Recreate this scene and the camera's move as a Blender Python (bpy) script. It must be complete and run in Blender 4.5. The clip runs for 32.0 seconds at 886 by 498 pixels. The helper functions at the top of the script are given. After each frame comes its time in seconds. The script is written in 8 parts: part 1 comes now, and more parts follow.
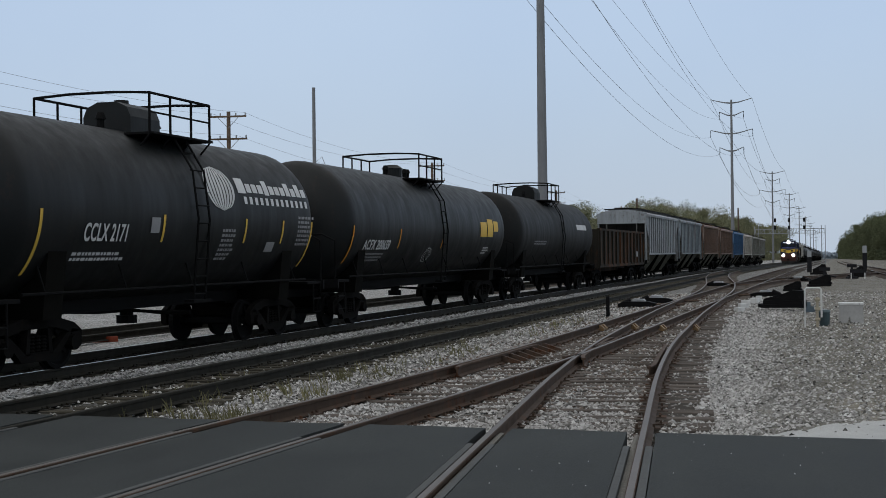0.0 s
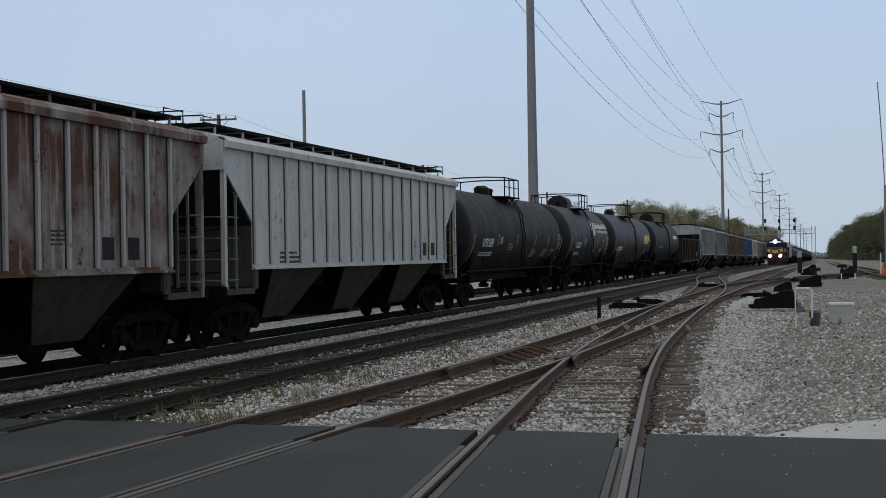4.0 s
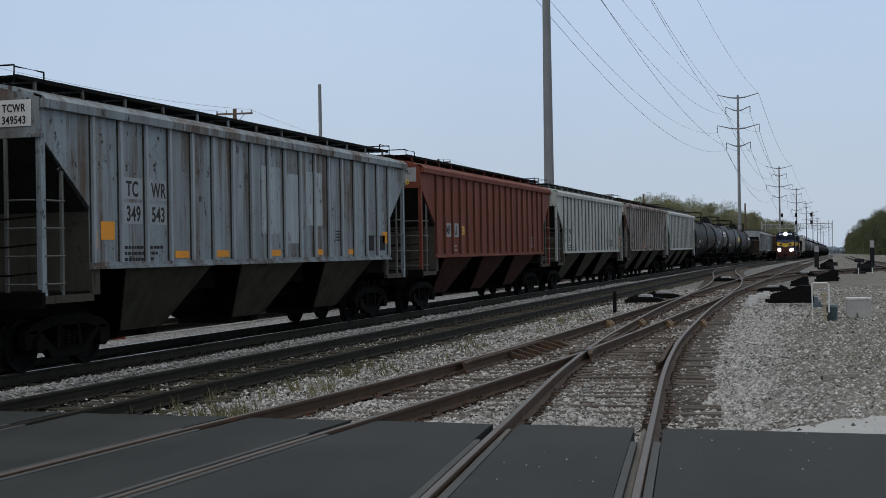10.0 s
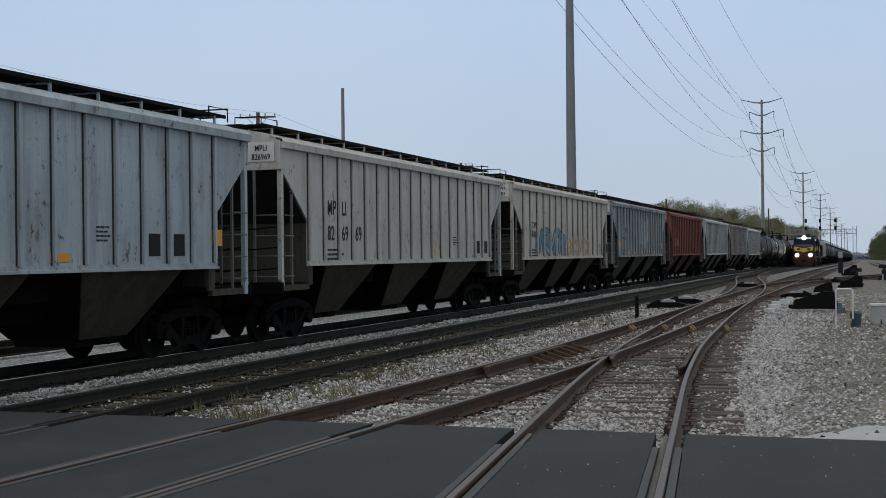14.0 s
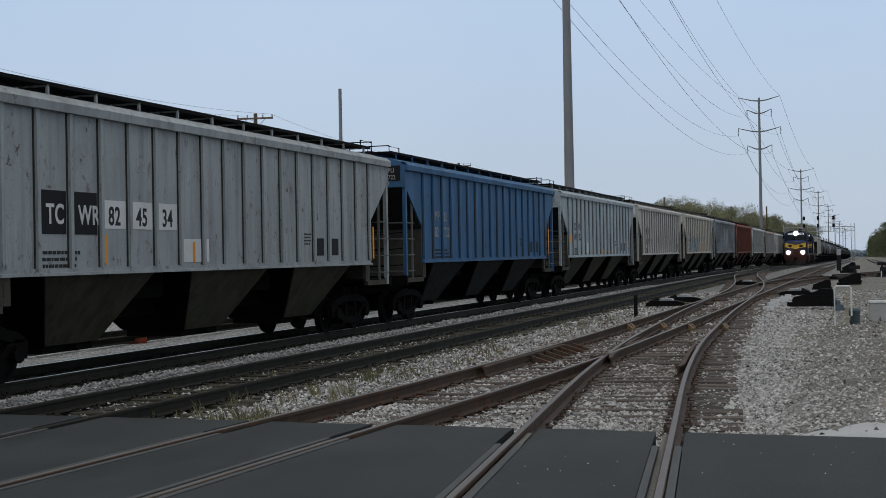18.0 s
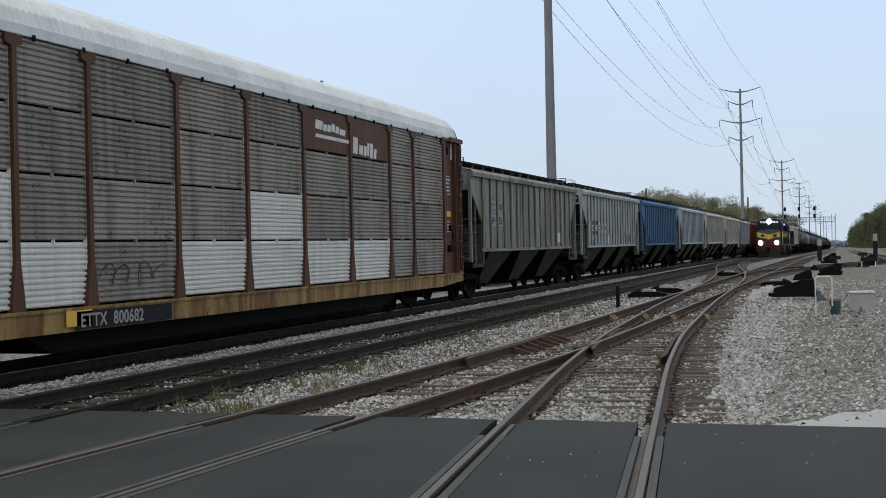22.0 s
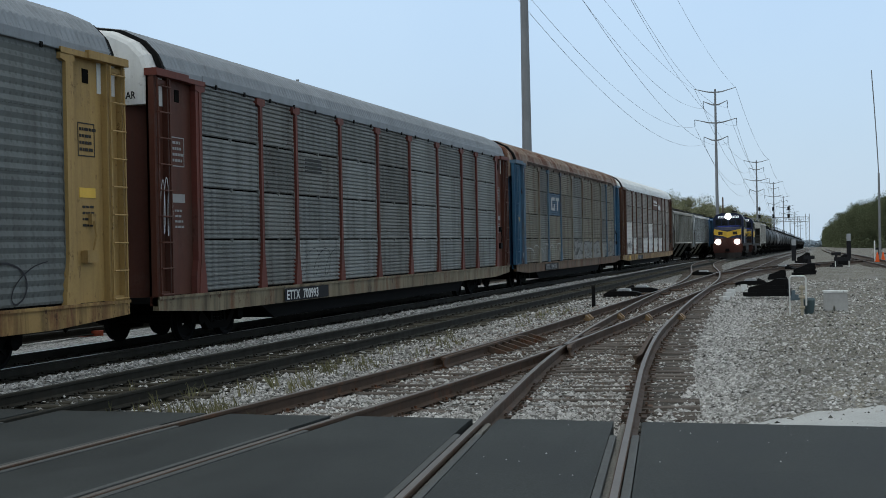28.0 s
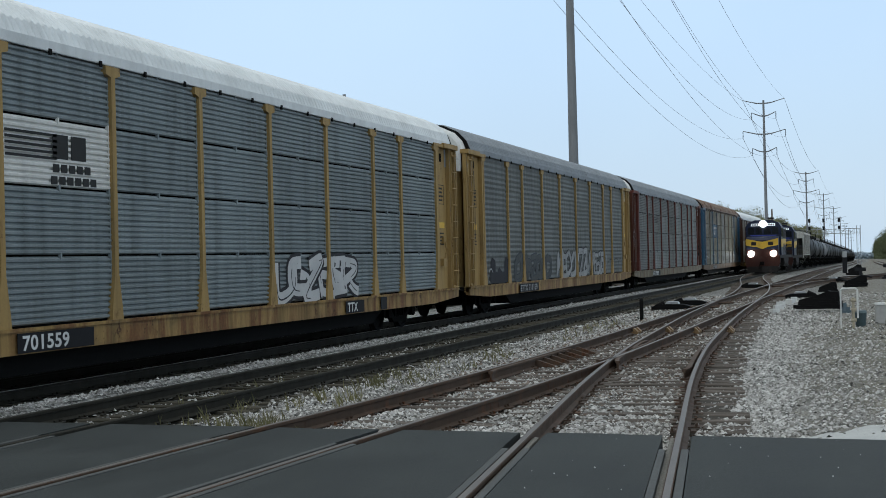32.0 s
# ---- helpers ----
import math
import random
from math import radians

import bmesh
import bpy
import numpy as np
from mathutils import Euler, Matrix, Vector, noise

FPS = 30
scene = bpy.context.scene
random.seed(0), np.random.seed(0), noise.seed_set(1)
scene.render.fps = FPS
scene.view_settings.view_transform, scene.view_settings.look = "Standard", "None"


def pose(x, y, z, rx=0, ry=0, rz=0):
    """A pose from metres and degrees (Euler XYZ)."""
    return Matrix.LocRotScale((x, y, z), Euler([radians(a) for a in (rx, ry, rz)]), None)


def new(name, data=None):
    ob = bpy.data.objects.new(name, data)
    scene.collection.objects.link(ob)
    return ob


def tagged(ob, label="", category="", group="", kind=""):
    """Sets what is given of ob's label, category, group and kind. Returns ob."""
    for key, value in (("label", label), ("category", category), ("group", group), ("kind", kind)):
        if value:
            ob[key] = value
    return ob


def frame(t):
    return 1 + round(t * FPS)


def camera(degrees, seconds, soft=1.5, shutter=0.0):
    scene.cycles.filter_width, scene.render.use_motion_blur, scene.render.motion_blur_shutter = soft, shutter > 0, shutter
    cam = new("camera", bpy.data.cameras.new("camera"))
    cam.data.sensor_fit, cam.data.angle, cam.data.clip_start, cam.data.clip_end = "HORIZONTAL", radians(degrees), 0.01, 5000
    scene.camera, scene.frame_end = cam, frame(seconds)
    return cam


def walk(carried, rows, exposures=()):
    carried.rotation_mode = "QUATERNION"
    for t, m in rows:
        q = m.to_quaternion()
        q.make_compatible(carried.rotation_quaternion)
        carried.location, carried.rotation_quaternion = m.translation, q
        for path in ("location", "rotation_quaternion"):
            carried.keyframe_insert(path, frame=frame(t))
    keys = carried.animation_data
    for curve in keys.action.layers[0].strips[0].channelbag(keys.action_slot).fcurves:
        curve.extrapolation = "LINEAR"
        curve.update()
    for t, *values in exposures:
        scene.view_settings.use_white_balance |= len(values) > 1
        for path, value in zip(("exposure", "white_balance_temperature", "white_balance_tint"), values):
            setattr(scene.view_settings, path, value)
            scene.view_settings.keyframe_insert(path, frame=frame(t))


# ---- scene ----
import functools
import itertools

cam = camera(38.15, 32.0, soft=0.9)
# the camera stands on the road and only sways: seconds, turn to the left, tilt up, lean (degrees)
EYE = 1.794
TURNS = [
    (0, 17.04, 0.22, -0.69), (0.5, 17.11, 0.35, -0.68), (1, 17.33, 0.36, -0.71), (1.5, 17.26, 0.18, -0.72), (2, 16.96, 0.03, -0.76),
    (2.5, 16.83, 0.08, -1.06), (4.5, 16.61, 0.35, -0.93), (5, 16.81, 0.30, -1.03), (5.5, 16.72, 0.41, -0.87), (6, 16.87, 0.40, -0.82),
    (6.5, 16.96, 0.12, -0.93), (7, 17.07, 0.08, -0.95), (7.5, 17.08, 0.01, -0.94), (8, 17.09, -0.03, -0.86), (8.5, 17.00, 0.09, -1.05),
    (9, 17.07, 0.20, -0.94), (9.5, 17.30, 0.18, -0.84), (10, 17.34, 0.06, -0.90), (10.5, 17.38, -0.05, -0.85), (11, 17.46, 0.16, -0.89),
    (11.5, 17.64, 0.23, -0.81), (12, 17.87, 0.14, -0.85), (12.5, 17.92, 0.35, -0.73), (13, 18.05, 0.35, -0.49), (13.5, 17.95, 0.21, -0.53),
    (14, 18.32, 0.25, -0.62), (14.5, 18.62, 0.16, -0.75), (15, 18.88, 0.20, -0.81), (15.5, 19.18, 0.03, -0.85), (17.5, 18.30, 0.34, -0.85),
    (18, 18.25, 0.25, -1.01), (18.5, 18.36, 0.34, -1.16), (19, 18.10, 0.41, -1.12), (19.5, 17.96, 0.17, -0.85), (20, 17.60, -0.02, -1.05),
    (20.5, 17.50, -0.40, -1.15), (21, 17.58, -0.34, -1.26), (21.5, 17.64, -0.19, -1.15), (22, 17.47, -0.13, -1.20), (22.5, 17.29, -0.20, -1.35),
    (23, 17.31, -0.09, -1.35), (23.5, 17.48, -0.16, -1.27), (24, 17.38, -0.01, -1.43), (24.5, 17.35, 0.03, -1.31), (25, 17.53, 0.00, -1.26),
    (25.5, 17.65, -0.14, -1.33), (27.5, 16.51, 0.01, -1.18), (28, 16.40, -0.18, -1.14), (28.5, 17.32, 0.11, -1.61), (29, 17.33, -0.27, -1.55),
    (29.5, 17.62, -0.21, -1.58), (30, 17.66, -0.20, -1.61), (30.5, 17.74, -0.09, -1.46), (31, 17.83, -0.03, -1.46), (31.5, 17.81, 0.45, -1.33),
    (32, 18.48, 0.47, -1.38),
]


def eye_pose(yaw, pitch, roll):
    return pose(0, 0, EYE, 0, 0, yaw) @ pose(0, 0, 0, 90 + pitch) @ pose(0, 0, 0, 0, 0, roll)


walk(cam, [(t, eye_pose(a, b, c)) for t, a, b, c in TURNS],
     exposures=[(0, 0.0, 6500, 10), (19.5, 0.0, 6500, 10), (21, 0.15, 6550, 10), (22, 0.33, 6600, 9), (23.5, 0.25, 6550, 8), (25, 0.23, 6400, 6), (28, 0.23, 6250, 4), (30, 0.25, 6250, 4), (32, 0.34, 6250, 4)])

# ---- sky and light: a bright, even overcast
world = bpy.data.worlds.new("sky")
scene.world = world
world.use_nodes = True
wn = world.node_tree.nodes
sky = wn.new("ShaderNodeTexSky")
sky.sky_type = 'NISHITA'
sky.sun_disc = False
sky.sun_elevation = radians(38)
sky.sun_rotation = radians(200)
sky.air_density = 1.6
sky.dust_density = 0.6
sky.ozone_density = 3.0
# thin cloud: the sky's own light mixed with an even cloud deck, bright and blue towards the horizon, duller grey overhead
co = wn.new("ShaderNodeTexCoord")
sepz = wn.new("ShaderNodeSeparateXYZ")
deck = wn.new("ShaderNodeValToRGB")
deck.color_ramp.interpolation = 'EASE'
for el, (p, c) in zip([deck.color_ramp.elements[0], deck.color_ramp.elements[1], deck.color_ramp.elements.new(0.2), deck.color_ramp.elements.new(0.45)],
                      [(0.0, (0.44, 0.53, 0.65)), (1.0, (0.535, 0.53, 0.515)), (0.2, (0.455, 0.57, 0.745)), (0.45, (0.45, 0.48, 0.52))]):
    el.position, el.color = p, (*c, 1)
clouds = wn.new("ShaderNodeTexNoise")
clouds.inputs["Scale"].default_value = 2.2
clouds.inputs["Detail"].default_value = 5
cloudy = wn.new("ShaderNodeMix")
cloudy.data_type, cloudy.blend_type = 'RGBA', 'OVERLAY'
cloudy.inputs[0].default_value = 0.16
both = wn.new("ShaderNodeMix")
both.data_type, both.blend_type = 'RGBA', 'ADD'
both.inputs[0].default_value = 1.0
dim = wn.new("ShaderNodeVectorMath")
dim.operation = 'SCALE'
dim.inputs["Scale"].default_value = 0.008
wl = world.node_tree.links
wl.new(co.outputs["Generated"], sepz.inputs[0])
wl.new(sepz.outputs[2], deck.inputs[0])
wl.new(co.outputs["Generated"], clouds.inputs["Vector"])
wl.new(deck.outputs[0], cloudy.inputs[6])
wl.new(clouds.outputs[0], cloudy.inputs[7])
wl.new(sky.outputs[0], dim.inputs[0])
wl.new(cloudy.outputs[2], both.inputs[6])
wl.new(dim.outputs[0], both.inputs[7])
wl.new(both.outputs[2], wn["Background"].inputs["Color"])
wn["Background"].inputs["Strength"].default_value = 1.0
sun = new("sun", bpy.data.lights.new("sun", 'SUN'))
sun.data.energy = 0.35
sun.data.angle = radians(25)
sun.data.color = (1.0, 0.96, 0.9)
sun.matrix_world = pose(0, 0, 60, 52, 0, -20)


# ---- materials
def nodes_of(name):
    m = bpy.data.materials.new(name)
    m.use_nodes = True
    return m, m.node_tree, m.node_tree.nodes["Principled BSDF"]


def noise_node(nt, scale, detail=6.0, rough=0.6, stretch=(1, 1, 1), coord="Object", jump=True):
    co = nt.nodes.new("ShaderNodeTexCoord")
    mp = nt.nodes.new("ShaderNodeMapping")
    mp.inputs["Scale"].default_value = stretch
    nt.links.new(co.outputs[coord], mp.inputs["Vector"])
    n = nt.nodes.new("ShaderNodeTexNoise")
    n.noise_dimensions = '4D'
    n.inputs["Scale"].default_value = scale
    n.inputs["Detail"].default_value = detail
    n.inputs["Roughness"].default_value = rough
    nt.links.new(mp.outputs[0], n.inputs["Vector"])
    if jump:
        info = nt.nodes.new("ShaderNodeObjectInfo")
        mul = nt.nodes.new("ShaderNodeMath")
        mul.operation = 'MULTIPLY'
        mul.inputs[1].default_value = 0.6
        nt.links.new(info.outputs["Random"], mul.inputs[0])
        nt.links.new(mul.outputs[0], n.inputs["W"])
    return n


def ramp(nt, src, stops):
    r = nt.nodes.new("ShaderNodeValToRGB")
    e = r.color_ramp.elements
    while len(e) < len(stops):
        e.new(0.5)
    for el, (p, c) in zip(e, stops):
        el.position = p
        el.color = (*c, 1) if len(c) == 3 else c
    nt.links.new(src, r.inputs[0])
    return r.outputs[0]


def mix(nt, fac, a, b, kind='MIX'):
    m = nt.nodes.new("ShaderNodeMix")
    m.data_type = 'RGBA'
    m.blend_type = kind
    for sock, v in ((m.inputs[0], fac), (m.inputs[6], a), (m.inputs[7], b)):
        if isinstance(v, (int, float)):
            sock.default_value = v
        elif isinstance(v, tuple):
            sock.default_value = (*v, 1)
        else:
            nt.links.new(v, sock)
    return m.outputs[2]


def bump(nt, bsdf, src, strength, dist):
    b = nt.nodes.new("ShaderNodeBump")
    b.inputs["Strength"].default_value = strength
    b.inputs["Distance"].default_value = dist
    nt.links.new(src, b.inputs["Height"])
    nt.links.new(b.outputs[0], bsdf.inputs["Normal"])


G1, W3 = (0, 0, 0), (1, 1, 1)


def paint(name, base, rust=0.0, dirt=0.35, rough=0.55, metal=0.0, rustcol=(0.11, 0.045, 0.02), dirtcol=(0.05, 0.045, 0.04),
          streak=1.0, var=0.12, each=0.0, spec=0.14, bands=0.0, holes=0.0):
    """Weathered paint: mottled colour, dirt running down in streaks, rust patches with streaks below them."""
    m, nt, b = nodes_of(name)
    big = noise_node(nt, 0.7, 5)
    fine = noise_node(nt, 22.0, 4)
    run = noise_node(nt, 3.2, 7, 0.65, (1.0, 1.0, 0.07))
    col = mix(nt, ramp(nt, big.outputs[0], [(0.3, G1), (0.72, W3)]), tuple(c * (1 - var) for c in base),
              tuple(min(1, c * (1 + var)) for c in base))
    col = mix(nt, ramp(nt, run.outputs[0], [(0.46, G1), (0.7, (dirt * 0.8,) * 3)]), col, dirtcol)
    # thin runs of grime below the roof edge and seams, gathered in places, and smeared patches
    thin = noise_node(nt, 9.0, 6, 0.62, (1.0, 1.0, 0.035))
    runs = mix(nt, 1.0, ramp(nt, thin.outputs[0], [(0.54, G1), (0.68, (dirt * 0.8,) * 3)]), ramp(nt, big.outputs[0], [(0.45, (0.08,) * 3), (0.62, W3)]), 'MULTIPLY')
    col = mix(nt, runs, col, tuple(c * 0.8 for c in dirtcol))
    smear = noise_node(nt, 1.7, 9, 0.74, (1.0, 1.0, 0.6))
    col = mix(nt, ramp(nt, smear.outputs[0], [(0.54, G1), (0.66, (dirt * 0.45,) * 3)]), col, tuple(c * 2.0 for c in dirtcol))
    if rust > 0:
        run2 = noise_node(nt, 2.1, 9, 0.7, (1.0, 1.0, 0.16 / streak))
        lo = 0.66 - 0.3 * rust
        fac = ramp(nt, run2.outputs[0], [(lo, G1), (lo + 0.1, (min(1, 0.5 + rust * 0.6),) * 3)])
        fac = mix(nt, 1.0, fac, ramp(nt, big.outputs[0], [(0.36, (0.25,) * 3), (0.56, W3)]), 'MULTIPLY')
        spots = noise_node(nt, 4.5, 8, 0.72, (1.0, 1.0, 0.45))
        rc = mix(nt, fine.outputs[0], tuple(c * 0.6 for c in rustcol), tuple(c * 1.7 for c in rustcol))
        col = mix(nt, fac, col, rc)
        col = mix(nt, ramp(nt, spots.outputs[0], [(0.605, G1), (0.64, (min(0.9, rust * 2.6),) * 3)]), col, tuple(c * 0.6 for c in rustcol))
        # flaked spots, and the drips that run down from them
        chip = noise_node(nt, 7.0, 5, 0.7, (1.0, 1.0, 0.8))
        drip = noise_node(nt, 5.0, 6, 0.66, (1.0, 1.0, 0.12))
        near = ramp(nt, smear.outputs[0], [(0.5, G1), (0.58, W3)])
        col = mix(nt, mix(nt, 1.0, near, ramp(nt, drip.outputs[0], [(0.55, G1), (0.68, (min(0.75, rust * 1.8),) * 3)]), 'MULTIPLY'), col, tuple(c * 1.2 for c in rustcol))
        col = mix(nt, mix(nt, 1.0, near, ramp(nt, chip.outputs[0], [(0.58, G1), (0.61, (min(0.95, rust * 4),) * 3)]), 'MULTIPLY'), col, tuple(c * 0.45 for c in rustcol))
    if bands:
        # sheets of the roof weather differently: pale runs between the rusty ones
        wv = nt.nodes.new("ShaderNodeTexWave")
        wv.bands_direction = 'Y'
        wv.inputs["Scale"].default_value = 0.314 / bands
        wv.inputs["Distortion"].default_value = 1.3
        wv.inputs["Detail Scale"].default_value = 2.5
        wco = nt.nodes.new("ShaderNodeTexCoord")
        nt.links.new(wco.outputs["Object"], wv.inputs["Vector"])
        pale = mix(nt, 1.0, ramp(nt, wv.outputs[0], [(0.7, G1), (0.92, (0.6,) * 3)]), ramp(nt, thin.outputs[0], [(0.42, G1), (0.58, W3)]), 'MULTIPLY')
        col = mix(nt, pale, col, base)
    if holes:
        # rows of small punched holes
        vor = nt.nodes.new("ShaderNodeTexVoronoi")
        vor.inputs["Randomness"].default_value = 0.0
        vor.inputs["Scale"].default_value = 1.0 / holes
        vco = nt.nodes.new("ShaderNodeTexCoord")
        vmp = nt.nodes.new("ShaderNodeMapping")
        vmp.inputs["Scale"].default_value = (0.0, 1.0, 1.0)
        nt.links.new(vco.outputs["Object"], vmp.inputs["Vector"])
        nt.links.new(vmp.outputs[0], vor.inputs["Vector"])
        col = mix(nt, ramp(nt, vor.outputs["Distance"], [(0.14, (0.26,) * 3), (0.24, G1)]), col, (0.01, 0.01, 0.01))
    col = mix(nt, 0.14, col, fine.outputs[0], 'OVERLAY')
    if each:
        info = nt.nodes.new("ShaderNodeObjectInfo")
        tone = ramp(nt, info.outputs["Random"], [(0.0, (1 - each,) * 3), (1.0, (1.0,) * 3)])
        col = mix(nt, 1.0, col, tone, 'MULTIPLY')
    nt.links.new(col, b.inputs["Base Color"])
    b.inputs["Metallic"].default_value = metal
    b.inputs["Specular IOR Level"].default_value = spec
    nt.links.new(ramp(nt, run.outputs[0], [(0.3, (rough - 0.1,) * 3), (0.8, (min(1, rough + 0.2),) * 3)]), b.inputs["Roughness"])
    bump(nt, b, fine.outputs[0], 0.15, 0.004)
    return m


def plain(name, base, rough=0.6, metal=0.0, grain=14.0, var=0.25, relief=0.2):
    m, nt, b = nodes_of(name)
    n = noise_node(nt, grain, 6)
    big = noise_node(nt, 1.3, 4)
    col = mix(nt, n.outputs[0], tuple(c * (1 - var) for c in base), tuple(min(1, c * (1 + var)) for c in base))
    col = mix(nt, ramp(nt, big.outputs[0], [(0.35, G1), (0.7, (0.45,) * 3)]), col, tuple(c * 0.6 for c in base))
    nt.links.new(col, b.inputs["Base Color"])
    b.inputs["Roughness"].default_value = rough
    b.inputs["Metallic"].default_value = metal
    b.inputs["Specular IOR Level"].default_value = 0.5 if rough < 0.3 else (0.05 if max(base) < 0.03 else 0.12)
    bump(nt, b, n.outputs[0], relief, 0.006)
    return m


def glow(name, colour, strength):
    m, nt, b = nodes_of(name)
    b.inputs["Base Color"].default_value = (*colour, 1)
    b.inputs["Emission Color"].default_value = (*colour, 1)
    b.inputs["Emission Strength"].default_value = strength
    return m


def ground_material():
    m, nt, b = nodes_of("ground_gravel")
    co = nt.nodes.new("ShaderNodeTexCoord")
    cells = []
    for sc in (26.0, 60.0):
        v = nt.nodes.new("ShaderNodeTexVoronoi")
        v.inputs["Scale"].default_value = sc
        nt.links.new(co.outputs["Object"], v.inputs["Vector"])
        sep = nt.nodes.new("ShaderNodeSeparateColor")
        nt.links.new(v.outputs["Color"], sep.inputs[0])
        cells.append((v, sep))
    big = noise_node(nt, 0.34, 7, 0.62, (1.0, 0.55, 1), jump=False)
    mid = noise_node(nt, 0.8, 8, 0.68, (1.0, 0.6, 1), jump=False)
    fine = noise_node(nt, 7.0, 8, 0.75, jump=False)
    xyz = nt.nodes.new("ShaderNodeSeparateXYZ")
    nt.links.new(co.outputs["Object"], xyz.inputs[0])

    def across(amount, wob):
        add = nt.nodes.new("ShaderNodeMath")
        add.operation = 'MULTIPLY_ADD'
        add.inputs[1].default_value = amount
        nt.links.new(wob, add.inputs[0])
        nt.links.new(xyz.outputs[0], add.inputs[2])
        rng = nt.nodes.new("ShaderNodeMapRange")
        rng.inputs["From Min"].default_value = -16.5
        rng.inputs["From Max"].default_value = 8.5
        nt.links.new(add.outputs[0], rng.inputs["Value"])
        return rng.outputs[0]

    stone = ramp(nt, cells[0][1].outputs[0], [(0.0, (0.05, 0.05, 0.048)), (0.22, (0.2, 0.198, 0.19)), (0.6, (0.32, 0.316, 0.306)), (1.0, (0.52, 0.515, 0.5))])
    grit = ramp(nt, cells[1][1].outputs[0], [(0.0, (0.04, 0.038, 0.033)), (0.35, (0.18, 0.179, 0.17)), (0.75, (0.32, 0.318, 0.306)), (1.0, (0.55, 0.55, 0.54))])
    grain = ramp(nt, cells[1][1].outputs[1], [(0.0, (0.035, 0.033, 0.028)), (0.5, (0.165, 0.157, 0.138)), (1.0, (0.42, 0.405, 0.37))])
    # coarse ballast by the tracks, going over into the trodden gravel of the yard
    yard = ramp(nt, across(5.0, mid.outputs[0]), [(0.655, G1), (0.71, W3)])
    col = mix(nt, yard, stone, grit)
    worn = ramp(nt, big.outputs[0], [(0.36, (0.1,) * 3), (0.5, (0.97,) * 3)])
    col = mix(nt, mix(nt, 1.0, worn, mix(nt, 0.9, (0.2, 0.2, 0.2), yard), 'MULTIPLY'), col, grain)
    col = mix(nt, ramp(nt, fine.outputs[0], [(0.34, (0.75,) * 3), (0.46, G1)]), col, (0.06, 0.056, 0.048))
    col = mix(nt, ramp(nt, mid.outputs[0], [(0.58, G1), (0.7, (0.5,) * 3)]), col, (0.5, 0.5, 0.49))
    # damp dark patches and straw-coloured fines, drawn out along the tracks
    damp = noise_node(nt, 0.55, 9, 0.72, (1.6, 0.5, 1), jump=False)
    col = mix(nt, mix(nt, 1.0, ramp(nt, damp.outputs[0], [(0.36, (0.8,) * 3), (0.46, G1)]), yard, 'MULTIPLY'), col, mix(nt, fine.outputs[0], (0.035, 0.032, 0.026), (0.15, 0.14, 0.12)))
    col = mix(nt, mix(nt, 1.0, ramp(nt, damp.outputs[0], [(0.56, G1), (0.66, (0.45,) * 3)]), yard, 'MULTIPLY'), col, (0.36, 0.325, 0.24))
    # a patch of trodden olive earth in the yard
    rngy = nt.nodes.new("ShaderNodeMath")
    rngy.operation = 'MULTIPLY_ADD'
    rngy.inputs[1].default_value = 0.012
    nt.links.new(xyz.outputs[1], rngy.inputs[0])
    nt.links.new(mid.outputs[0], rngy.inputs[2])
    patch = ramp(nt, rngy.outputs[0], [(0.64, G1), (0.74, (0.5,) * 3), (0.94, (0.5,) * 3), (1.0, (0.3,) * 3)])
    col = mix(nt, mix(nt, 1.0, patch, yard, 'MULTIPLY'), col, mix(nt, fine.outputs[0], (0.03, 0.027, 0.019), (0.26, 0.24, 0.19)))
    # oily, sooty ground along the tracks the trains run on
    # under the passing train this colour is deepened to include the train's shade
    oily = ramp(nt, across(0.7, mid.outputs[0]), [(0.07, G1), (0.088, (0.5,) * 3), (0.105, (0.97,) * 3), (0.205, (0.97,) * 3), (0.222, (0.1,) * 3),
                                     (0.243, (0.1,) * 3), (0.26, (0.78,) * 3), (0.335, (0.76,) * 3), (0.365, (0.42,) * 3), (0.39, (0.4,) * 3), (0.57, (0.42,) * 3), (0.61, G1)])
    col = mix(nt, oily, col, mix(nt, fine.outputs[0], (0.009, 0.009, 0.006), (0.055, 0.053, 0.038)))
    nt.links.new(col, b.inputs["Base Color"])
    b.inputs["Roughness"].default_value = 0.95
    b.inputs["Specular IOR Level"].default_value = 0.05
    hh = nt.nodes.new("ShaderNodeMath")
    hh.operation = 'ADD'
    nt.links.new(cells[0][0].outputs["Distance"], hh.inputs[0])
    nt.links.new(fine.outputs[0], hh.inputs[1])
    bump(nt, b, hh.outputs[0], 0.9, 0.03)
    return m


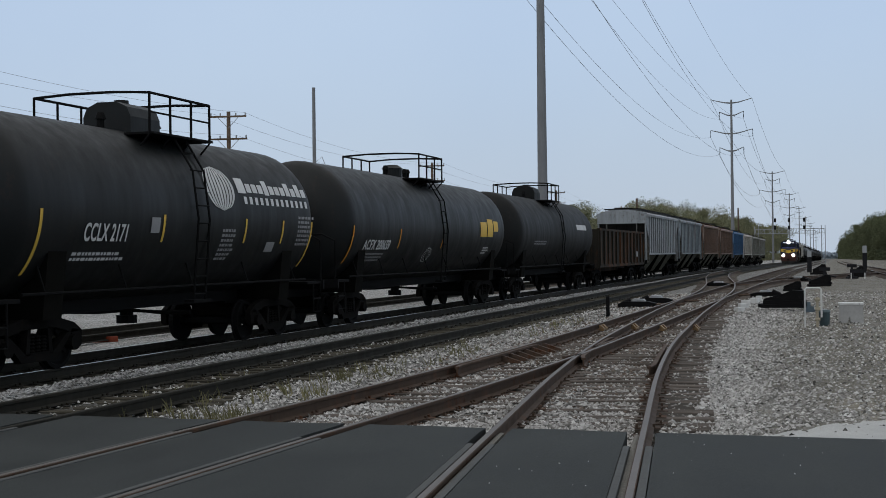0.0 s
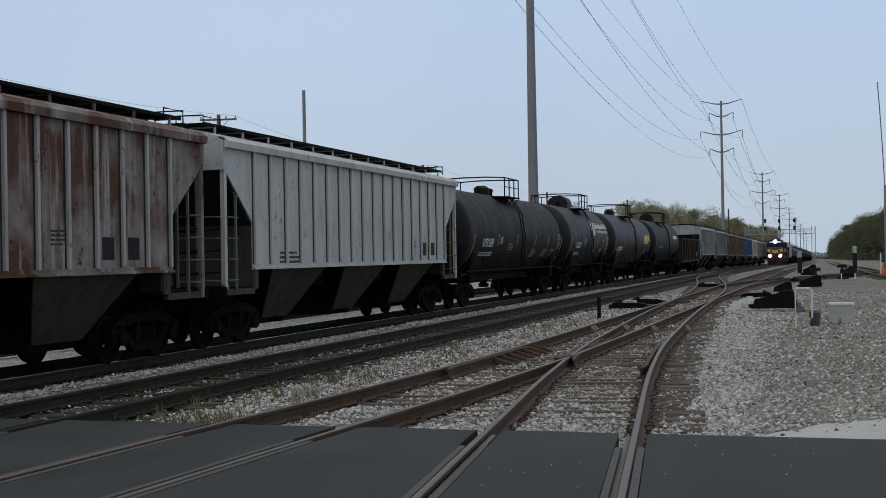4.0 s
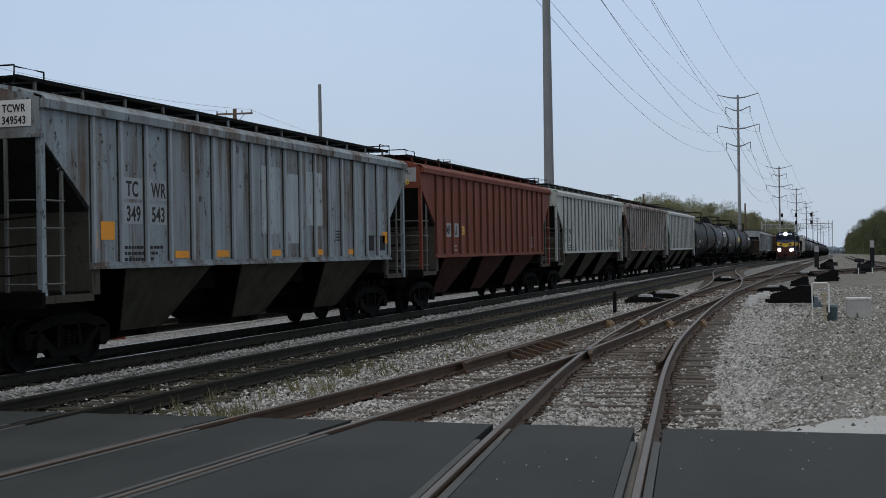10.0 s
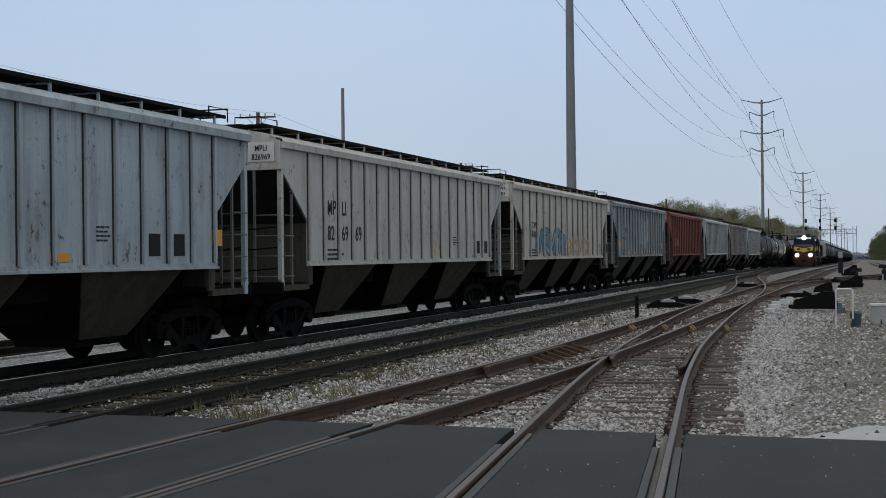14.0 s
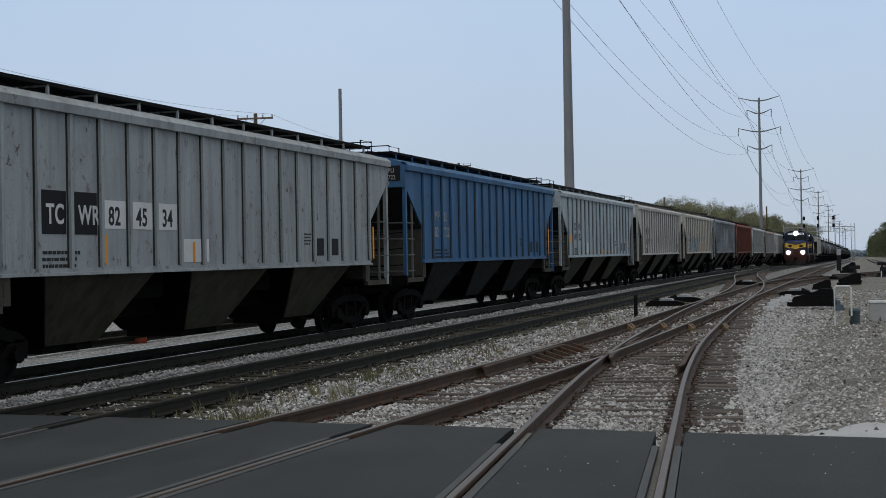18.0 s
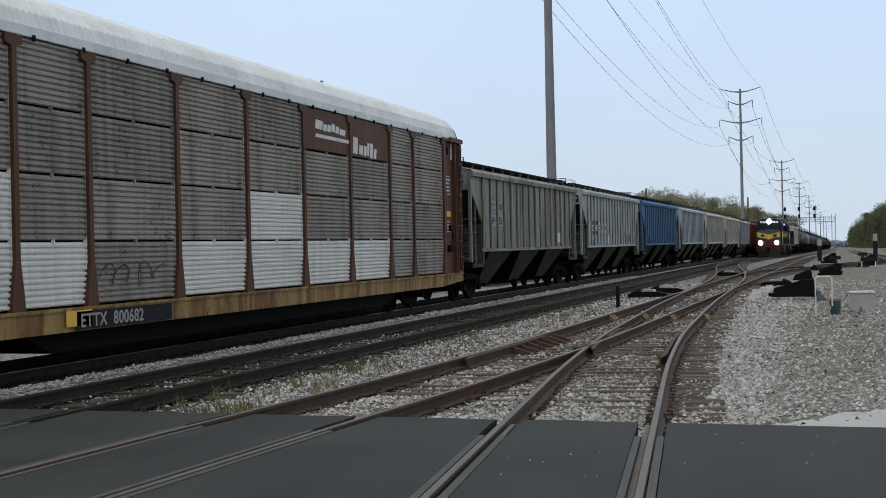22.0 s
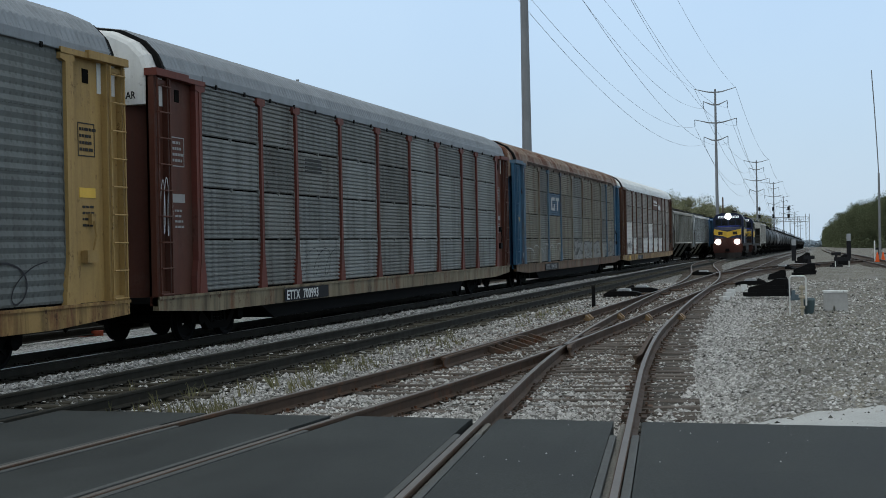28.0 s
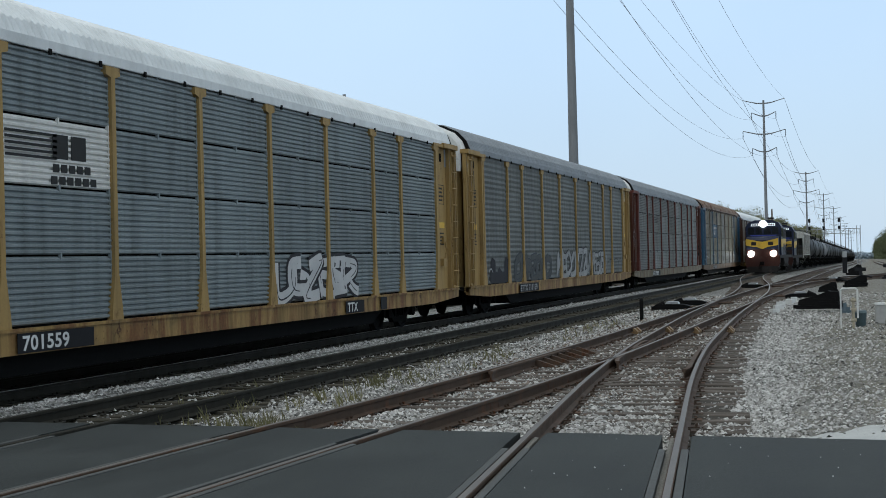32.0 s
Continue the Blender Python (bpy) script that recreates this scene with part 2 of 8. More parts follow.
def asphalt_material():
    m, nt, b = nodes_of("asphalt")
    fine = noise_node(nt, 60.0, 6, 0.7, jump=False)
    mid = noise_node(nt, 1.1, 7, 0.65, (1.0, 0.5, 1), jump=False)
    spot = noise_node(nt, 9.0, 8, 0.75, jump=False)
    col = mix(nt, ramp(nt, mid.outputs[0], [(0.36, G1), (0.64, W3)]), (0.0228, 0.026, 0.0262), (0.0434, 0.0482, 0.0478))
    col = mix(nt, ramp(nt, spot.outputs[0], [(0.62, G1), (0.72, (0.35,) * 3)]), col, (0.06, 0.062, 0.062))
    col = mix(nt, 0.6, col, ramp(nt, fine.outputs[0], [(0.3, (0.15,) * 3), (0.7, (0.85,) * 3)]), 'OVERLAY')
    nt.links.new(col, b.inputs["Base Color"])
    nt.links.new(ramp(nt, mid.outputs[0], [(0.3, (0.66,) * 3), (0.7, (0.84,) * 3)]), b.inputs["Roughness"])
    b.inputs["Specular IOR Level"].default_value = 0.14
    bump(nt, b, fine.outputs[0], 0.5, 0.006)
    return m


def wood_material(name, a, c):
    m, nt, b = nodes_of(name)
    g = noise_node(nt, 6.0, 8, 0.7, (0.25, 3.0, 3.0))
    info = nt.nodes.new("ShaderNodeObjectInfo")
    col = mix(nt, ramp(nt, g.outputs[0], [(0.35, G1), (0.7, W3)]), a, c)
    col = mix(nt, info.outputs["Random"], col, mix(nt, 0.5, col, tuple(x * 0.45 for x in a)))
    nt.links.new(col, b.inputs["Base Color"])
    b.inputs["Roughness"].default_value = 0.92
    b.inputs["Specular IOR Level"].default_value = 0.1
    bump(nt, b, g.outputs[0], 0.7, 0.02)
    return m


def leaf_material(name, a, c):
    m, nt, b = nodes_of(name)
    geo = nt.nodes.new("ShaderNodeNewGeometry")
    n = noise_node(nt, 0.35, 3)
    col = mix(nt, geo.outputs["Random Per Island"], a, c)
    col = mix(nt, ramp(nt, n.outputs[0], [(0.4, G1), (0.65, (0.6,) * 3)]), col, tuple(x * 0.55 for x in a))
    nt.links.new(col, b.inputs["Base Color"])
    b.inputs["Roughness"].default_value = 0.85
    b.inputs["Specular IOR Level"].default_value = 0.1
    return m


GROUND = ground_material()
ASPHALT = asphalt_material()
SLEEPER = wood_material("sleeper_wood", (0.05, 0.042, 0.035), (0.21, 0.182, 0.16))
POLEWOOD = wood_material("pole_wood", (0.1, 0.07, 0.05), (0.2, 0.15, 0.11))
RAILRUST = paint("rail_rust", (0.066, 0.044, 0.031), 0.35, 0.3, 0.7)
RAILOIL = paint("oily_rail", (0.021, 0.0195, 0.0145), 0.15, 0.3, 0.7, rustcol=(0.04, 0.025, 0.016), dirtcol=(0.01, 0.01, 0.009))
OILWOOD = wood_material("oily_sleeper_wood", (0.024, 0.022, 0.016), (0.125, 0.113, 0.088))
RAILHEAD = plain("rail_head_worn", (0.13, 0.115, 0.103), 0.45, 0.2, 30, 0.3)
RAILSHINE = plain("rail_head_bright", (0.4, 0.38, 0.36), 0.3, 0.9, 30, 0.2)
RUBBER = plain("flangeway_strip", (0.08, 0.083, 0.082), 0.7, 0.0, 20, 0.3)
FLANGEDIRT = plain("flangeway_dirt", (0.16, 0.155, 0.14), 0.95, 0.0, 45, 0.8, 0.9)
STEEL = plain("dark_steel", (0.009, 0.009, 0.009), 0.75, 0.1, 16, 0.4)
RUNGEAR = paint("running_gear", (0.0055, 0.0052, 0.0048), 0.06, 0.3, 0.85, 0.0, rustcol=(0.03, 0.02, 0.013), dirtcol=(0.014, 0.012, 0.01), spec=0.05)
GALV = paint("galvanised_steel", (0.34, 0.35, 0.355), 0.0, 0.3, 0.5, 0.35)
POLESTEEL = paint("pole_steel", (0.2, 0.205, 0.21), 0.0, 0.3, 0.6, 0.0)
WIRE = plain("wire", (0.26, 0.27, 0.29), 0.6, 0.0)
WHITE = paint("white_paint", (0.62, 0.62, 0.6), 0.12, 0.3, 0.5)
LETTER_W = plain("white_lettering", (0.62, 0.62, 0.61), 0.6, 0, 30, 0.12)
LETTER_G = plain("faded_white_lettering", (0.3, 0.3, 0.3), 0.6, 0, 30, 0.2)
LETTER_B = plain("black_lettering", (0.03, 0.03, 0.03), 0.6, 0, 30, 0.2)
ORANGE = plain("orange_reflector", (0.75, 0.3, 0.03), 0.45, 0, 30, 0.15)
YELLOWL = plain("yellow_lettering", (0.7, 0.45, 0.08), 0.5, 0, 30, 0.15)
BLACKPLATE = plain("black_plate", (0.02, 0.02, 0.022), 0.5, 0, 20, 0.3)


# ---- mesh helpers
def part(name, bm, material, parent=None, label="", smooth=False):
    """Links a bmesh (or a finished mesh) as one object, with its material on the object."""
    if isinstance(bm, bmesh.types.BMesh):
        me = bpy.data.meshes.new(name)
        bm.normal_update()
        bm.to_mesh(me)
        bm.free()
        if smooth:
            me.polygons.foreach_set("use_smooth", [True] * len(me.polygons))
        me.materials.append(material)
    else:
        me = bm
    ob = new(name, me)
    if me.materials[0] is not material:
        ob.material_slots[0].link = 'OBJECT'
        ob.material_slots[0].material = material
    if parent is not None:
        ob.parent = parent
    if label:
        ob["label"] = label
    return ob


def thing(name, label, category, group="", at=None, kind=""):
    ob = new(name)
    ob.empty_display_size = 0.3
    tagged(ob, label, category, group, kind)
    if at is not None:
        ob.matrix_basis = at
    return ob


def box(bm, x0, x1, y0, y1, z0, z1, m=None):
    vs = [bm.verts.new(p) for p in itertools.product((x0, x1), (y0, y1), (z0, z1))]
    for f in ((0, 1, 3, 2), (4, 6, 7, 5), (0, 4, 5, 1), (2, 3, 7, 6), (0, 2, 6, 4), (1, 5, 7, 3)):
        bm.faces.new([vs[i] for i in f])
    if m is not None:
        bmesh.ops.transform(bm, matrix=m, verts=vs)
    return vs


def rod(bm, a, b, r, seg=6, r2=None, cap=True):
    a, b = Vector(a), Vector(b)
    d = b - a
    q = d.to_track_quat('Z', 'Y').to_matrix()
    r2 = r if r2 is None else r2
    lo, hi = [], []
    for i in range(seg):
        t = 2 * math.pi * (i + 0.5) / seg
        o = q @ Vector((math.cos(t), math.sin(t), 0))
        lo.append(bm.verts.new(a + o * r))
        hi.append(bm.verts.new(b + o * r2))
    for i in range(seg):
        j = (i + 1) % seg
        bm.faces.new((lo[i], lo[j], hi[j], hi[i]))
    if cap:
        bm.faces.new(lo[::-1])
        bm.faces.new(hi)


def tube(bm, pts, r, seg=6):
    """A bent bar: one skin through all the points."""
    pts = [Vector(p) for p in pts]
    rings = []
    for k, p in enumerate(pts):
        d = pts[min(k + 1, len(pts) - 1)] - pts[max(k - 1, 0)]
        q = d.to_track_quat('Z', 'Y').to_matrix()
        rings.append([bm.verts.new(p + q @ Vector((math.cos(2 * math.pi * (i + 0.5) / seg), math.sin(2 * math.pi * (i + 0.5) / seg), 0)) * r) for i in range(seg)])
    for a, b in zip(rings, rings[1:]):
        # start each ring at the corner next to the one before
        s = min(range(seg), key=lambda j: (b[j].co - a[0].co).length)
        for i in range(seg):
            j = (i + 1) % seg
            bm.faces.new((a[i], a[j], b[(j + s) % seg], b[(i + s) % seg]))
        b[:] = b[s:] + b[:s]
    bm.faces.new(rings[0][::-1])
    bm.faces.new(rings[-1])


def prism(bm, prof, a0, a1, axis='x'):
    """A closed profile, pushed from a0 to a1: along x the profile is (y, z), along y it is (x, z), along z (x, y)."""
    def at(p, a):
        return {'x': (a, p[0], p[1]), 'y': (p[0], a, p[1]), 'z': (p[0], p[1], a)}[axis]
    lo = [bm.verts.new(at(p, a0)) for p in prof]
    hi = [bm.verts.new(at(p, a1)) for p in prof]
    n = len(prof)
    for i in range(n):
        j = (i + 1) % n
        bm.faces.new((lo[i], lo[j], hi[j], hi[i]))
    bm.faces.new(lo[::-1])
    bm.faces.new(hi)
    bmesh.ops.recalc_face_normals(bm, faces=bm.faces[:])


def sheet(bm, rows):
    """A quad grid from rows of points."""
    vs = [[bm.verts.new(p) for p in row] for row in rows]
    for a, b in zip(vs, vs[1:]):
        for i in range(len(a) - 1):
            bm.faces.new((a[i], a[i + 1], b[i + 1], b[i]))
    return vs


def B():
    return bmesh.new()


MESHES = {}


def cached(key, build, smooth=False):
    """Mesh data built once for all alike pieces."""
    if key not in MESHES:
        bm = build()
        me = bpy.data.meshes.new(key)
        bm.normal_update()
        bm.to_mesh(me)
        bm.free()
        if smooth:
            me.polygons.foreach_set("use_smooth", [True] * len(me.polygons))
        me.materials.append(STEEL)
        MESHES[key] = me
    return MESHES[key]


def dip(y):
    """The land falls gently away beyond the junction."""
    if y < 80:
        return 0.0
    if y < 150:
        return -0.0065 * (y - 80) ** 2 / 140
    return -0.0065 * (y - 115)


# ---- the lines of the tracks (x, y of the middle between the rails)
def smooth_line(knots, step=0.6, y0=None, y1=None):
    ks = np.array(knots, float)
    y = np.arange(ks[0, 1] if y0 is None else y0, (ks[-1, 1] if y1 is None else y1) + 1e-6, step)
    h = np.diff(ks[:, 1])
    s = np.diff(ks[:, 0]) / h
    d = np.empty(len(ks))
    d[0], d[-1] = s[0], s[-1]
    d[1:-1] = (s[:-1] * h[1:] + s[1:] * h[:-1]) / (h[1:] + h[:-1])
    i = np.clip(np.searchsorted(ks[:, 1], y) - 1, 0, len(h) - 1)
    t = (y - ks[i, 1]) / h[i]
    x = ((2 * t**3 - 3 * t**2 + 1) * ks[i, 0] + (t**3 - 2 * t**2 + t) * h[i] * d[i]
         + (-2 * t**3 + 3 * t**2) * ks[i + 1, 0] + (t**3 - t**2) * h[i] * d[i + 1])
    return np.stack([x, y], 1)


GAUGE = 0.755
ROAD_EDGE = 12.82
TRACK1, TRACK2 = -12.95, -9.25
P_KNOTS = [(-6.95, -8), (-6.5, 0), (-5.9, 9.1), (-5.67, 12.6), (-5.4, 16), (-5.15, 20.5), (-5.0, 28), (-4.95, 36), (-4.85, 46), (-4.65, 72), (-4.5, 110), (-4.3, 200), (-4.2, 620)]
Q_KNOTS = [(0.0, -8), (-1.15, 0), (-2.2, 9.1), (-2.62, 12.85), (-3.35, 19.6), (-3.8, 25), (-4.13, 31), (-4.42, 37), (-4.72, 46), (-4.82, 50)]
S_KNOTS = [(-4.82, 48), (-5.2, 59), (-5.93, 70), (-7.9, 91), (-8.75, 103), (-9.15, 115), (-9.25, 122)]
R_KNOTS = [(7.5, 30), (5.2, 70), (4.1, 97), (3.5, 130), (2.5, 197), (1.7, 300), (1.2, 600)]
L_KNOTS = [(-4.62, 70), (-3.9, 78), (-2.2, 87), (0.3, 96), (2.7, 106), (3.9, 118)]
FAR_KNOTS = [(-17.4, -8), (-17.4, 300)]


def lane(kind):
    return {"one": [(TRACK1, -30), (TRACK1, 40), (TRACK1, 620)], "two": [(TRACK2, -30), (TRACK2, 40), (TRACK2, 620)]}[kind]


RAILPROF = [(-0.07, -0.172), (0.07, -0.172), (0.07, -0.16), (0.012, -0.135), (0.012, -0.045), (0.036, -0.035), (0.036, -0.004), (0.03, 0.0),
            (-0.03, 0.0), (-0.036, -0.004), (-0.036, -0.035), (-0.012, -0.045), (-0.012, -0.135), (-0.07, -0.16)]


def offset_line(line, d):
    tan = np.gradient(line, axis=0)
    tan /= np.linalg.norm(tan, axis=1)[:, None]
    return line + d * np.stack([tan[:, 1], -tan[:, 0]], 1)


def sweep(bm, line, prof, cap=True):
    tan = np.gradient(line, axis=0)
    tan /= np.linalg.norm(tan, axis=1)[:, None]
    rings = []
    for (x, y), (tx, ty) in zip(line, tan):
        rings.append([bm.verts.new((x + ty * u, y - tx * u, w + dip(y))) for u, w in prof])
    n = len(prof)
    for a, b in zip(rings, rings[1:]):
        for i in range(n):
            j = (i + 1) % n
            bm.faces.new((a[i], b[i], b[j], a[j]))
    if cap:
        bm.faces.new(rings[0])
        bm.faces.new(rings[-1][::-1])


def rail(name, line, d, track, head, rust=RAILRUST):
    bm = B()
    sweep(bm, offset_line(line, d), RAILPROF)
    ob = part(name, bm, rust, track)
    bm = B()
    sweep(bm, offset_line(line, d), [(-0.029, -0.002), (0.029, -0.002), (0.026, 0.003), (-0.026, 0.003)])
    part("rail_head", bm, head, ob, "worn running surface of the rail")
    return ob


BEDS = []          # where sleepers lie near the road: their centres


def build_track(name, label, knots, head, y0, y1, tie_from, tie_to, tie_step=0.5, tie_len=2.6, step=0.8, rust=RAILRUST, wood=SLEEPER):
    track = thing(name, label, "track", kind="structure")
    line = smooth_line(knots, step, y0, y1)
    for d in (-GAUGE, GAUGE):
        rail("rail", line, d, track, head, rust)
    rnd = random.Random(name)
    tl = smooth_line(knots, tie_step, max(y0, tie_from), min(y1, tie_to))
    tan = np.gradient(tl, axis=0)
    rest = B()
    BEDS.extend((x, y) for x, y in tl if y < 45)
    for k, ((x, y), (tx, ty)) in enumerate(zip(tl, tan)):
        a = math.degrees(math.atan2(tx, ty))
        m = pose(x + rnd.uniform(-0.05, 0.05), y + rnd.uniform(-0.04, 0.04), dip(y) - 0.172 + rnd.uniform(-0.022, 0.004), 0, 0, -a + rnd.uniform(-1.2, 1.2))
        if k < 150:
            part("sleeper", SLEEPERS[k % len(SLEEPERS)], wood, track).matrix_basis = m @ Matrix.Diagonal((tie_len / 2.6, 1, 1, 1))
        else:
            box(rest, -tie_len / 2, tie_len / 2, -0.11, 0.11, -0.16, 0, m)
        for s in (-1, 1):
            if y < 60:
                part("tie_plate", PLATE, rust, track).matrix_basis = m @ pose(s * GAUGE, 0, 0.0)
    if len(rest.verts):
        tagged(part("far_sleepers", rest, wood, track), kind="stuff")
    else:
        rest.free()
    return track


def sleeper_mesh(seed):
    rnd = random.Random(seed)
    bm = B()
    rows = []
    for i in range(7):
        x = -1.3 + 2.6 * i / 6
        j = [rnd.uniform(-0.008, 0.008) for _ in range(5)]
        rows.append([(x, -0.115 + j[0], -0.17), (x, -0.115 + j[1], -0.012 + j[2]), (x, -0.1, 0 + j[2]), (x, 0.1, j[3]), (x, 0.115 + j[4], -0.012 + j[3]), (x, 0.115, -0.17)])
    vs = sheet(bm, rows)
    bm.faces.new(vs[0][::-1])
    bm.faces.new(vs[-1])
    return bm


def plate_mesh():
    bm = B()
    box(bm, -0.17, 0.17, -0.09, 0.09, -0.01, 0.014)
    for sx, sy in itertools.product((-1, 1), (-1, 1)):
        box(bm, sx * 0.095 - 0.014, sx * 0.095 + 0.014, sy * 0.055 - 0.014, sy * 0.055 + 0.014, 0.01, 0.045)
    return bm


SLEEPERS = [cached("sleeper_%d" % k, functools.partial(sleeper_mesh, k)) for k in range(5)]
PLATE = cached("tie_plate", plate_mesh)

# ---- the ground: one sheet to the horizon

def ground_z(x, y):
    z = -0.222 + dip(y)
    if y > 0:
        # the shoulder between the ballast and the yard
        z += 0.137 * min(1, max(0, (x + 1.4) / 1.3)) * (1 if y < 70 else max(0, 1 - (y - 70) / 20))
        if -11.35 < x < -10.95:
            z += 0.09
        # more ballast lies between the sleepers next to the road
        z += 0.015 * max(0, min(1, (17 - y) / 3)) * (-7 < x < -1.6)
    if y < 160:
        z += 0.025 * noise.noise((x * 0.9, y * 0.9, 0.3)) + 0.012 * noise.noise((x * 5, y * 5, 2.0))
    return z


def build_ground():
    xs = np.unique(np.concatenate([np.linspace(-1500, -60, 12), np.linspace(-60, -16, 20), np.arange(-16, 4, 0.25), np.linspace(4, 30, 20), np.linspace(30, 1500, 12)]))
    ys = np.unique(np.concatenate([np.linspace(-300, -10, 10), np.linspace(-10, 12.3, 12), np.arange(12.3, 40, 0.3), np.arange(40, 110, 1.2), np.linspace(110, 400, 30), np.linspace(400, 2400, 15)]))
    bm = B()
    sheet(bm, [[(x, y, ground_z(x, y)) for x in xs] for y in ys])
    tagged(part("ground", bm, GROUND, smooth=True), "grey crushed-stone ballast and bare gravel yard ground", "ground", kind="structure")


build_ground()
build_track("track_main_far", "railway track with bright rails under the passing freight train", lane("one"), RAILSHINE, -20, 600, 13, 200, 0.5, rust=RAILOIL, wood=OILWOOD)
build_track("track_main_near", "dark oily railway track with timber sleepers beside the main line", lane("two"), RAILOIL, -8, 600, 13, 200, 0.5, rust=RAILOIL, wood=OILWOOD)
build_track("siding_track", "rusty siding track with worn timber sleepers in pale ballast", P_KNOTS, RAILHEAD, -8, 600, 13.1, 150, 0.52)
build_track("turnout_track", "rusty diverging turnout track with weathered sleepers", Q_KNOTS, RAILHEAD, -8, 50, 13.2, 50, 0.52, 2.95, 0.5)
build_track("crossover_track", "curved rusty crossover track joining the main line", S_KNOTS, RAILHEAD, 48, 122, 52, 118, 0.55, 2.6, 0.6)
build_track("yard_track", "yard track running beside the gravel", R_KNOTS, RAILHEAD, 40, 500, 70, 150, 0.55)
build_track("yard_lead_track", "yard lead track crossing the gravel", L_KNOTS, RAILHEAD, 70, 118, 72, 117, 0.55)
build_track("back_track", "railway track behind the freight train", FAR_KNOTS, RAILOIL, -8, 300, 60, 100, 0.55, rust=RAILOIL)


# ---- the road crossing: asphalt slabs between the rails
def build_road():
    rails = []
    for knots in (lane("one"), lane("two"), P_KNOTS, Q_KNOTS):
        line = smooth_line(knots, 0.52, -8, ROAD_EDGE + 0.3)
        for d in (-GAUGE, GAUGE):
            rails.append((line, d))
    road = thing("road", "dark asphalt road surface of the level crossing", "road", kind="structure")
    lefts = [None] + [offset_line(l, d + (0.125 if d > 0 else 0.165)) for l, d in rails]
    rights = [offset_line(l, d - (0.165 if d > 0 else 0.125)) for l, d in rails] + [None]
    ys = np.append(np.arange(-8, ROAD_EDGE - 0.1, 0.5), ROAD_EDGE)
    for a, b in zip(lefts, rights):
        bm = B()
        rows_t = []
        for k, y in enumerate(ys):
            x0 = -60.0 if a is None else np.interp(y, a[:, 1], a[:, 0])
            x1 = 40.0 if b is None else np.interp(y, b[:, 1], b[:, 0])
            n = 14
            e = 0.035 * noise.noise((x0, 3.0, 1.0)) if k == len(ys) - 1 else 0
            row = [(x0, y, -0.16), (x0, y, -0.02)]
            for i in range(n + 1):
                x = x0 + (x1 - x0) * i / n
                yy = y + (0.05 * noise.noise((x * 1.3, 7.0, 0.0)) if k == len(ys) - 1 else 0)
                row.append((x, yy, -0.012 + 0.004 * noise.noise((x * 0.8, y * 0.8, 5.0))))
            row += [(x1, y, -0.02), (x1, y, -0.16)]
            rows_t.append(row)
        vs = sheet(bm, rows_t)
        bm.faces.new(vs[-1][::-1])
        part("asphalt_slab", bm, ASPHALT, road)
    for (line, d) in rails:
        inner = -1 if d > 0 else 1
        bm = B()
        sweep(bm, offset_line(line, d + inner * 0.066), [(-0.03, -0.16), (0.03, -0.16), (0.03, -0.05), (0.0, -0.042), (-0.03, -0.052)])
        part("flangeway_grit", bm, FLANGEDIRT, road, "dirt and small stones packed in the flangeway")
        for off, w in ((inner * 0.128, 0.03), (inner * -0.082, 0.034)):
            bm = B()
            sweep(bm, offset_line(line[:-2], d + off), [(-w, -0.15), (w, -0.15), (w, -0.006), (w * 0.6, -0.001), (-w * 0.6, -0.001), (-w, -0.006)])
            part("flangeway_strip", bm, RUBBER, road, "grey rubber strip along the rail")
    return road


build_road()


# ---- railway wagons; each is built round its own middle, y along the track, z from the rail top
def bogie_mesh():
    bm = B()
    box(bm, -0.75, 0.75, -0.22, 0.22, 0.5, 0.82)
    box(bm, -0.95, 0.95, -0.16, 0.16, 0.42, 0.62)
    return bm


def side_frame_mesh():
    bm = B()
    # a cast frame: outer rim strips round an open middle
    ring = [((-1.15, 0.36), (-1.18, 0.62), (-0.88, 0.66), (-0.88, 0.36)), ((-1.18, 0.62), (-0.95, 0.76), (-0.5, 0.86), (-0.45, 0.7), (-0.88, 0.6)),
            ((-0.5, 0.86), (0.5, 0.86), (0.45, 0.7), (-0.45, 0.7)), ((0.5, 0.86), (0.95, 0.76), (1.18, 0.62), (0.88, 0.6), (0.45, 0.7)),
            ((1.18, 0.62), (1.15, 0.36), (0.88, 0.36), (0.88, 0.66)), ((-0.9, 0.62), (-0.74, 0.6), (-0.36, 0.32), (-0.46, 0.19)),
            ((0.9, 0.62), (0.46, 0.19), (0.36, 0.32), (0.74, 0.6)), ((-0.46, 0.19), (-0.36, 0.32), (0.36, 0.32), (0.46, 0.19)),
            ((-0.36, 0.3), (-0.3, 0.72), (-0.22, 0.72), (-0.26, 0.3)), ((0.36, 0.3), (0.26, 0.3), (0.22, 0.72), (0.3, 0.72))]
    for poly in ring:
        prism(bm, poly, -0.06, 0.07)
    for y in (-0.88, 0.88):
        rod(bm, (0.0, y, 0.44), (0.15, y, 0.44), 0.13, 10)
    return bm


def spring_mesh():
    bm = B()
    box(bm, -0.08, 0.08, -0.25, 0.25, 0.32, 0.34)
    for y in (-0.16, 0.0, 0.16):
        prof = [0.05 + (0.03 if k % 2 else 0.0) for k in range(11)]
        rings = [[bm.verts.new((r * math.cos(2 * math.pi * i / 8), y + r * math.sin(2 * math.pi * i / 8), 0.33 + 0.027 * k)) for i in range(8)] for k, r in enumerate(prof)]
        for a, b in zip(rings, rings[1:]):
            for i in range(8):
                bm.faces.new((a[i], a[(i + 1) % 8], b[(i + 1) % 8], b[i]))
    return bm


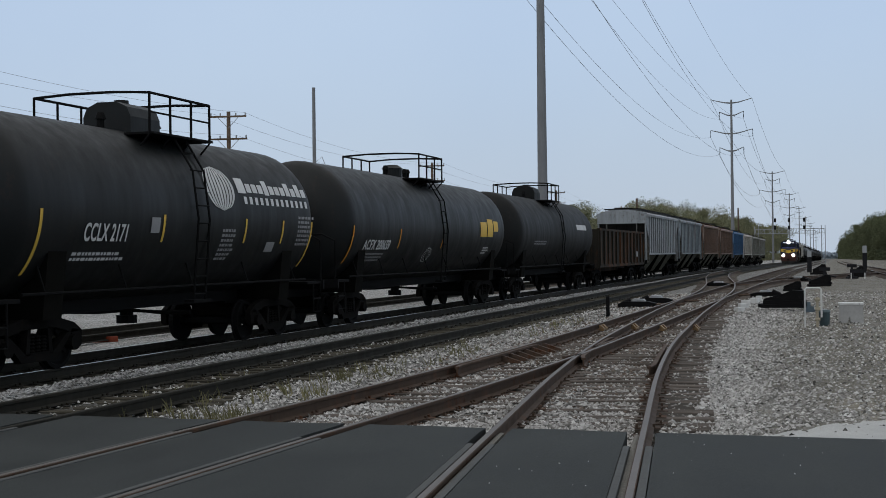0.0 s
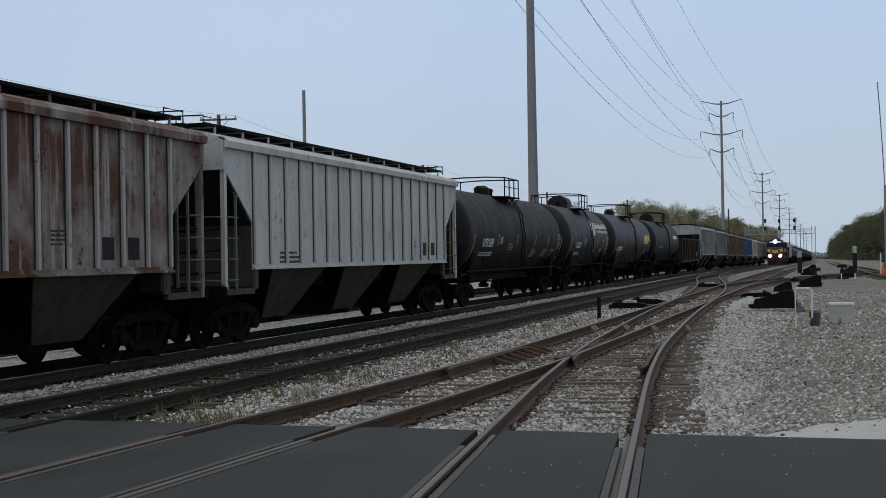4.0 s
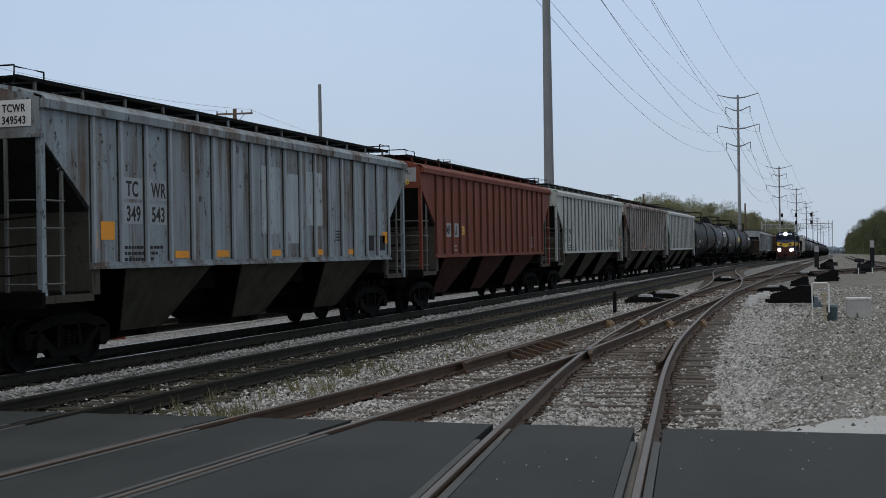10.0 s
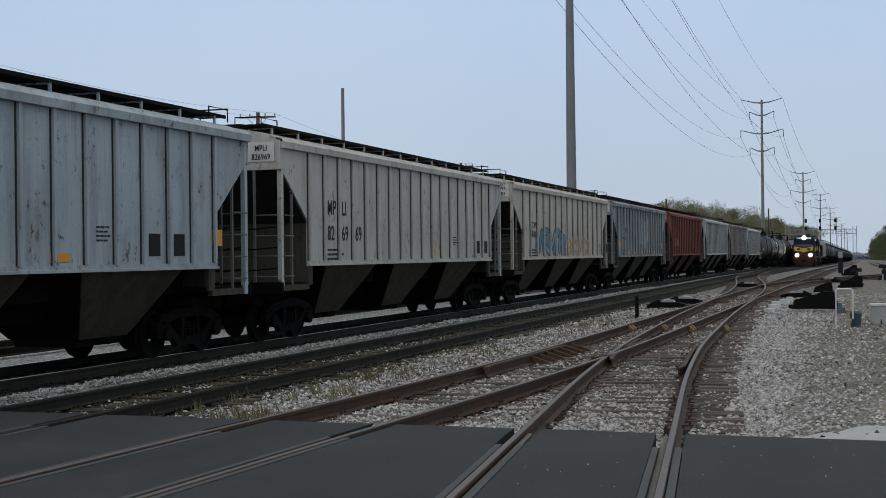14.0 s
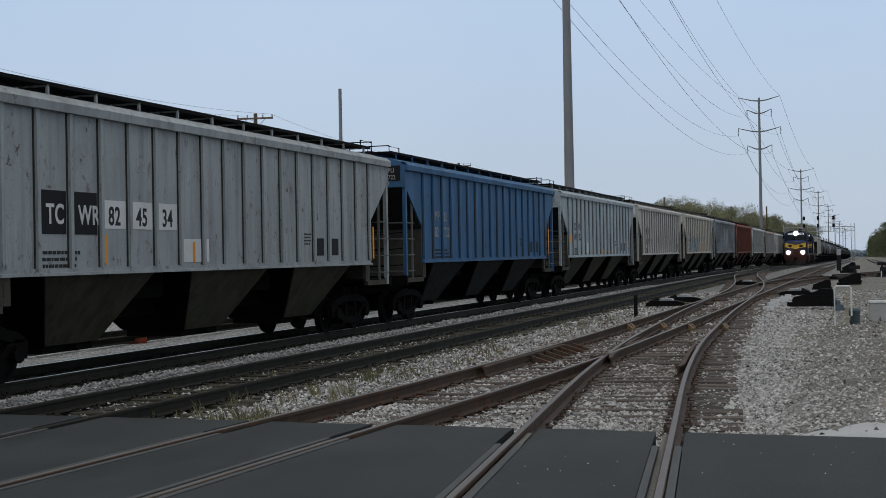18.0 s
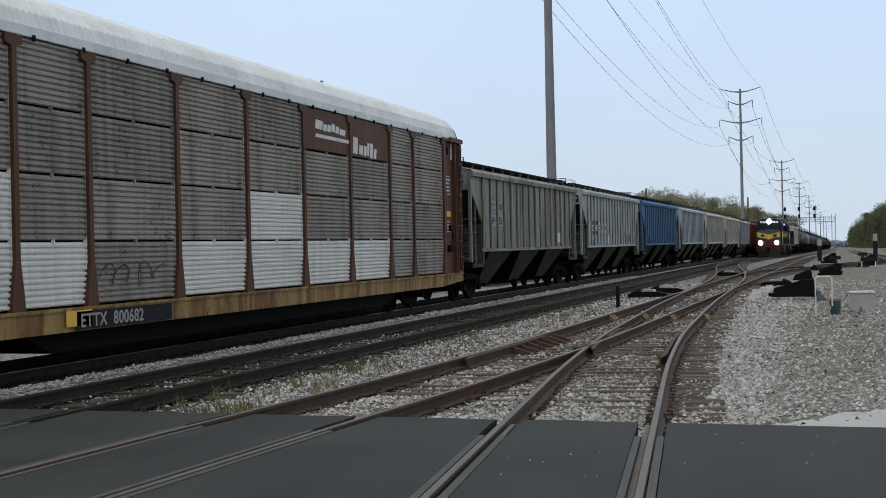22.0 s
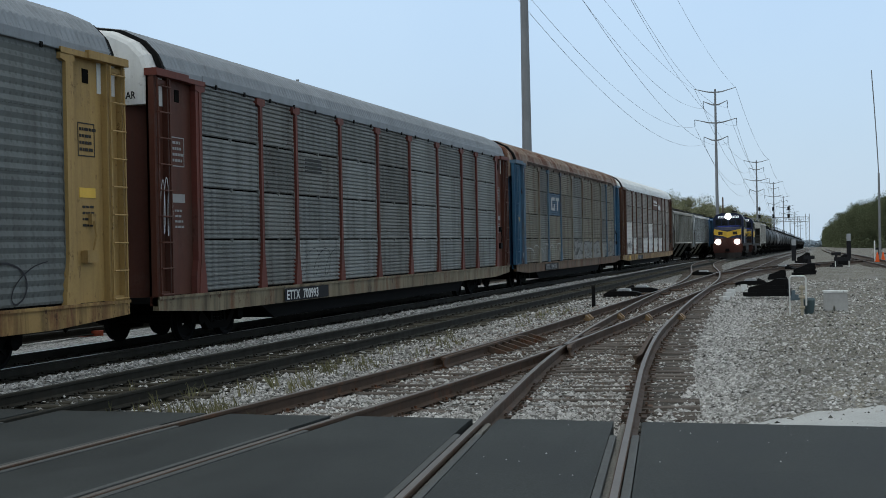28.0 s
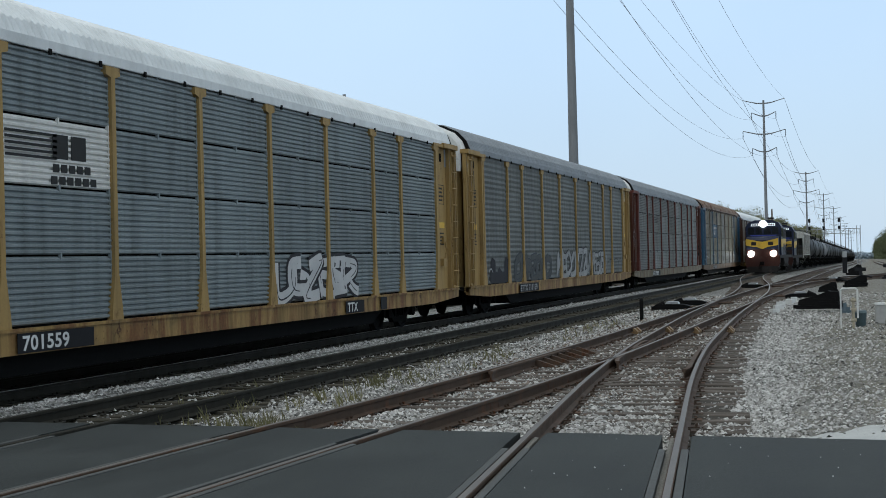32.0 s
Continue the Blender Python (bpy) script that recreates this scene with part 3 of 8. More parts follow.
def wheelset_mesh():
    bm = B()
    rod(bm, (-0.95, 0, 0), (0.95, 0, 0), 0.08, 8)
    for s in (-1, 1):
        prof = [(0.69, 0.14), (0.69, 0.38), (0.685, 0.455), (0.715, 0.455), (0.725, 0.425), (0.81, 0.418), (0.81, 0.36), (0.76, 0.33), (0.76, 0.14)]
        seg = 28
        rings = [[bm.verts.new((s * x, r * math.cos(2 * math.pi * k / seg), r * math.sin(2 * math.pi * k / seg))) for k in range(seg)] for x, r in prof]
        for a, b in zip(rings, rings[1:]):
            for k in range(seg):
                j = (k + 1) % seg
                bm.faces.new((a[k], a[j], b[j], b[k]))
        for q in range(3):
            t = 2 * math.pi * q / 3
            box(bm, s * 0.765 - 0.02, s * 0.765 + 0.02, -0.03, 0.03, 0.16, 0.31, Matrix.Rotation(t, 4, 'X'))
    bmesh.ops.recalc_face_normals(bm, faces=bm.faces[:])
    return bm


WHEELSETS = []


def add_bogie(car, y, mat=None, axles=(-0.88, 0.88)):
    mat = mat or RUNGEAR
    bo = part("bogie", cached("bogie", bogie_mesh), mat, car)
    bo.location = (0, y, 0)
    for s in (-1, 1):
        sf = part("side_frame", cached("side_frame", side_frame_mesh), mat, bo)
        sf.location = (s * 1.0, 0, 0)
        if s < 0:
            sf.rotation_euler = (0, 0, math.pi)
        sp = part("spring_nest", cached("spring_nest", spring_mesh), mat, bo)
        sp.location = (s * 1.0, 0, 0)
    for a in axles:
        ws = part("wheelset", cached("wheelset", wheelset_mesh), STEEL, bo)
        ws.location = (0, a, 0.418)
        WHEELSETS.append(ws)
    return bo


def coupler_mesh():
    bm = B()
    box(bm, -0.09, 0.09, -0.75, 0.0, 0.8, 0.98)
    box(bm, -0.17, 0.16, -0.02, 0.24, 0.74, 1.04)
    box(bm, -0.05, 0.2, 0.2, 0.36, 0.76, 1.02)
    tube(bm, [(0.25, -0.3, 0.85), (0.27, -0.1, 0.6), (0.26, 0.1, 0.42), (0.2, 0.3, 0.5)], 0.03)
    return bm


def add_couplers(car, hl):
    for s in (-1, 1):
        c = part("coupler", cached("coupler", coupler_mesh), RUNGEAR, car)
        c.matrix_basis = pose(0, s * (hl + 0.05), 0, 0, 0, 0 if s > 0 else 180)


def lettering(car, text, x, y, z, size, mat, lean=0.0, face=1, label="", align='LEFT', name="lettering", squeeze=0.8):
    """Writing on a wagon's side, read from the right-hand side of the train (face 1) or its rear end (face 0)."""
    cu = bpy.data.curves.new(name, 'FONT')
    cu.body = text
    cu.size = size * 1.38
    cu.align_x = align
    cu.extrude = 0.002
    cu.offset = size * 0.028
    cu.space_character = 1.08
    cu.materials.append(mat)
    ob = new(name, cu)
    ob.parent = car
    if face == 1:
        ob.matrix_basis = pose(x, y, z, 90 - lean, 0, 90)
    else:
        ob.matrix_basis = pose(x, y, z, 90, 0, 0)
    ob.scale = (squeeze, 1, 1)
    if label:
        ob["label"] = label
    return ob


def bars(car, x, y, z, rows, mat, w=0.5, h=0.045, gap=0.085, name="small_print", lean=0.0, seed=1):
    """Small stencilled print too fine to read: rows of short bars."""
    rnd = random.Random(seed)
    bm = B()
    for r in range(rows):
        yy = y
        end = y + w * rnd.uniform(0.65, 1.0)
        while yy < end:
            l = rnd.uniform(0.04, 0.12)
            box(bm, x - 0.002, x + 0.004 - r * lean, yy, yy + l, z - r * gap - h, z - r * gap)
            yy += l + 0.025
    return tagged(part(name, bm, mat, car), kind="stuff")


def plates(car, x, rects, mat, name="data_plate", label=""):
    for y0, y1, z0, z1 in rects:
        bm = B()
        box(bm, x - 0.002, x + 0.005, y0, y1, z0, z1)
        part(name, bm, mat, car, label)


def ribbon(bm, pts, w, x, taper=True):
    p = np.array(pts)
    tan = np.gradient(p, axis=0)
    tan /= np.linalg.norm(tan, axis=1)[:, None] + 1e-9
    n = len(p)
    ww = [w * (0.35 + 0.65 * math.sin(math.pi * (k + 0.5) / n) ** 0.5 if taper else 1.0) for k in range(n)]
    nor = np.stack([-tan[:, 1], tan[:, 0]], 1) * np.array(ww)[:, None]
    # later parts of a stroke lie over earlier ones
    sheet(bm, [[(x + 0.006 * k / n, *(q + v)), (x + 0.006 * k / n, *(q - v))] for k, (q, v) in enumerate(zip(p, nor))])


def bend(pts, n=7):
    """A flowing line through a few points."""
    p = [pts[0]] + list(pts) + [pts[-1]]
    out = []
    for a, b, c, d in zip(p, p[1:], p[2:], p[3:]):
        for i in range(n):
            t = i / n
            out.append(tuple(0.5 * (2 * q + (r - o) * t + (2 * o - 5 * q + 4 * r - e) * t * t + (3 * q - o - 3 * r + e) * t ** 3) for o, q, r, e in zip(a, b, c, d)))
    return out + [pts[-1]]


# strokes of sprayed forms, in a unit square
STEM, BOWL_UP, BOWL_LOW, KICK = ((0.15, 0), (0.12, 0.5), (0.2, 1)), ((0.15, 1), (0.85, 0.85), (0.75, 0.55), (0.2, 0.5)), ((0.2, 0.5), (0.9, 0.4), (0.8, 0.08), (0.1, 0.0)), ((0.3, 0.5), (0.6, 0.25), (1, 0))
STROKES = [(STEM, BOWL_UP, BOWL_LOW), (STEM, BOWL_UP, KICK), (((0.1, 1), (0.05, 0.3), (0.5, 0), (0.95, 0.3), (0.9, 1)),), (((0.0, 0), (0.2, 1), (0.5, 0.3), (0.8, 1), (1, 0)),),
           (((0.05, 0.9), (0.9, 0.95), (0.2, 0.1), (0.95, 0.05)),), (((0.8, 0.95), (0.1, 0.8), (0.1, 0.2), (0.8, 0.05)), ((0.45, 0.45), (0.95, 0.5), (0.85, 0.05))),
           (STEM, ((0.15, 0.95), (0.95, 0.9)), ((0.15, 0.5), (0.75, 0.55)), ((0.12, 0.05), (0.95, 0.02))), (((0.5, 1), (0.05, 0.6), (0.3, 0.02), (0.85, 0.2), (0.85, 0.8), (0.5, 1)),)]


def graffiti(car, x, y0, y1, z0, z1, mats, seed, loops=7, wid=0.05, lean_in=0.0):
    """Sprayed shapes: interlocking filled strokes with a dark outline, or, in one paint, a scrawled line; nothing that can be read."""
    rnd = random.Random(seed)
    step = (y1 - y0) / loops
    hh = (z1 - z0) / 2
    bms = [B() for _ in mats]
    if len(mats) == 1:
        for k in range(max(1, loops // 3)):
            a, b = y0 + (y1 - y0) * k / max(1, loops // 3), y0 + (y1 - y0) * (k + 1) / max(1, loops // 3)
            f, ph, f2 = rnd.uniform(2.2, 3.4), rnd.uniform(0, 6), rnd.uniform(4, 7)
            pts = []
            for i in range(70):
                t = i / 69
                pts.append((a + (b - a) * t + 0.14 * (b - a) * math.sin(6.28 * f * t + ph), (z0 + z1) / 2 + hh * (0.62 * math.sin(6.28 * f * t + ph + 1.4) + 0.3 * math.sin(f2 * 3 * t + ph)) * rnd.uniform(0.96, 1.0)))
            ribbon(bms[0], pts, max(0.012, wid * 0.5), x + 0.004)
    else:
        for k in range(loops):
            a, b = y0 + step * (k - 0.3) + rnd.uniform(-0.1, 0.1) * step, y0 + step * (k + 1.3)
            lo, hi = z0 + rnd.uniform(0, 0.12) * hh, z1 - rnd.uniform(0, 0.3) * hh
            lean = rnd.uniform(-0.5, 0.5)
            xx = x + 0.003 + 0.002 * (k % 3)
            w = step * rnd.uniform(0.13, 0.2)
            for stroke in rnd.choice(STROKES):
                pts = bend([(a + (b - a) * min(0.88, max(0.12, u + rnd.uniform(-0.13, 0.13) + lean * (v - 0.5))), lo + (hi - lo) * min(0.95, max(0.05, v + rnd.uniform(-0.18, 0.18)))) for u, v in stroke])
                ribbon(bms[1], pts, w + 0.012 + wid * 0.75, xx, False)
                ribbon(bms[0], pts, w, xx + 0.003, False)
                if len(pts) > 12 and len(mats) > 2 and rnd.random() < 0.6:
                    ribbon(bms[2], pts[3:-3], w * 0.2, xx + 0.005)
                elif len(pts) > 12:
                    ribbon(bms[1], [(u + w * 0.35, v - w * 0.2) for u, v in pts[4:-4]], w * 0.12, xx + 0.005)
    for bm, mat in zip(bms, mats):
        for v in bm.verts:
            v.co.x += lean_in * (v.co.z - z0)
        tagged(part("graffiti", bm, mat, car, "sprayed looping graffiti shapes"), kind="stuff")


# grimy end paint, darkened for the shade on the down-facing slope sheet
END_SHADE = paint("shaded_grimy_end_sheet", (0.03, 0.029, 0.026), 0.1, 0.6, 0.85, rustcol=(0.03, 0.02, 0.012), dirtcol=(0.01, 0.01, 0.009), spec=0.06)
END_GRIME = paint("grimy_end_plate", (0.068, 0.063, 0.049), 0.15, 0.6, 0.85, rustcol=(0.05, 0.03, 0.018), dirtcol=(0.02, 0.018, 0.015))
LADDER = paint("worn_grey_ladder", (0.13, 0.13, 0.12), 0.25, 0.5, 0.7)
RIB_EDGE = plain("dark_rib_edge", (0.05, 0.045, 0.037), 0.9, 0, 9, 0.6)
# near-black for sooty gear, and for shade put into parts below and behind
SOOT_SHADE = plain("soot_shade_black", (0.0065, 0.0062, 0.005), 0.9, 0, 9, 0.5)
HW, HL = 1.6, 8.3          # covered hopper: half width, half length of the body


def hopper_side_mesh():
    bm = B()
    zt, zb, e = 4.16, 1.66, 1.3
    prism(bm, [(-HL, zt), (-HL, 3.62), (-HL + e, 2.56), (-HL + e, zb), (HL - e, zb), (HL - e, 2.56), (HL, 3.62), (HL, zt)], -0.015, 0.015)
    return bm


def rib_mesh(z0):
    bm = B()
    prism(bm, [(-0.046, 0), (0.046, 0), (0.038, 0.06), (-0.038, 0.06)], z0, 4.1, 'z')
    n = len(bm.faces)
    for side in (-1, 1):
        prism(bm, [(side * 0.046, 0), (side * 0.068, 0), (side * 0.068, 0.019), (side * 0.046, 0.019)], z0, 4.06, 'z')
    bm.faces.ensure_lookup_table()
    for f in bm.faces[n:]:
        f.material_index = 1
    bmesh.ops.transform(bm, matrix=Matrix.Rotation(-math.pi / 2, 4, 'Z'), verts=bm.verts)
    return bm


def rib():
    """The shared rib, with a dark strip along each edge."""
    me = cached("hop_rib", functools.partial(rib_mesh, 1.68))
    if len(me.materials) < 2:
        me.materials.append(RIB_EDGE)
    return me


def chord_mesh():
    bm = B()
    prism(bm, [(-0.05, 4.02), (0.09, 4.02), (0.1, 4.15), (0.0, 4.24), (-0.12, 4.26)], -HL, HL, 'y')
    return bm


def sill_mesh():
    bm = B()
    prism(bm, [(-0.03, 1.58), (0.06, 1.58), (0.06, 1.62), (0.02, 1.63), (0.02, 1.69), (-0.03, 1.69)], -HL + 1.28, HL - 1.28, 'y')
    return bm


def hopper_roof_mesh():
    bm = B()
    prof = [(-1.58, 4.2), (-1.1, 4.36), (-0.5, 4.47), (0.5, 4.47), (1.1, 4.36), (1.58, 4.2), (1.58, 4.16), (-1.58, 4.16)]
    prism(bm, prof, -HL, HL, 'y')
    return bm


def hatch_mesh():
    bm = B()
    box(bm, -0.52, 0.52, -HL + 0.25, HL - 0.25, 4.36, 4.58)
    for k in range(8):
        y = -7.3 + 1.83 * k
        for s in (0.25, 1.4):
            box(bm, -0.56, 0.56, y + s, y + s + 0.07, 4.56, 4.61)
    return bm


def board_mesh():
    bm = B()
    for k in range(3):
        box(bm, -0.24 + k * 0.17, -0.1 + k * 0.17, -HL + 0.05, HL - 0.05, 4.5, 4.54)
    box(bm, 0.26, 0.3, -HL + 0.05, HL - 0.05, 4.485, 4.55)
    return bm


def bracket_mesh():
    bm = B()
    box(bm, -0.3, 0.28, -0.02, 0.02, 4.47, 4.497)
    box(bm, 0.24, 0.28, -0.022, 0.022, 4.3, 4.5)
    return bm


def end_panel_mesh():
    bm = B()
    prism(bm, [(-1.55, 3.62), (1.55, 3.62), (1.55, 4.18), (0.9, 4.34), (-0.9, 4.34), (-1.55, 4.18)], -0.03, 0.03, 'y')
    box(bm, -1.57, 1.57, -0.06, 0.05, 3.58, 3.64)
    return bm


def slope_sheet_mesh():
    bm = B()
    prism(bm, [(0.02, 3.62), (-0.05, 3.62), (-1.36, 2.52), (-1.3, 2.5)], -1.5, 1.5)
    return bm


def bulkhead_mesh():
    """The upright sheet below the slope, across the wagon."""
    bm = B()
    box(bm, -1.5, 1.5, -1.36, -1.31, 1.2, 2.54)
    return bm


def post_mesh():
    bm = B()
    box(bm, -0.045, 0.045, -0.055, 0.055, 1.2, 4.16)
    box(bm, -0.03, 0.05, -0.1, 0.055, 1.08, 1.3)
    return bm


def end_sill_mesh():
    """The stub of the side sill at a corner."""
    bm = B()
    box(bm, -0.05, 0.05, -1.4, 0.06, 1.08, 1.2)
    return bm


def jacking_pad_mesh():
    bm = B()
    prism(bm, [(-1.56, 1.18), (-1.56, 1.66), (-1.3, 1.66), (-1.34, 1.18)], -0.05, 0.04)
    box(bm, 0.035, 0.05, -1.5, -1.4, 1.3, 1.5)
    return bm


def stile_mesh(z0, z1, reach, n):
    """A single ladder stile with rungs reaching to the corner post."""
    bm = B()
    box(bm, -0.02, 0.025, -0.025, 0.025, z0, z1)
    tube(bm, [(0.0, 0.0, z1 - 0.02), (0.0, 0.03, z1 + 0.06), (0.0, 0.09, z1 + 0.02)], 0.014, 5)
    for k in range(n):
        z = z0 + 0.18 + 0.42 * k
        tube(bm, [(0.02, 0.0, z), (0.07, 0.03, z), (0.07, reach - 0.04, z), (0.02, reach, z)], 0.015, 5)
    return bm


def roof_hoop_mesh():
    """Grab rail at the end of the roof walk."""
    bm = B()
    tube(bm, [(0.3, 0.0, 4.42), (0.3, 0.0, 4.68), (-0.3, 0.0, 4.68), (-0.3, 0.0, 4.42)], 0.016, 5)
    tube(bm, [(0.3, 0.0, 4.66), (0.3, -0.75, 4.66), (0.3, -0.75, 4.45)], 0.016, 5)
    return bm


def ladder_mesh(z0, z1, w, n):
    bm = B()
    for s in (-1, 1):
        box(bm, 0.05, 0.08, s * w - 0.017, s * w + 0.017, z0, z1)
    for k in range(n):
        z = z0 + 0.1 + (z1 - z0 - 0.25) * k / (n - 1)
        rod(bm, (0.09, -w, z), (0.09, w, z), 0.016, 5)
        rod(bm, (0.0, -w, z), (0.09, -w, z), 0.012, 4)
        rod(bm, (0.0, w, z), (0.09, w, z), 0.012, 4)
    return bm


def pocket_mesh(ym):
    """One discharge hopper: sheets narrowing down to a gate."""
    bm = B()
    top = [(-1.47, ym - 1.55), (1.47, ym - 1.55), (1.47, ym + 1.66), (-1.47, ym + 1.66)]
    bot = [(-0.65, ym - 0.4), (0.65, ym - 0.4), (0.65, ym + 1.0), (-0.65, ym + 1.0)]
    lo = [bm.verts.new((*p, 0.44)) for p in bot]
    hi = [bm.verts.new((*p, 1.66)) for p in top]
    for i in range(4):
        j = (i + 1) % 4
        bm.faces.new((lo[i], lo[j], hi[j], hi[i]))
    bm.faces.new(lo[::-1])
    bm.faces.new(hi)
    return bm


def gate_mesh():
    bm = B()
    box(bm, -0.6, 0.6, -0.38, 0.98, 0.33, 0.44)
    rod(bm, (0.58, 0.3, 0.4), (0.8, 0.3, 0.4), 0.06, 8)
    return bm


def shade_filler_mesh():
    bm = B()
    # added block that fills the gap beside a discharge hopper with shade
    box(bm, -0.9, 0.9, 1.66, 2.8, 1.12, 1.62)
    return bm


def pocket_side_mesh():
    bm = B()
    lo, hi = [], []
    for x, y, z in ((1.5, -1.52, 1.64), (0.69, -0.42, 0.46), (0.69, 1.02, 0.46), (1.5, 1.63, 1.64)):
        lo.append(bm.verts.new((x - 0.02, y, z)))
        hi.append(bm.verts.new((x, y, z)))
    for i in range(4):
        j = (i + 1) % 4
        bm.faces.new((lo[i], lo[j], hi[j], hi[i]))
    bm.faces.new(lo[::-1])
    bm.faces.new(hi)
    bmesh.ops.recalc_face_normals(bm, faces=bm.faces[:])
    return bm


def platform_mesh():
    bm = B()
    box(bm, -1.5, 1.5, -1.6, 0.05, 1.16, 1.24)
    box(bm, -1.58, 1.58, -0.02, 0.08, 1.02, 1.26)
    for x in (-0.4, 0.4):
        rod(bm, (x, -0.05, 1.2), (x * 0.8, -0.1, 3.6), 0.03, 5)
    for z in (1.55, 1.98, 2.4):
        tube(bm, [(-1.45, 0.0, z), (-1.0, 0.07, z - 0.04), (1.0, 0.07, z - 0.04), (1.45, 0.0, z)], 0.016, 5)
    return bm


def centre_sill_mesh(hl):
    bm = B()
    box(bm, -0.32, 0.32, -hl - 0.05, hl + 0.05, 0.78, 1.16)
    return bm


RIB0 = 1.36
RIBS = [18]          # ribs on a side of the wagon that is being lettered


def bay(n):
    """Where lettering begins in the n-th bay between the ribs, from the rear."""
    return -HL + RIB0 + (2 * HL - 2 * RIB0) / (RIBS[0] - 1) * n + 0.2


def hopper(label, body, under=None, deck=None, group="covered hoppers of the passing train", ribs=18, rib_m=None):
    """A covered hopper wagon."""
    car = thing("hopper_car", label, "wagon", group)
    under = under or body
    deck = deck or STEEL
    rib_m = rib_m or body
    RIBS[0] = ribs
    for s in (-1, 1):
        sd = part("side_sheet", cached("hopper_side", hopper_side_mesh), body, car)
        sd.location = (s * (HW - 0.075), 0, 0)
        for nm, key, fn in (("top_chord", "hop_chord", chord_mesh), ("side_sill", "hop_sill", sill_mesh)):
            o = part(nm, cached(key, fn), body, car)
            o.matrix_basis = pose(s * (HW - 0.05), 0, 0, 0, 0, 0 if s > 0 else 180)
        for k in range(ribs):
            y = -HL + RIB0 + k * (2 * HL - 2 * RIB0) / (ribs - 1)
            o = part("rib", rib(), rib_m, car)
            o.matrix_basis = pose(s * (HW - 0.06), y, 0, 0, 0, 0 if s > 0 else 180)
        o = part("running_board", cached("hop_board", board_mesh), deck, car, "dark grating walkway along the roof")
        o.matrix_basis = pose(s * 0.82, 0, 0, 0, 0, 0 if s > 0 else 180)
        for k in range(13):
            o = part("walkway_bracket", cached("hop_bracket", bracket_mesh), body, car)
            o.matrix_basis = pose(s * 0.85, -7.8 + 1.3 * k, 0, 0, 0, 0 if s > 0 else 180)
        for e in (-1, 1):
            o = part("corner_post", cached("hop_post", post_mesh), body, car)
            o.matrix_basis = pose(s * (HW - 0.1), e * (HL - 0.06), 0, 0, 0, 0 if e > 0 else 180)
            o = part("side_ladder", cached("hop_side_ladder", functools.partial(stile_mesh, 1.2, 3.1, 0.52, 4)), LADDER, car, "steel side ladder at the corner")
            o.matrix_basis = pose(s * (HW - 0.1), e * (HL - 0.58), 0) @ Matrix.Diagonal((s, e, 1, 1))
            o = part("end_sill", cached("hop_end_sill", end_sill_mesh), END_GRIME, car)
            o.matrix_basis = pose(s * (HW - 0.12), e * HL, 0) @ Matrix.Diagonal((s, e, 1, 1))
            o = part("jacking_pad", cached("hop_jack", jacking_pad_mesh), END_GRIME, car, "grimy jacking pad below the side sill")
            o.matrix_basis = pose(s * (HW - 0.1), e * HL, 0) @ Matrix.Diagonal((s, e, 1, 1))
    part("roof", cached("hop_roof", hopper_roof_mesh), body, car)
    # trough in near-black: the shadow beneath the walkway is in its colour
    part("hatch_cover", cached("hop_hatch", hatch_mesh), STEEL, car, "near-black hatch trough along the roof, walkway shadow in its colour")
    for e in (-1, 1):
        for nm, key, fn, mt in (("end_panel", "hop_end", end_panel_mesh, body), ("slope_sheet", "hop_slope", slope_sheet_mesh, END_SHADE),
                                ("bulkhead", "hop_bulkhead", bulkhead_mesh, END_GRIME), ("end_platform", "hop_platform", platform_mesh, SOOT_SHADE)):
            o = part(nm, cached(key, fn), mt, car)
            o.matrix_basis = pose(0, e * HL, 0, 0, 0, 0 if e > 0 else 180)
        for s in (-1, 1):
            o = part("end_ladder", cached("hop_end_ladder", functools.partial(stile_mesh, 1.2, 3.6, 0.52, 4)), LADDER, car)
            o.matrix_basis = pose(s * (HW - 0.1), e * HL, 0) @ Matrix.Diagonal((s, e, 1, 1)) @ pose(-0.55, 0.02, 0, 0, 0, 90) @ Matrix.Diagonal((1, -1, 1, 1))
        o = part("roof_grab_rail", cached("hop_hoop", roof_hoop_mesh), STEEL, car)
        o.matrix_basis = pose(0.82, e * (HL + 0.02), 0) @ Matrix.Diagonal((1, e, 1, 1))
        add_bogie(car, e * 6.9)
    # hopper undersides black, side sheets greyer: shade and light are in the paints
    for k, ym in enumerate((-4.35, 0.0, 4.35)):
        part("discharge_hopper", cached("hop_pocket_%d" % k, functools.partial(pocket_mesh, ym)), SOOT_SHADE, car, "black sloping discharge hopper under the body, its shade painted in")
        for nm, key, fn in (("outlet_gate", "hop_gate", gate_mesh), ("cross_bearer", "hop_shade_filler", shade_filler_mesh)):
            part(nm, cached(key, fn), SOOT_SHADE, car).location = (0, ym, 0)
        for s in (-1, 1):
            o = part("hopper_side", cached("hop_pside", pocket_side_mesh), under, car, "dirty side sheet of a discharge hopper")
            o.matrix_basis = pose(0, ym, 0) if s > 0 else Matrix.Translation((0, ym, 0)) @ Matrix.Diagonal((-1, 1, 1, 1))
    part("centre_sill", cached("hop_csill", functools.partial(centre_sill_mesh, HL)), RUNGEAR, car)
    add_couplers(car, HL)
    return car


# autorack: half length, height of the deck sill and the eave
AHL = 13.45
A_POSTS = [-11.7, -8.9, -7.0, -4.2, -1.4, 1.4, 4.2, 7.0, 8.9, 11.7]


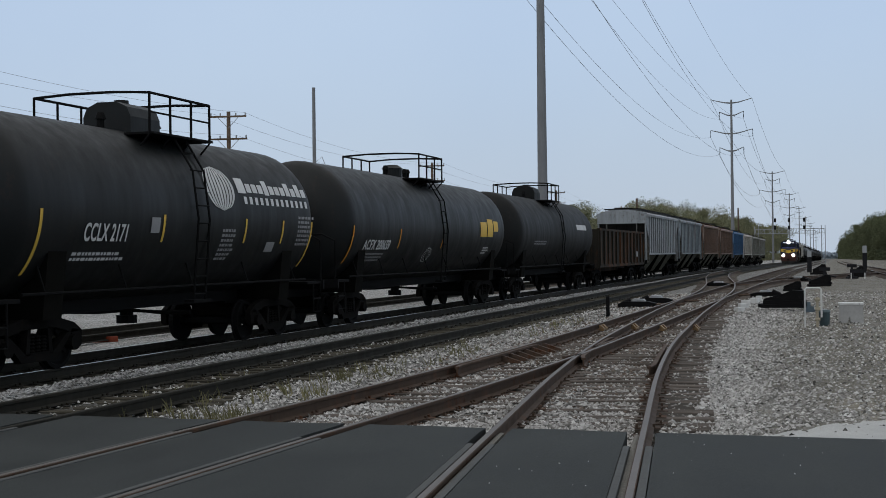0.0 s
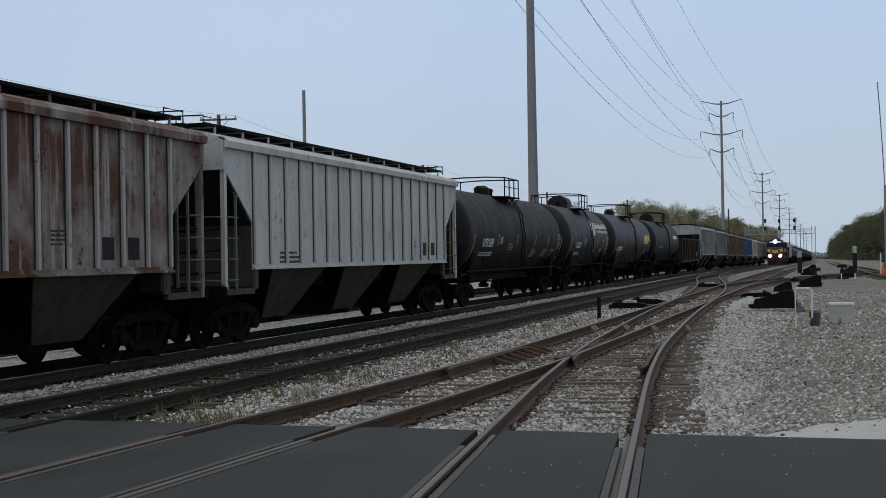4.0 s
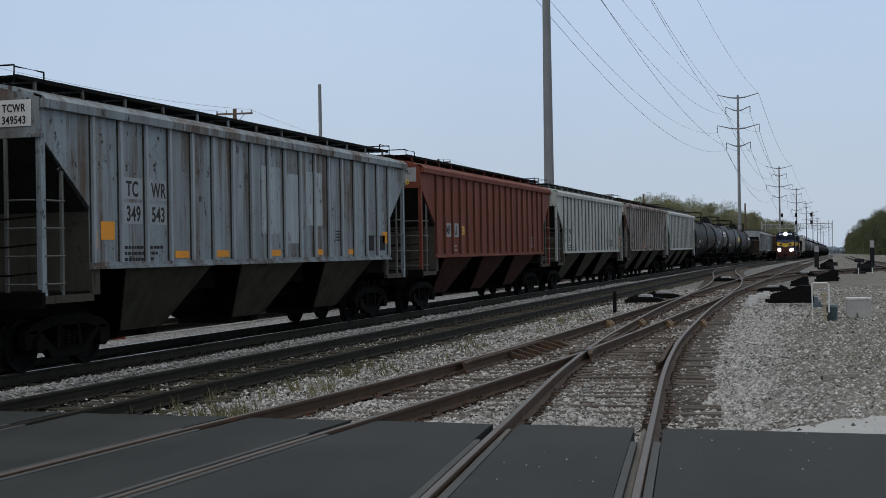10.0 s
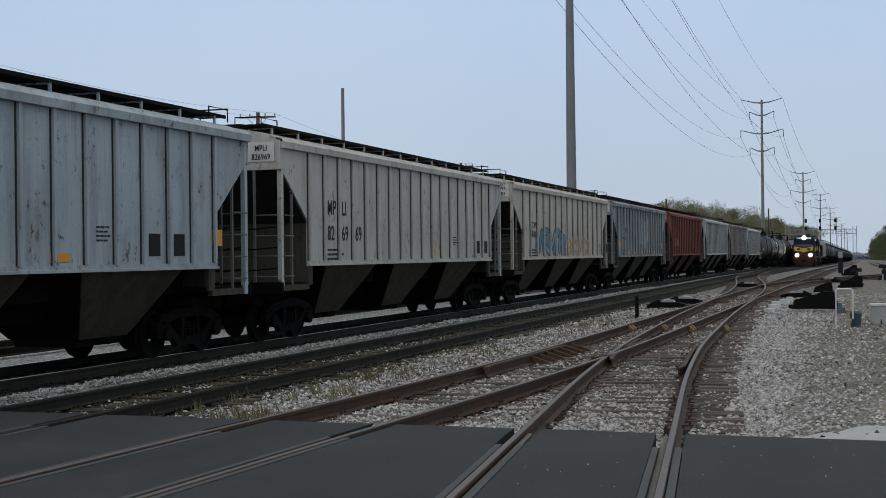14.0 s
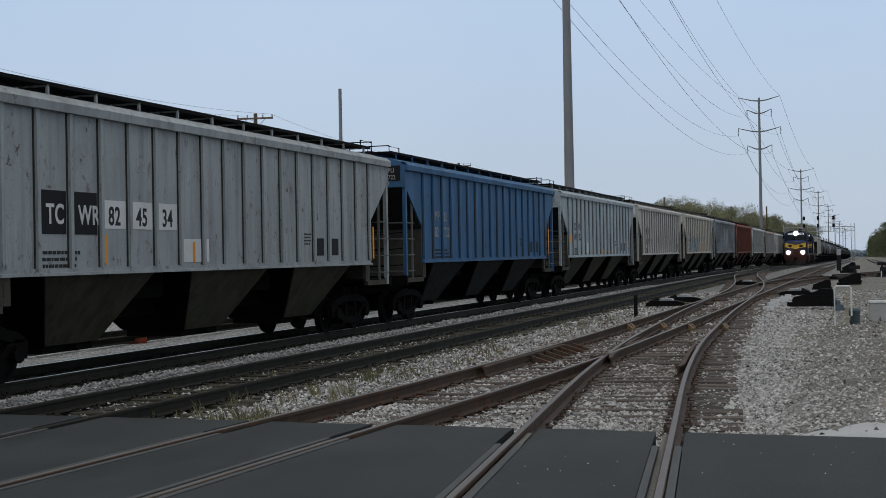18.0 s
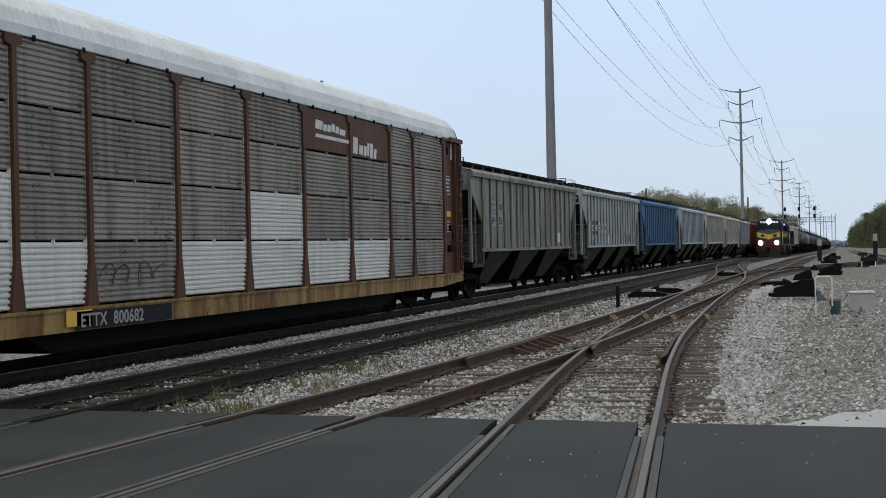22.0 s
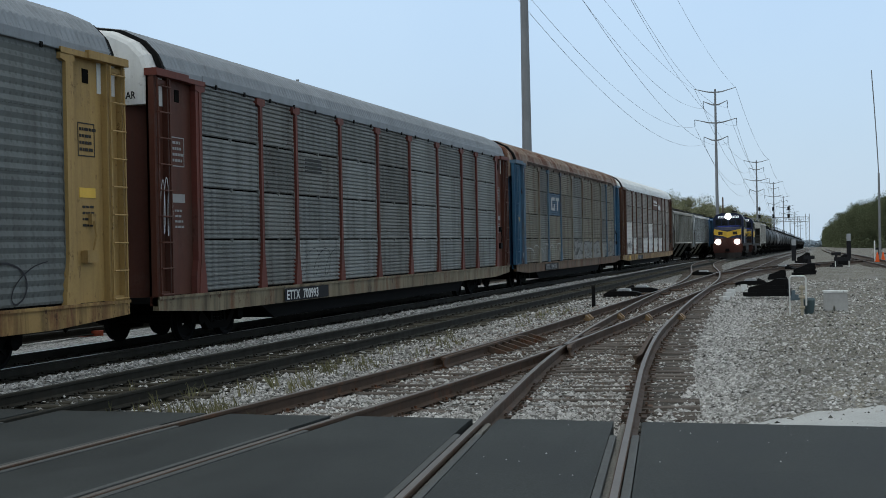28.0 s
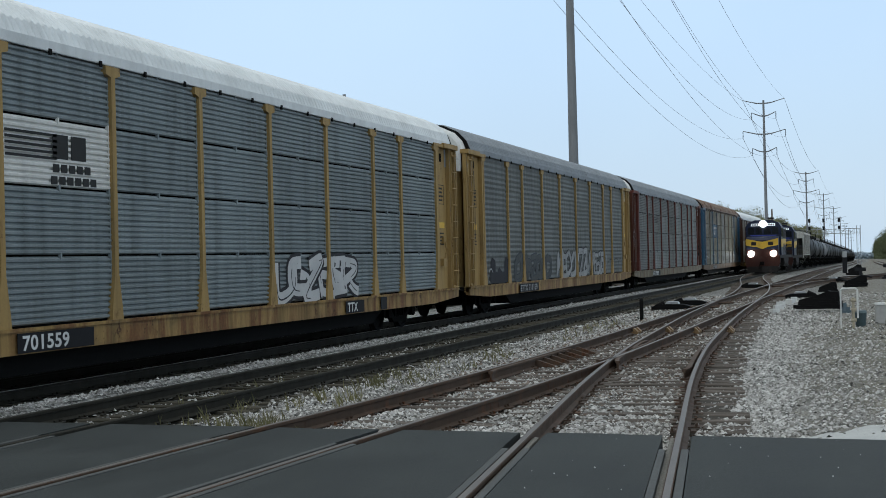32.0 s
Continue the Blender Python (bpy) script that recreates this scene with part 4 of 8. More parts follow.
def rack_panel_mesh(w, wave=False):
    """One pressed side screen with rows of ridges and its edge frame."""
    bm = B()
    h = 1.003 if wave else 0.975
    rows = []
    if wave:
        for k in range(25):
            z = h * k / 24
            dx = 0.02 + 0.01 * math.sin(2 * math.pi * k / 4)
            rows.append([(dx, -w / 2, z), (dx, w / 2, z)])
    else:
        n = 11
        p = h / n
        for k in range(n):
            for dz, dx in ((0.0, 0.0), (0.22, 0.036), (0.6, 0.04), (0.82, 0.0)):
                rows.append([(dx, -w / 2, (k + dz) * p), (dx, w / 2, (k + dz) * p)])
        rows.append([(0, -w / 2, h), (0, w / 2, h)])
    sheet(bm, rows)
    bmesh.ops.reverse_faces(bm, faces=bm.faces[:])
    box(bm, -0.03, 0.03, -w / 2, -w / 2 + 0.03, 0, h)
    box(bm, -0.03, 0.03, w / 2 - 0.03, w / 2, 0, h)
    for y in () if wave else (-w / 2 + 0.045, 0.0, w / 2 - 0.045):
        box(bm, 0.0, 0.05, y - 0.016, y + 0.016, h - 0.05, h + 0.05)
    return bm


def rack_post_mesh():
    bm = B()
    prism(bm, [(-0.16, 0.95), (0.16, 0.95), (0.14, 1.15), (0.055, 1.7), (0.055, 4.8), (0.2, 4.84), (0.2, 4.97), (-0.2, 4.97), (-0.2, 4.84), (-0.055, 4.8), (-0.055, 1.7), (-0.14, 1.15)], -0.02, 0.075)
    return bm


def rack_roof_mesh():
    bm = B()
    rows = []
    prof0 = [(-1.6, 4.98), (-1.6, 5.12), (-1.5, 5.36), (-1.25, 5.62), (-0.8, 5.83), (0, 5.95), (0.8, 5.83), (1.25, 5.62), (1.5, 5.36), (1.6, 5.12), (1.6, 4.98)]
    n = int((2 * AHL - 0.8) / 0.04)
    for i in range(n + 1):
        y = -AHL + 0.4 + (2 * AHL - 0.8) * i / n
        up = 0.022 if i % 4 in (1, 2) else 0.0
        rows.append([(x * (1 + (up * 0.7 if z > 5.15 else 0)), y, z + (up if z > 5.15 else 0)) for x, z in prof0])
    vs = sheet(bm, rows)
    bm.faces.new(vs[0])
    bm.faces.new(vs[-1][::-1])
    bmesh.ops.recalc_face_normals(bm, faces=bm.faces[:])
    return bm


def rack_sill_mesh():
    bm = B()
    prism(bm, [(-AHL, 0.72), (-AHL + 2.2, 0.6), (AHL - 2.2, 0.6), (AHL, 0.72), (AHL, 0.96), (-AHL, 0.96)], -0.06, 0.06)
    box(bm, 0.03, 0.09, -AHL, AHL, 0.92, 0.97)
    return bm


def rack_end_side_mesh():
    """The closed plate at the end of a side, from the last screen to the corner, recessed behind its posts."""
    bm = B()
    box(bm, -0.1, -0.06, 0.0, 1.72, 0.97, 4.93)
    return bm


def rack_corner_mesh():
    bm = B()
    box(bm, -0.1, 0.05, 0.0, 0.1, 0.8, 4.93)
    box(bm, -0.1, 0.05, 0.5, 0.58, 0.97, 4.93)
    for z in (0.97, 4.8):
        box(bm, -0.08, 0.03, 0.1, 0.5, z, z + 0.08)
    return bm


def rack_jamb_mesh():
    bm = B()
    prism(bm, [(1.5, 0.7), (1.74, 0.7), (1.74, 4.93), (1.58, 4.93), (1.58, 1.6), (1.5, 1.3)], -0.08, 0.06)
    return bm


def rack_cap_mesh():
    bm = B()
    box(bm, -0.12, 0.13, -0.02, 1.2, 4.93, 5.06)
    box(bm, -0.12, 0.09, 1.2, 1.95, 4.93, 5.02)
    return bm


def rack_door_mesh():
    bm = B()
    for s in (-1, 1):
        prism(bm, [(s * 0.03, -0.05), (s * 1.0, -0.05), (s * 1.45, -0.32), (s * 1.45, -0.4), (s * 1.0, -0.13), (s * 0.03, -0.13)], 0.95, 4.95, 'z')
        for z in (1.5, 2.6, 3.7, 4.6):
            box(bm, s * 0.1, s * 0.95, -0.06, -0.01, z, z + 0.1) if s > 0 else box(bm, -0.95, -0.1, -0.06, -0.01, z, z + 0.1)
        rod(bm, (s * 0.55, 0.02, 1.0), (s * 0.55, 0.02, 4.9), 0.025, 5)
    return bm


def rack_hood_mesh():
    """The bulging end cap under the roof's arch."""
    bm = B()
    prof = [(-1.5, 4.42), (1.5, 4.42), (1.5, 5.1), (1.41, 5.33), (1.17, 5.58), (0.75, 5.78), (0, 5.89), (-0.75, 5.78), (-1.17, 5.58), (-1.41, 5.33), (-1.5, 5.1)]
    rings = [[bm.verts.new((x * w, y, 4.42 + (z - 4.42) * w)) for x, z in prof] for y, w in ((-0.5, 1.0), (0.05, 1.0), (0.16, 0.97), (0.2, 0.93))]
    for a, b in zip(rings, rings[1:]):
        for i in range(len(prof)):
            j = (i + 1) % len(prof)
            bm.faces.new((a[i], a[j], b[j], b[i]))
    bm.faces.new(rings[-1])
    bm.faces.new(rings[0][::-1])
    bmesh.ops.recalc_face_normals(bm, faces=bm.faces[:])
    return bm


def rack_rim_mesh():
    """The dark edge strip where the roof ends."""
    bm = B()
    prof0 = [(-1.6, 4.98), (-1.6, 5.12), (-1.5, 5.36), (-1.25, 5.62), (-0.8, 5.83), (0, 5.95), (0.8, 5.83), (1.25, 5.62), (1.5, 5.36), (1.6, 5.12), (1.6, 4.98)]
    sheet(bm, [[(x * w, y, 4.98 + (z - 4.98) * w) for x, z in prof0] for y, w in ((-0.07, 0.94), (-0.05, 1.0), (0.1, 1.0), (0.12, 0.94))])
    return bm


def rack_eave_mesh():
    """The flat strip under the roof's edge, with its clips."""
    bm = B()
    box(bm, -0.02, 0.03, -AHL + 1.9, AHL - 1.9, 4.99, 5.14)
    return bm


def clip_mesh():
    bm = B()
    box(bm, 0.0, 0.03, -0.03, 0.03, 4.93, 5.02)
    return bm


def rack_deck_mesh():
    bm = B()
    for z in (1.0, 2.75):
        box(bm, -1.45, 1.45, -AHL + 0.5, AHL - 0.5, z - 0.05, z)
    box(bm, -1.5, 1.5, -AHL, AHL, 0.84, 0.95)
    box(bm, -0.35, 0.35, -AHL, AHL, 0.62, 0.9)
    prism(bm, [(-8.4, 0.62), (-7.6, 0.26), (7.6, 0.26), (8.4, 0.62)], -1.25, 1.25)
    return bm


def rack_shade_sheet_mesh():
    bm = B()
    box(bm, -0.01, 0.01, -AHL + 1.75, AHL - 1.75, 0.97, 5.0)
    return bm


def autorack(label, frame_m, end_m, sill_m, roof_m, panel_mats, hood_m, pick=None, wave=False, worn_posts=(), worn_m=None):
    """A covered car-carrier wagon. pick(column, row) may give one screen its own material."""
    car = thing("autorack_car", label, "wagon", "car carriers of the passing train")
    part("deck", cached("rack_deck", rack_deck_mesh), STEEL, car)
    # black sheets added behind the screens stand in for the dark inside
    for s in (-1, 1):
        o = part("inner_liner", cached("rack_shade_sheet", rack_shade_sheet_mesh), SOOT_SHADE, car, "added black sheet behind the screens, standing in for the dark inside")
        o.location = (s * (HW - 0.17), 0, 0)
    part("roof", cached("rack_roof", rack_roof_mesh), roof_m, car, "ribbed arched sheet-metal roof")
    for s in (-1, 1):
        o = part("side_sill", cached("rack_sill", rack_sill_mesh), sill_m, car)
        o.matrix_basis = pose(s * (HW - 0.04), 0, 0, 0, 0, 0 if s > 0 else 180)
        o = part("eave_strip", cached("rack_eave", rack_eave_mesh), roof_m, car)
        o.matrix_basis = pose(s * (HW - 0.02), 0, 0, 0, 0, 0 if s > 0 else 180)
        for k in range(18):
            o = part("clip", cached("rack_clip", clip_mesh), STEEL, car)
            o.matrix_basis = pose(s * (HW - 0.0), -11.0 + 22.0 * k / 17, 0, 0, 0, 0 if s > 0 else 180)
        for k, y in enumerate(A_POSTS):
            o = part("post", cached("rack_post", rack_post_mesh), worn_m if k in worn_posts else frame_m, car)
            o.matrix_basis = pose(s * (HW - 0.05), y, 0, 0, 0, 0 if s > 0 else 180)
        for c, (a, b) in enumerate(zip(A_POSTS, A_POSTS[1:])):
            w = b - a - 0.1
            for r in range(4):
                mt = pick(c, r) if pick and s > 0 else None
                mt = mt or panel_mats[(c * 7 + r * 3) % len(panel_mats)]
                o = part("side_screen", cached("rack_panel_%.1f_%d" % (w, wave), functools.partial(rack_panel_mesh, w, wave)), mt, car)
                o.matrix_basis = pose(s * (HW - 0.07), (a + b) / 2, 1.0 + r * 1.005, 0, 0, 0 if s > 0 else 180)
        for e in (-1, 1):
            o = part("end_plate", cached("rack_endside_%d" % (s * e), lambda q=s * e: rack_flip(rack_end_side_mesh(), q)), end_m, car)
            o.matrix_basis = pose(s * (HW - 0.05), e * AHL, 0, 0, 0, 0 if s > 0 else 180)
            for nm, key, fn in (("corner_post", "rack_corner", rack_corner_mesh), ("jamb", "rack_jamb", rack_jamb_mesh), ("cap_beam", "rack_cap", rack_cap_mesh)):
                o = part(nm, cached("%s_%d" % (key, s * e), lambda q=s * e, g=fn: rack_flip(g(), q)), frame_m if nm != "corner_post" else end_m, car)
                o.matrix_basis = pose(s * (HW - 0.05), e * AHL, 0, 0, 0, 0 if s > 0 else 180)
            o = part("ladder", cached("rack_ladder", functools.partial(ladder_mesh, 0.9, 4.9, 0.22, 9)), end_m, car)
            o.matrix_basis = pose(s * (HW - 0.03), e * (AHL - 0.3), 0, 0, 0, 0 if s > 0 else 180)
    for e in (-1, 1):
        o = part("end_door", cached("rack_door", rack_door_mesh), end_m, car, "folding end doors")
        o.matrix_basis = pose(0, e * AHL, 0, 0, 0, 0 if e > 0 else 180)
        o = part("roof_hood", cached("rack_hood", rack_hood_mesh), hood_m, car)
        o.matrix_basis = pose(0, e * (AHL - 0.2), 0, 0, 0, 0 if e > 0 else 180)
        o = part("roof_rim", cached("rack_rim", rack_rim_mesh), STEEL, car, "black strip round the roof's end")
        o.matrix_basis = pose(0, e * (AHL - 0.42), 0, 0, 0, 0 if e > 0 else 180)
        add_bogie(car, e * 10.0)
    add_couplers(car, AHL)
    return car


def brake_box_mesh():
    """Hand-brake housing with its lever."""
    bm = B()
    box(bm, 0.0, 0.12, -0.16, 0.16, 1.62, 1.82)
    tube(bm, [(0.06, 0.1, 1.8), (0.1, 0.14, 2.05), (0.08, 0.12, 2.3)], 0.02, 5)
    box(bm, 0.0, 0.07, 0.06, 0.2, 2.24, 2.42)
    return bm


def slot_mesh():
    bm = B()
    box(bm, -0.004, 0.006, -0.09, 0.09, 4.55, 4.78)
    return bm


def outline_mesh(w, h):
    """A painted rectangle's outline."""
    bm = B()
    t = 0.02
    for y0, y1, z0, z1 in ((0, w, 0, t), (0, w, h - t, h), (0, t, t, h - t), (w - t, w, t, h - t)):
        box(bm, 0.0, 0.004, y0, y1, z0, z1)
    return bm


def rack_marks(car, ink, plate_m, seed, gear=None):
    """Stencils, a notice plate, the slot and the hand brake on the end plates that face the road."""
    x = HW - 0.108
    for e in (-1, 1):
        y = e * (AHL - 1.05)
        o = part("stencil_frame", cached("rack_outline", functools.partial(outline_mesh, 0.5, 0.55)), ink, car)
        o.location = (x, y - 0.25, 3.35)
        bars(car, x + 0.003, y - 0.2, 3.82, 4, ink, 0.4, 0.05, 0.11, seed=seed + e)
        bars(car, x + 0.003, y - 0.15, 2.55, 4, ink, 0.32, 0.04, 0.1, seed=seed + 7 + e)
        plates(car, x + 0.003, [(y - 0.24, y + 0.24, 2.68, 2.84)], plate_m, "notice_plate", "small notice plate")
        part("slot", cached("rack_slot", slot_mesh), SOOT_SHADE, car).location = (x, y, 0)
    part("hand_brake", cached("rack_brake", brake_box_mesh), gear or STEEL, car, "hand-brake box with its lever").location = (x, AHL - 1.1, 0)


def rack_flip(bm, q):
    """Turns an end piece round for the other end of the side."""
    if q > 0:
        bmesh.ops.transform(bm, matrix=Matrix.Diagonal((1, -1, 1, 1)), verts=bm.verts)
        bmesh.ops.reverse_faces(bm, faces=bm.faces[:])
    return bm


# tank wagons: radius and axis height of the shell
TR, TZ = 1.575, 2.605


def tank_mesh(hl, r, zc):
    bm = B()
    seg = 40
    prof = [(-hl - 0.02, 0.02)]
    for k in range(1, 8):
        t = k / 7 * math.pi / 2
        prof.append((-hl + 0.62 - 0.62 * math.cos(t), r * math.sin(t)))
    prof += [(y, r) for y in np.linspace(-hl + 0.9, hl - 0.9, 8)]
    for k in range(7, 0, -1):
        t = k / 7 * math.pi / 2
        prof.append((hl - 0.62 + 0.62 * math.cos(t), r * math.sin(t)))
    prof.append((hl + 0.02, 0.02))
    rings = [[bm.verts.new((rr * math.cos(2 * math.pi * k / seg), y, zc + rr * math.sin(2 * math.pi * k / seg))) for k in range(seg)] for y, rr in prof]
    for a, b in zip(rings, rings[1:]):
        for k in range(seg):
            j = (k + 1) % seg
            bm.faces.new((a[k], b[k], b[j], a[j]))
    bm.faces.new(rings[0])
    bm.faces.new(rings[-1][::-1])
    return bm


def band_mesh(r, zc, w, a0, a1, n=14, proud=0.008):
    """A strip that follows the round of the tank between two angles."""
    bm = B()
    rows = []
    for k in range(n + 1):
        t = radians(a0 + (a1 - a0) * k / n)
        rows.append([((r + proud) * math.cos(t), -w / 2, zc + (r + proud) * math.sin(t)), ((r + proud) * math.cos(t), w / 2, zc + (r + proud) * math.sin(t))])
    sheet(bm, rows)
    bmesh.ops.reverse_faces(bm, faces=bm.faces[:])
    return bm


def cradle_mesh():
    bm = B()
    prism(bm, [(-1.3, 0.85), (1.3, 0.85), (1.42, 2.0), (1.2, 1.75), (0.7, 1.32), (0, 1.16), (-0.7, 1.32), (-1.2, 1.75), (-1.42, 2.0)], -0.25, 0.25, 'y')
    return bm


def tank_deck_mesh(hl):
    """The stub sill and end platform with its handrail."""
    bm = B()
    box(bm, -0.3, 0.3, -2.6, 0.35, 0.78, 1.2)
    box(bm, -1.45, 1.45, -0.75, 0.1, 1.14, 1.2)
    box(bm, -1.5, 1.5, 0.05, 0.13, 1.0, 1.22)
    for s in (-1, 1):
        tube(bm, [(s * 1.42, 0.1, 1.2), (s * 1.42, 0.1, 2.15), (s * 1.1, 0.1, 2.3), (s * 0.3, 0.1, 2.3)], 0.022)
        tube(bm, [(s * 1.45, 0.0, 1.15), (s * 1.45, 0.0, 0.5), (s * 1.45, -0.42, 0.5), (s * 1.45, -0.42, 1.15)], 0.02)
        rod(bm, (s * 1.45, 0.0, 0.8), (s * 1.45, -0.42, 0.8), 0.02)
    return bm


def tank_rail_mesh(hl):
    bm = B()
    n = max(3, int(hl))
    for s in (-1, 1):
        rod(bm, (s * 1.42, -hl + 0.6, 1.26), (s * 1.42, hl - 0.6, 1.26), 0.024)
        for k in range(n):
            y = -hl + 1.2 + (2 * hl - 2.4) * k / (n - 1)
            rod(bm, (s * 1.42, y, 1.26), (s * 1.25, y, 1.75), 0.018, 5)
    return bm


def tank_platform_mesh():
    bm = B()
    s = 1
    box(bm, 0.68, 1.28, -1.15, 1.15, 4.02, 4.06)
    for y in (-1.15, -0.4, 0.4, 1.15):
        rod(bm, (1.2, y, 4.02), (1.2, y, 4.76), 0.024)
        rod(bm, (1.2, y, 4.02), (0.95, y, 3.75), 0.02, 5)
    tube(bm, [(0.0, -1.15, 4.8), (0.45, -1.15, 4.8), (1.2, -1.15, 4.76), (1.2, 1.15, 4.76), (0.45, 1.15, 4.8), (0.0, 1.15, 4.8)], 0.026)
    tube(bm, [(1.2, -1.15, 4.42), (1.2, 1.15, 4.42)], 0.018)
    return bm


def dome_mesh(big):
    bm = B()
    if big:
        prof = [(-0.5, 4.05), (0.5, 4.05), (0.5, 4.42), (0.42, 4.6), (0.2, 4.7), (-0.2, 4.7), (-0.42, 4.6), (-0.5, 4.42)]
        prism(bm, prof, -0.62, 0.45, 'y')
    else:
        rod(bm, (0, -0.1, 4.05), (0, -0.1, 4.42), 0.3, 20)
    return bm


def dome_lid_mesh(big):
    bm = B()
    if big:
        rod(bm, (0, -0.1, 4.69), (0, -0.1, 4.78), 0.14, 12)
    else:
        rod(bm, (0, -0.1, 4.42), (0, -0.1, 4.53), 0.33, 20, 0.16)
    return bm


def fitting_mesh():
    """A relief valve on its nozzle."""
    bm = B()
    rod(bm, (0, 0, 4.1), (0, 0, 4.34), 0.07, 8)
    rod(bm, (0, 0, 4.34), (0, 0, 4.46), 0.11, 8, 0.06)
    return bm


def tank_ladder_mesh():
    bm = B()
    for dy in (-0.22, 0.22):
        tube(bm, [(1.55, dy, 1.0), (1.67, dy, 2.5), (1.55, dy, 3.4), (1.15, dy, 4.05)], 0.022, 5)
    for k in range(9):
        z = 1.1 + 0.33 * k
        x = 1.56 + 0.11 * (z - 1) / 1.5 if z < 2.5 else 1.67 - (z - 2.5) ** 2 * 0.2
        rod(bm, (x, -0.22, z), (x, 0.22, z), 0.015, 5)
    box(bm, 1.42, 1.62, -0.35, 0.35, 0.95, 1.0)
    return bm


def tank_valve_mesh():
    bm = B()
    rod(bm, (0, 0, 0.55), (0, 0, 1.25), 0.13, 10)
    rod(bm, (0, 0, 0.55), (0, 0, 0.7), 0.2, 10)
    for s in (-1, 1):
        tube(bm, [(0, 0, 0.8), (s * 0.7, 0.1, 0.75), (s * 1.3, 0.1, 0.75)], 0.04)
    return bm


def tank_sill_mesh(hl):
    bm = B()
    box(bm, -0.36, 0.36, -hl + 2.2, hl - 2.2, 0.84, 1.12)
    return bm


def tank_car(label, length, body, stripes=(), stripe_m=None, big_dome=True, r=TR, zc=TZ, band=True, group="tank wagons of the passing train"):
    car = thing("tank_car", label, "wagon", group)
    hl = length / 2
    part("tank", cached("tank_%.2f_%.2f" % (hl, r), functools.partial(tank_mesh, hl, r, zc), True), body, car)
    bm_key = "tank_sill_%.2f" % hl
    part("centre_sill", cached(bm_key, functools.partial(tank_sill_mesh, hl)), STEEL, car)
    for nm, key, fn in (("valve_gear", "tank_valve", tank_valve_mesh), 
                        ("dome", "tank_dome_%d" % big_dome, functools.partial(dome_mesh, big_dome)),
                        ("hand_rail", "tank_rail_%.2f" % hl, functools.partial(tank_rail_mesh, hl))):
        part(nm, cached(key, fn), body if nm == "dome" else STEEL, car)
    part("dome_lid", cached("tank_lid_%d" % big_dome, functools.partial(dome_lid_mesh, big_dome)), body, car)
    for y in (-1.0, 0.75, 1.0):
        part("relief_valve", cached("tank_fitting", fitting_mesh), STEEL, car).location = (0.1, y, 0)
    for nm, key, fn in (("dome_platform", "tank_plat", tank_platform_mesh), ("ladder", "tank_ladder", tank_ladder_mesh)):
        for turn in (0, 180):
            part(nm, cached(key, fn), STEEL, car).matrix_basis = pose(0, 0, 0, 0, 0, turn)
    for e in (-1, 1):
        o = part("end_platform", cached("tank_deck", functools.partial(tank_deck_mesh, hl)), STEEL, car)
        o.matrix_basis = pose(0, e * (hl + 0.22), 0, 0, 0, 0 if e > 0 else 180)
        o = part("cradle", cached("tank_cradle", cradle_mesh), SOOT_SHADE, car)
        o.location = (0, e * (hl - 1.55), 0)
        add_bogie(car, e * (hl - 1.55))
    if band:
        o = part("shell_band", cached("tank_band", functools.partial(band_mesh, r, zc, 0.12, -60, 240, 40, 0.012)), body, car)
        o.location = (0, 0.45, 0)
    for y, a0, a1 in stripes:
        o = part("reflector_strip", cached("strip_%d_%d" % (a0, a1), functools.partial(band_mesh, r, zc, 0.075, a0, a1)), stripe_m or ORANGE, car, "yellow-orange reflective strip")
        o.location = (0, y, 0)
    add_couplers(car, hl + 0.3)
    return car


def on_tank(y, ang, r=TR, zc=TZ, out=0.012):
    t = radians(ang)
    return ((r + out) * math.cos(t), y, zc + (r + out) * math.sin(t), ang)


def tank_text(car, text, y, ang, size, mat, name="lettering", label="", squeeze=0.62):
    x, yy, z, a = on_tank(y, ang)
    cu = bpy.data.curves.new(name, 'FONT')
    cu.body = text
    cu.size = size * 1.38
    cu.extrude = 0.003
    cu.offset = size * 0.022
    cu.space_character = 1.08
    cu.materials.append(mat)
    ob = new(name, cu)
    ob.parent = car
    # writing that follows the lean of the shell
    ob.matrix_basis = Matrix.Translation((0, yy, TZ)) @ Matrix.Rotation(-radians(a), 4, 'Y') @ pose(TR + 0.012, 0, -size / 2, 90, 0, 90) @ Matrix.Diagonal((squeeze, 1, 1, 1))
    if label:
        ob["label"] = label
    return ob


def tank_patch(car, y0, y1, a0, a1, mat, name, label="", proud=0.01):
    o = part(name, band_mesh(TR, TZ, y1 - y0, a0, a1, 6, proud), mat, car, label)
    o.location = (0, (y0 + y1) / 2, 0)
    return o


def tank_print(car, y, a, rows, mat, w=0.6, seed=1):
    rnd = random.Random(seed)
    bm = B()
    for k in range(rows):
        t0 = a - k * 3.6
        yy = y
        while yy < y + w * rnd.uniform(0.7, 1):
            l = rnd.uniform(0.04, 0.13)
            for q in (0,):
                p = [((TR + 0.006) * math.cos(radians(t)), u, TZ + (TR + 0.006) * math.sin(radians(t))) for u, t in ((yy, t0), (yy + l, t0), (yy + l, t0 - 2), (yy, t0 - 2))]
                bm.faces.new([bm.verts.new(v) for v in p[::-1]])
            yy += l + 0.03
    return tagged(part("small_print", bm, mat, car), kind="stuff")


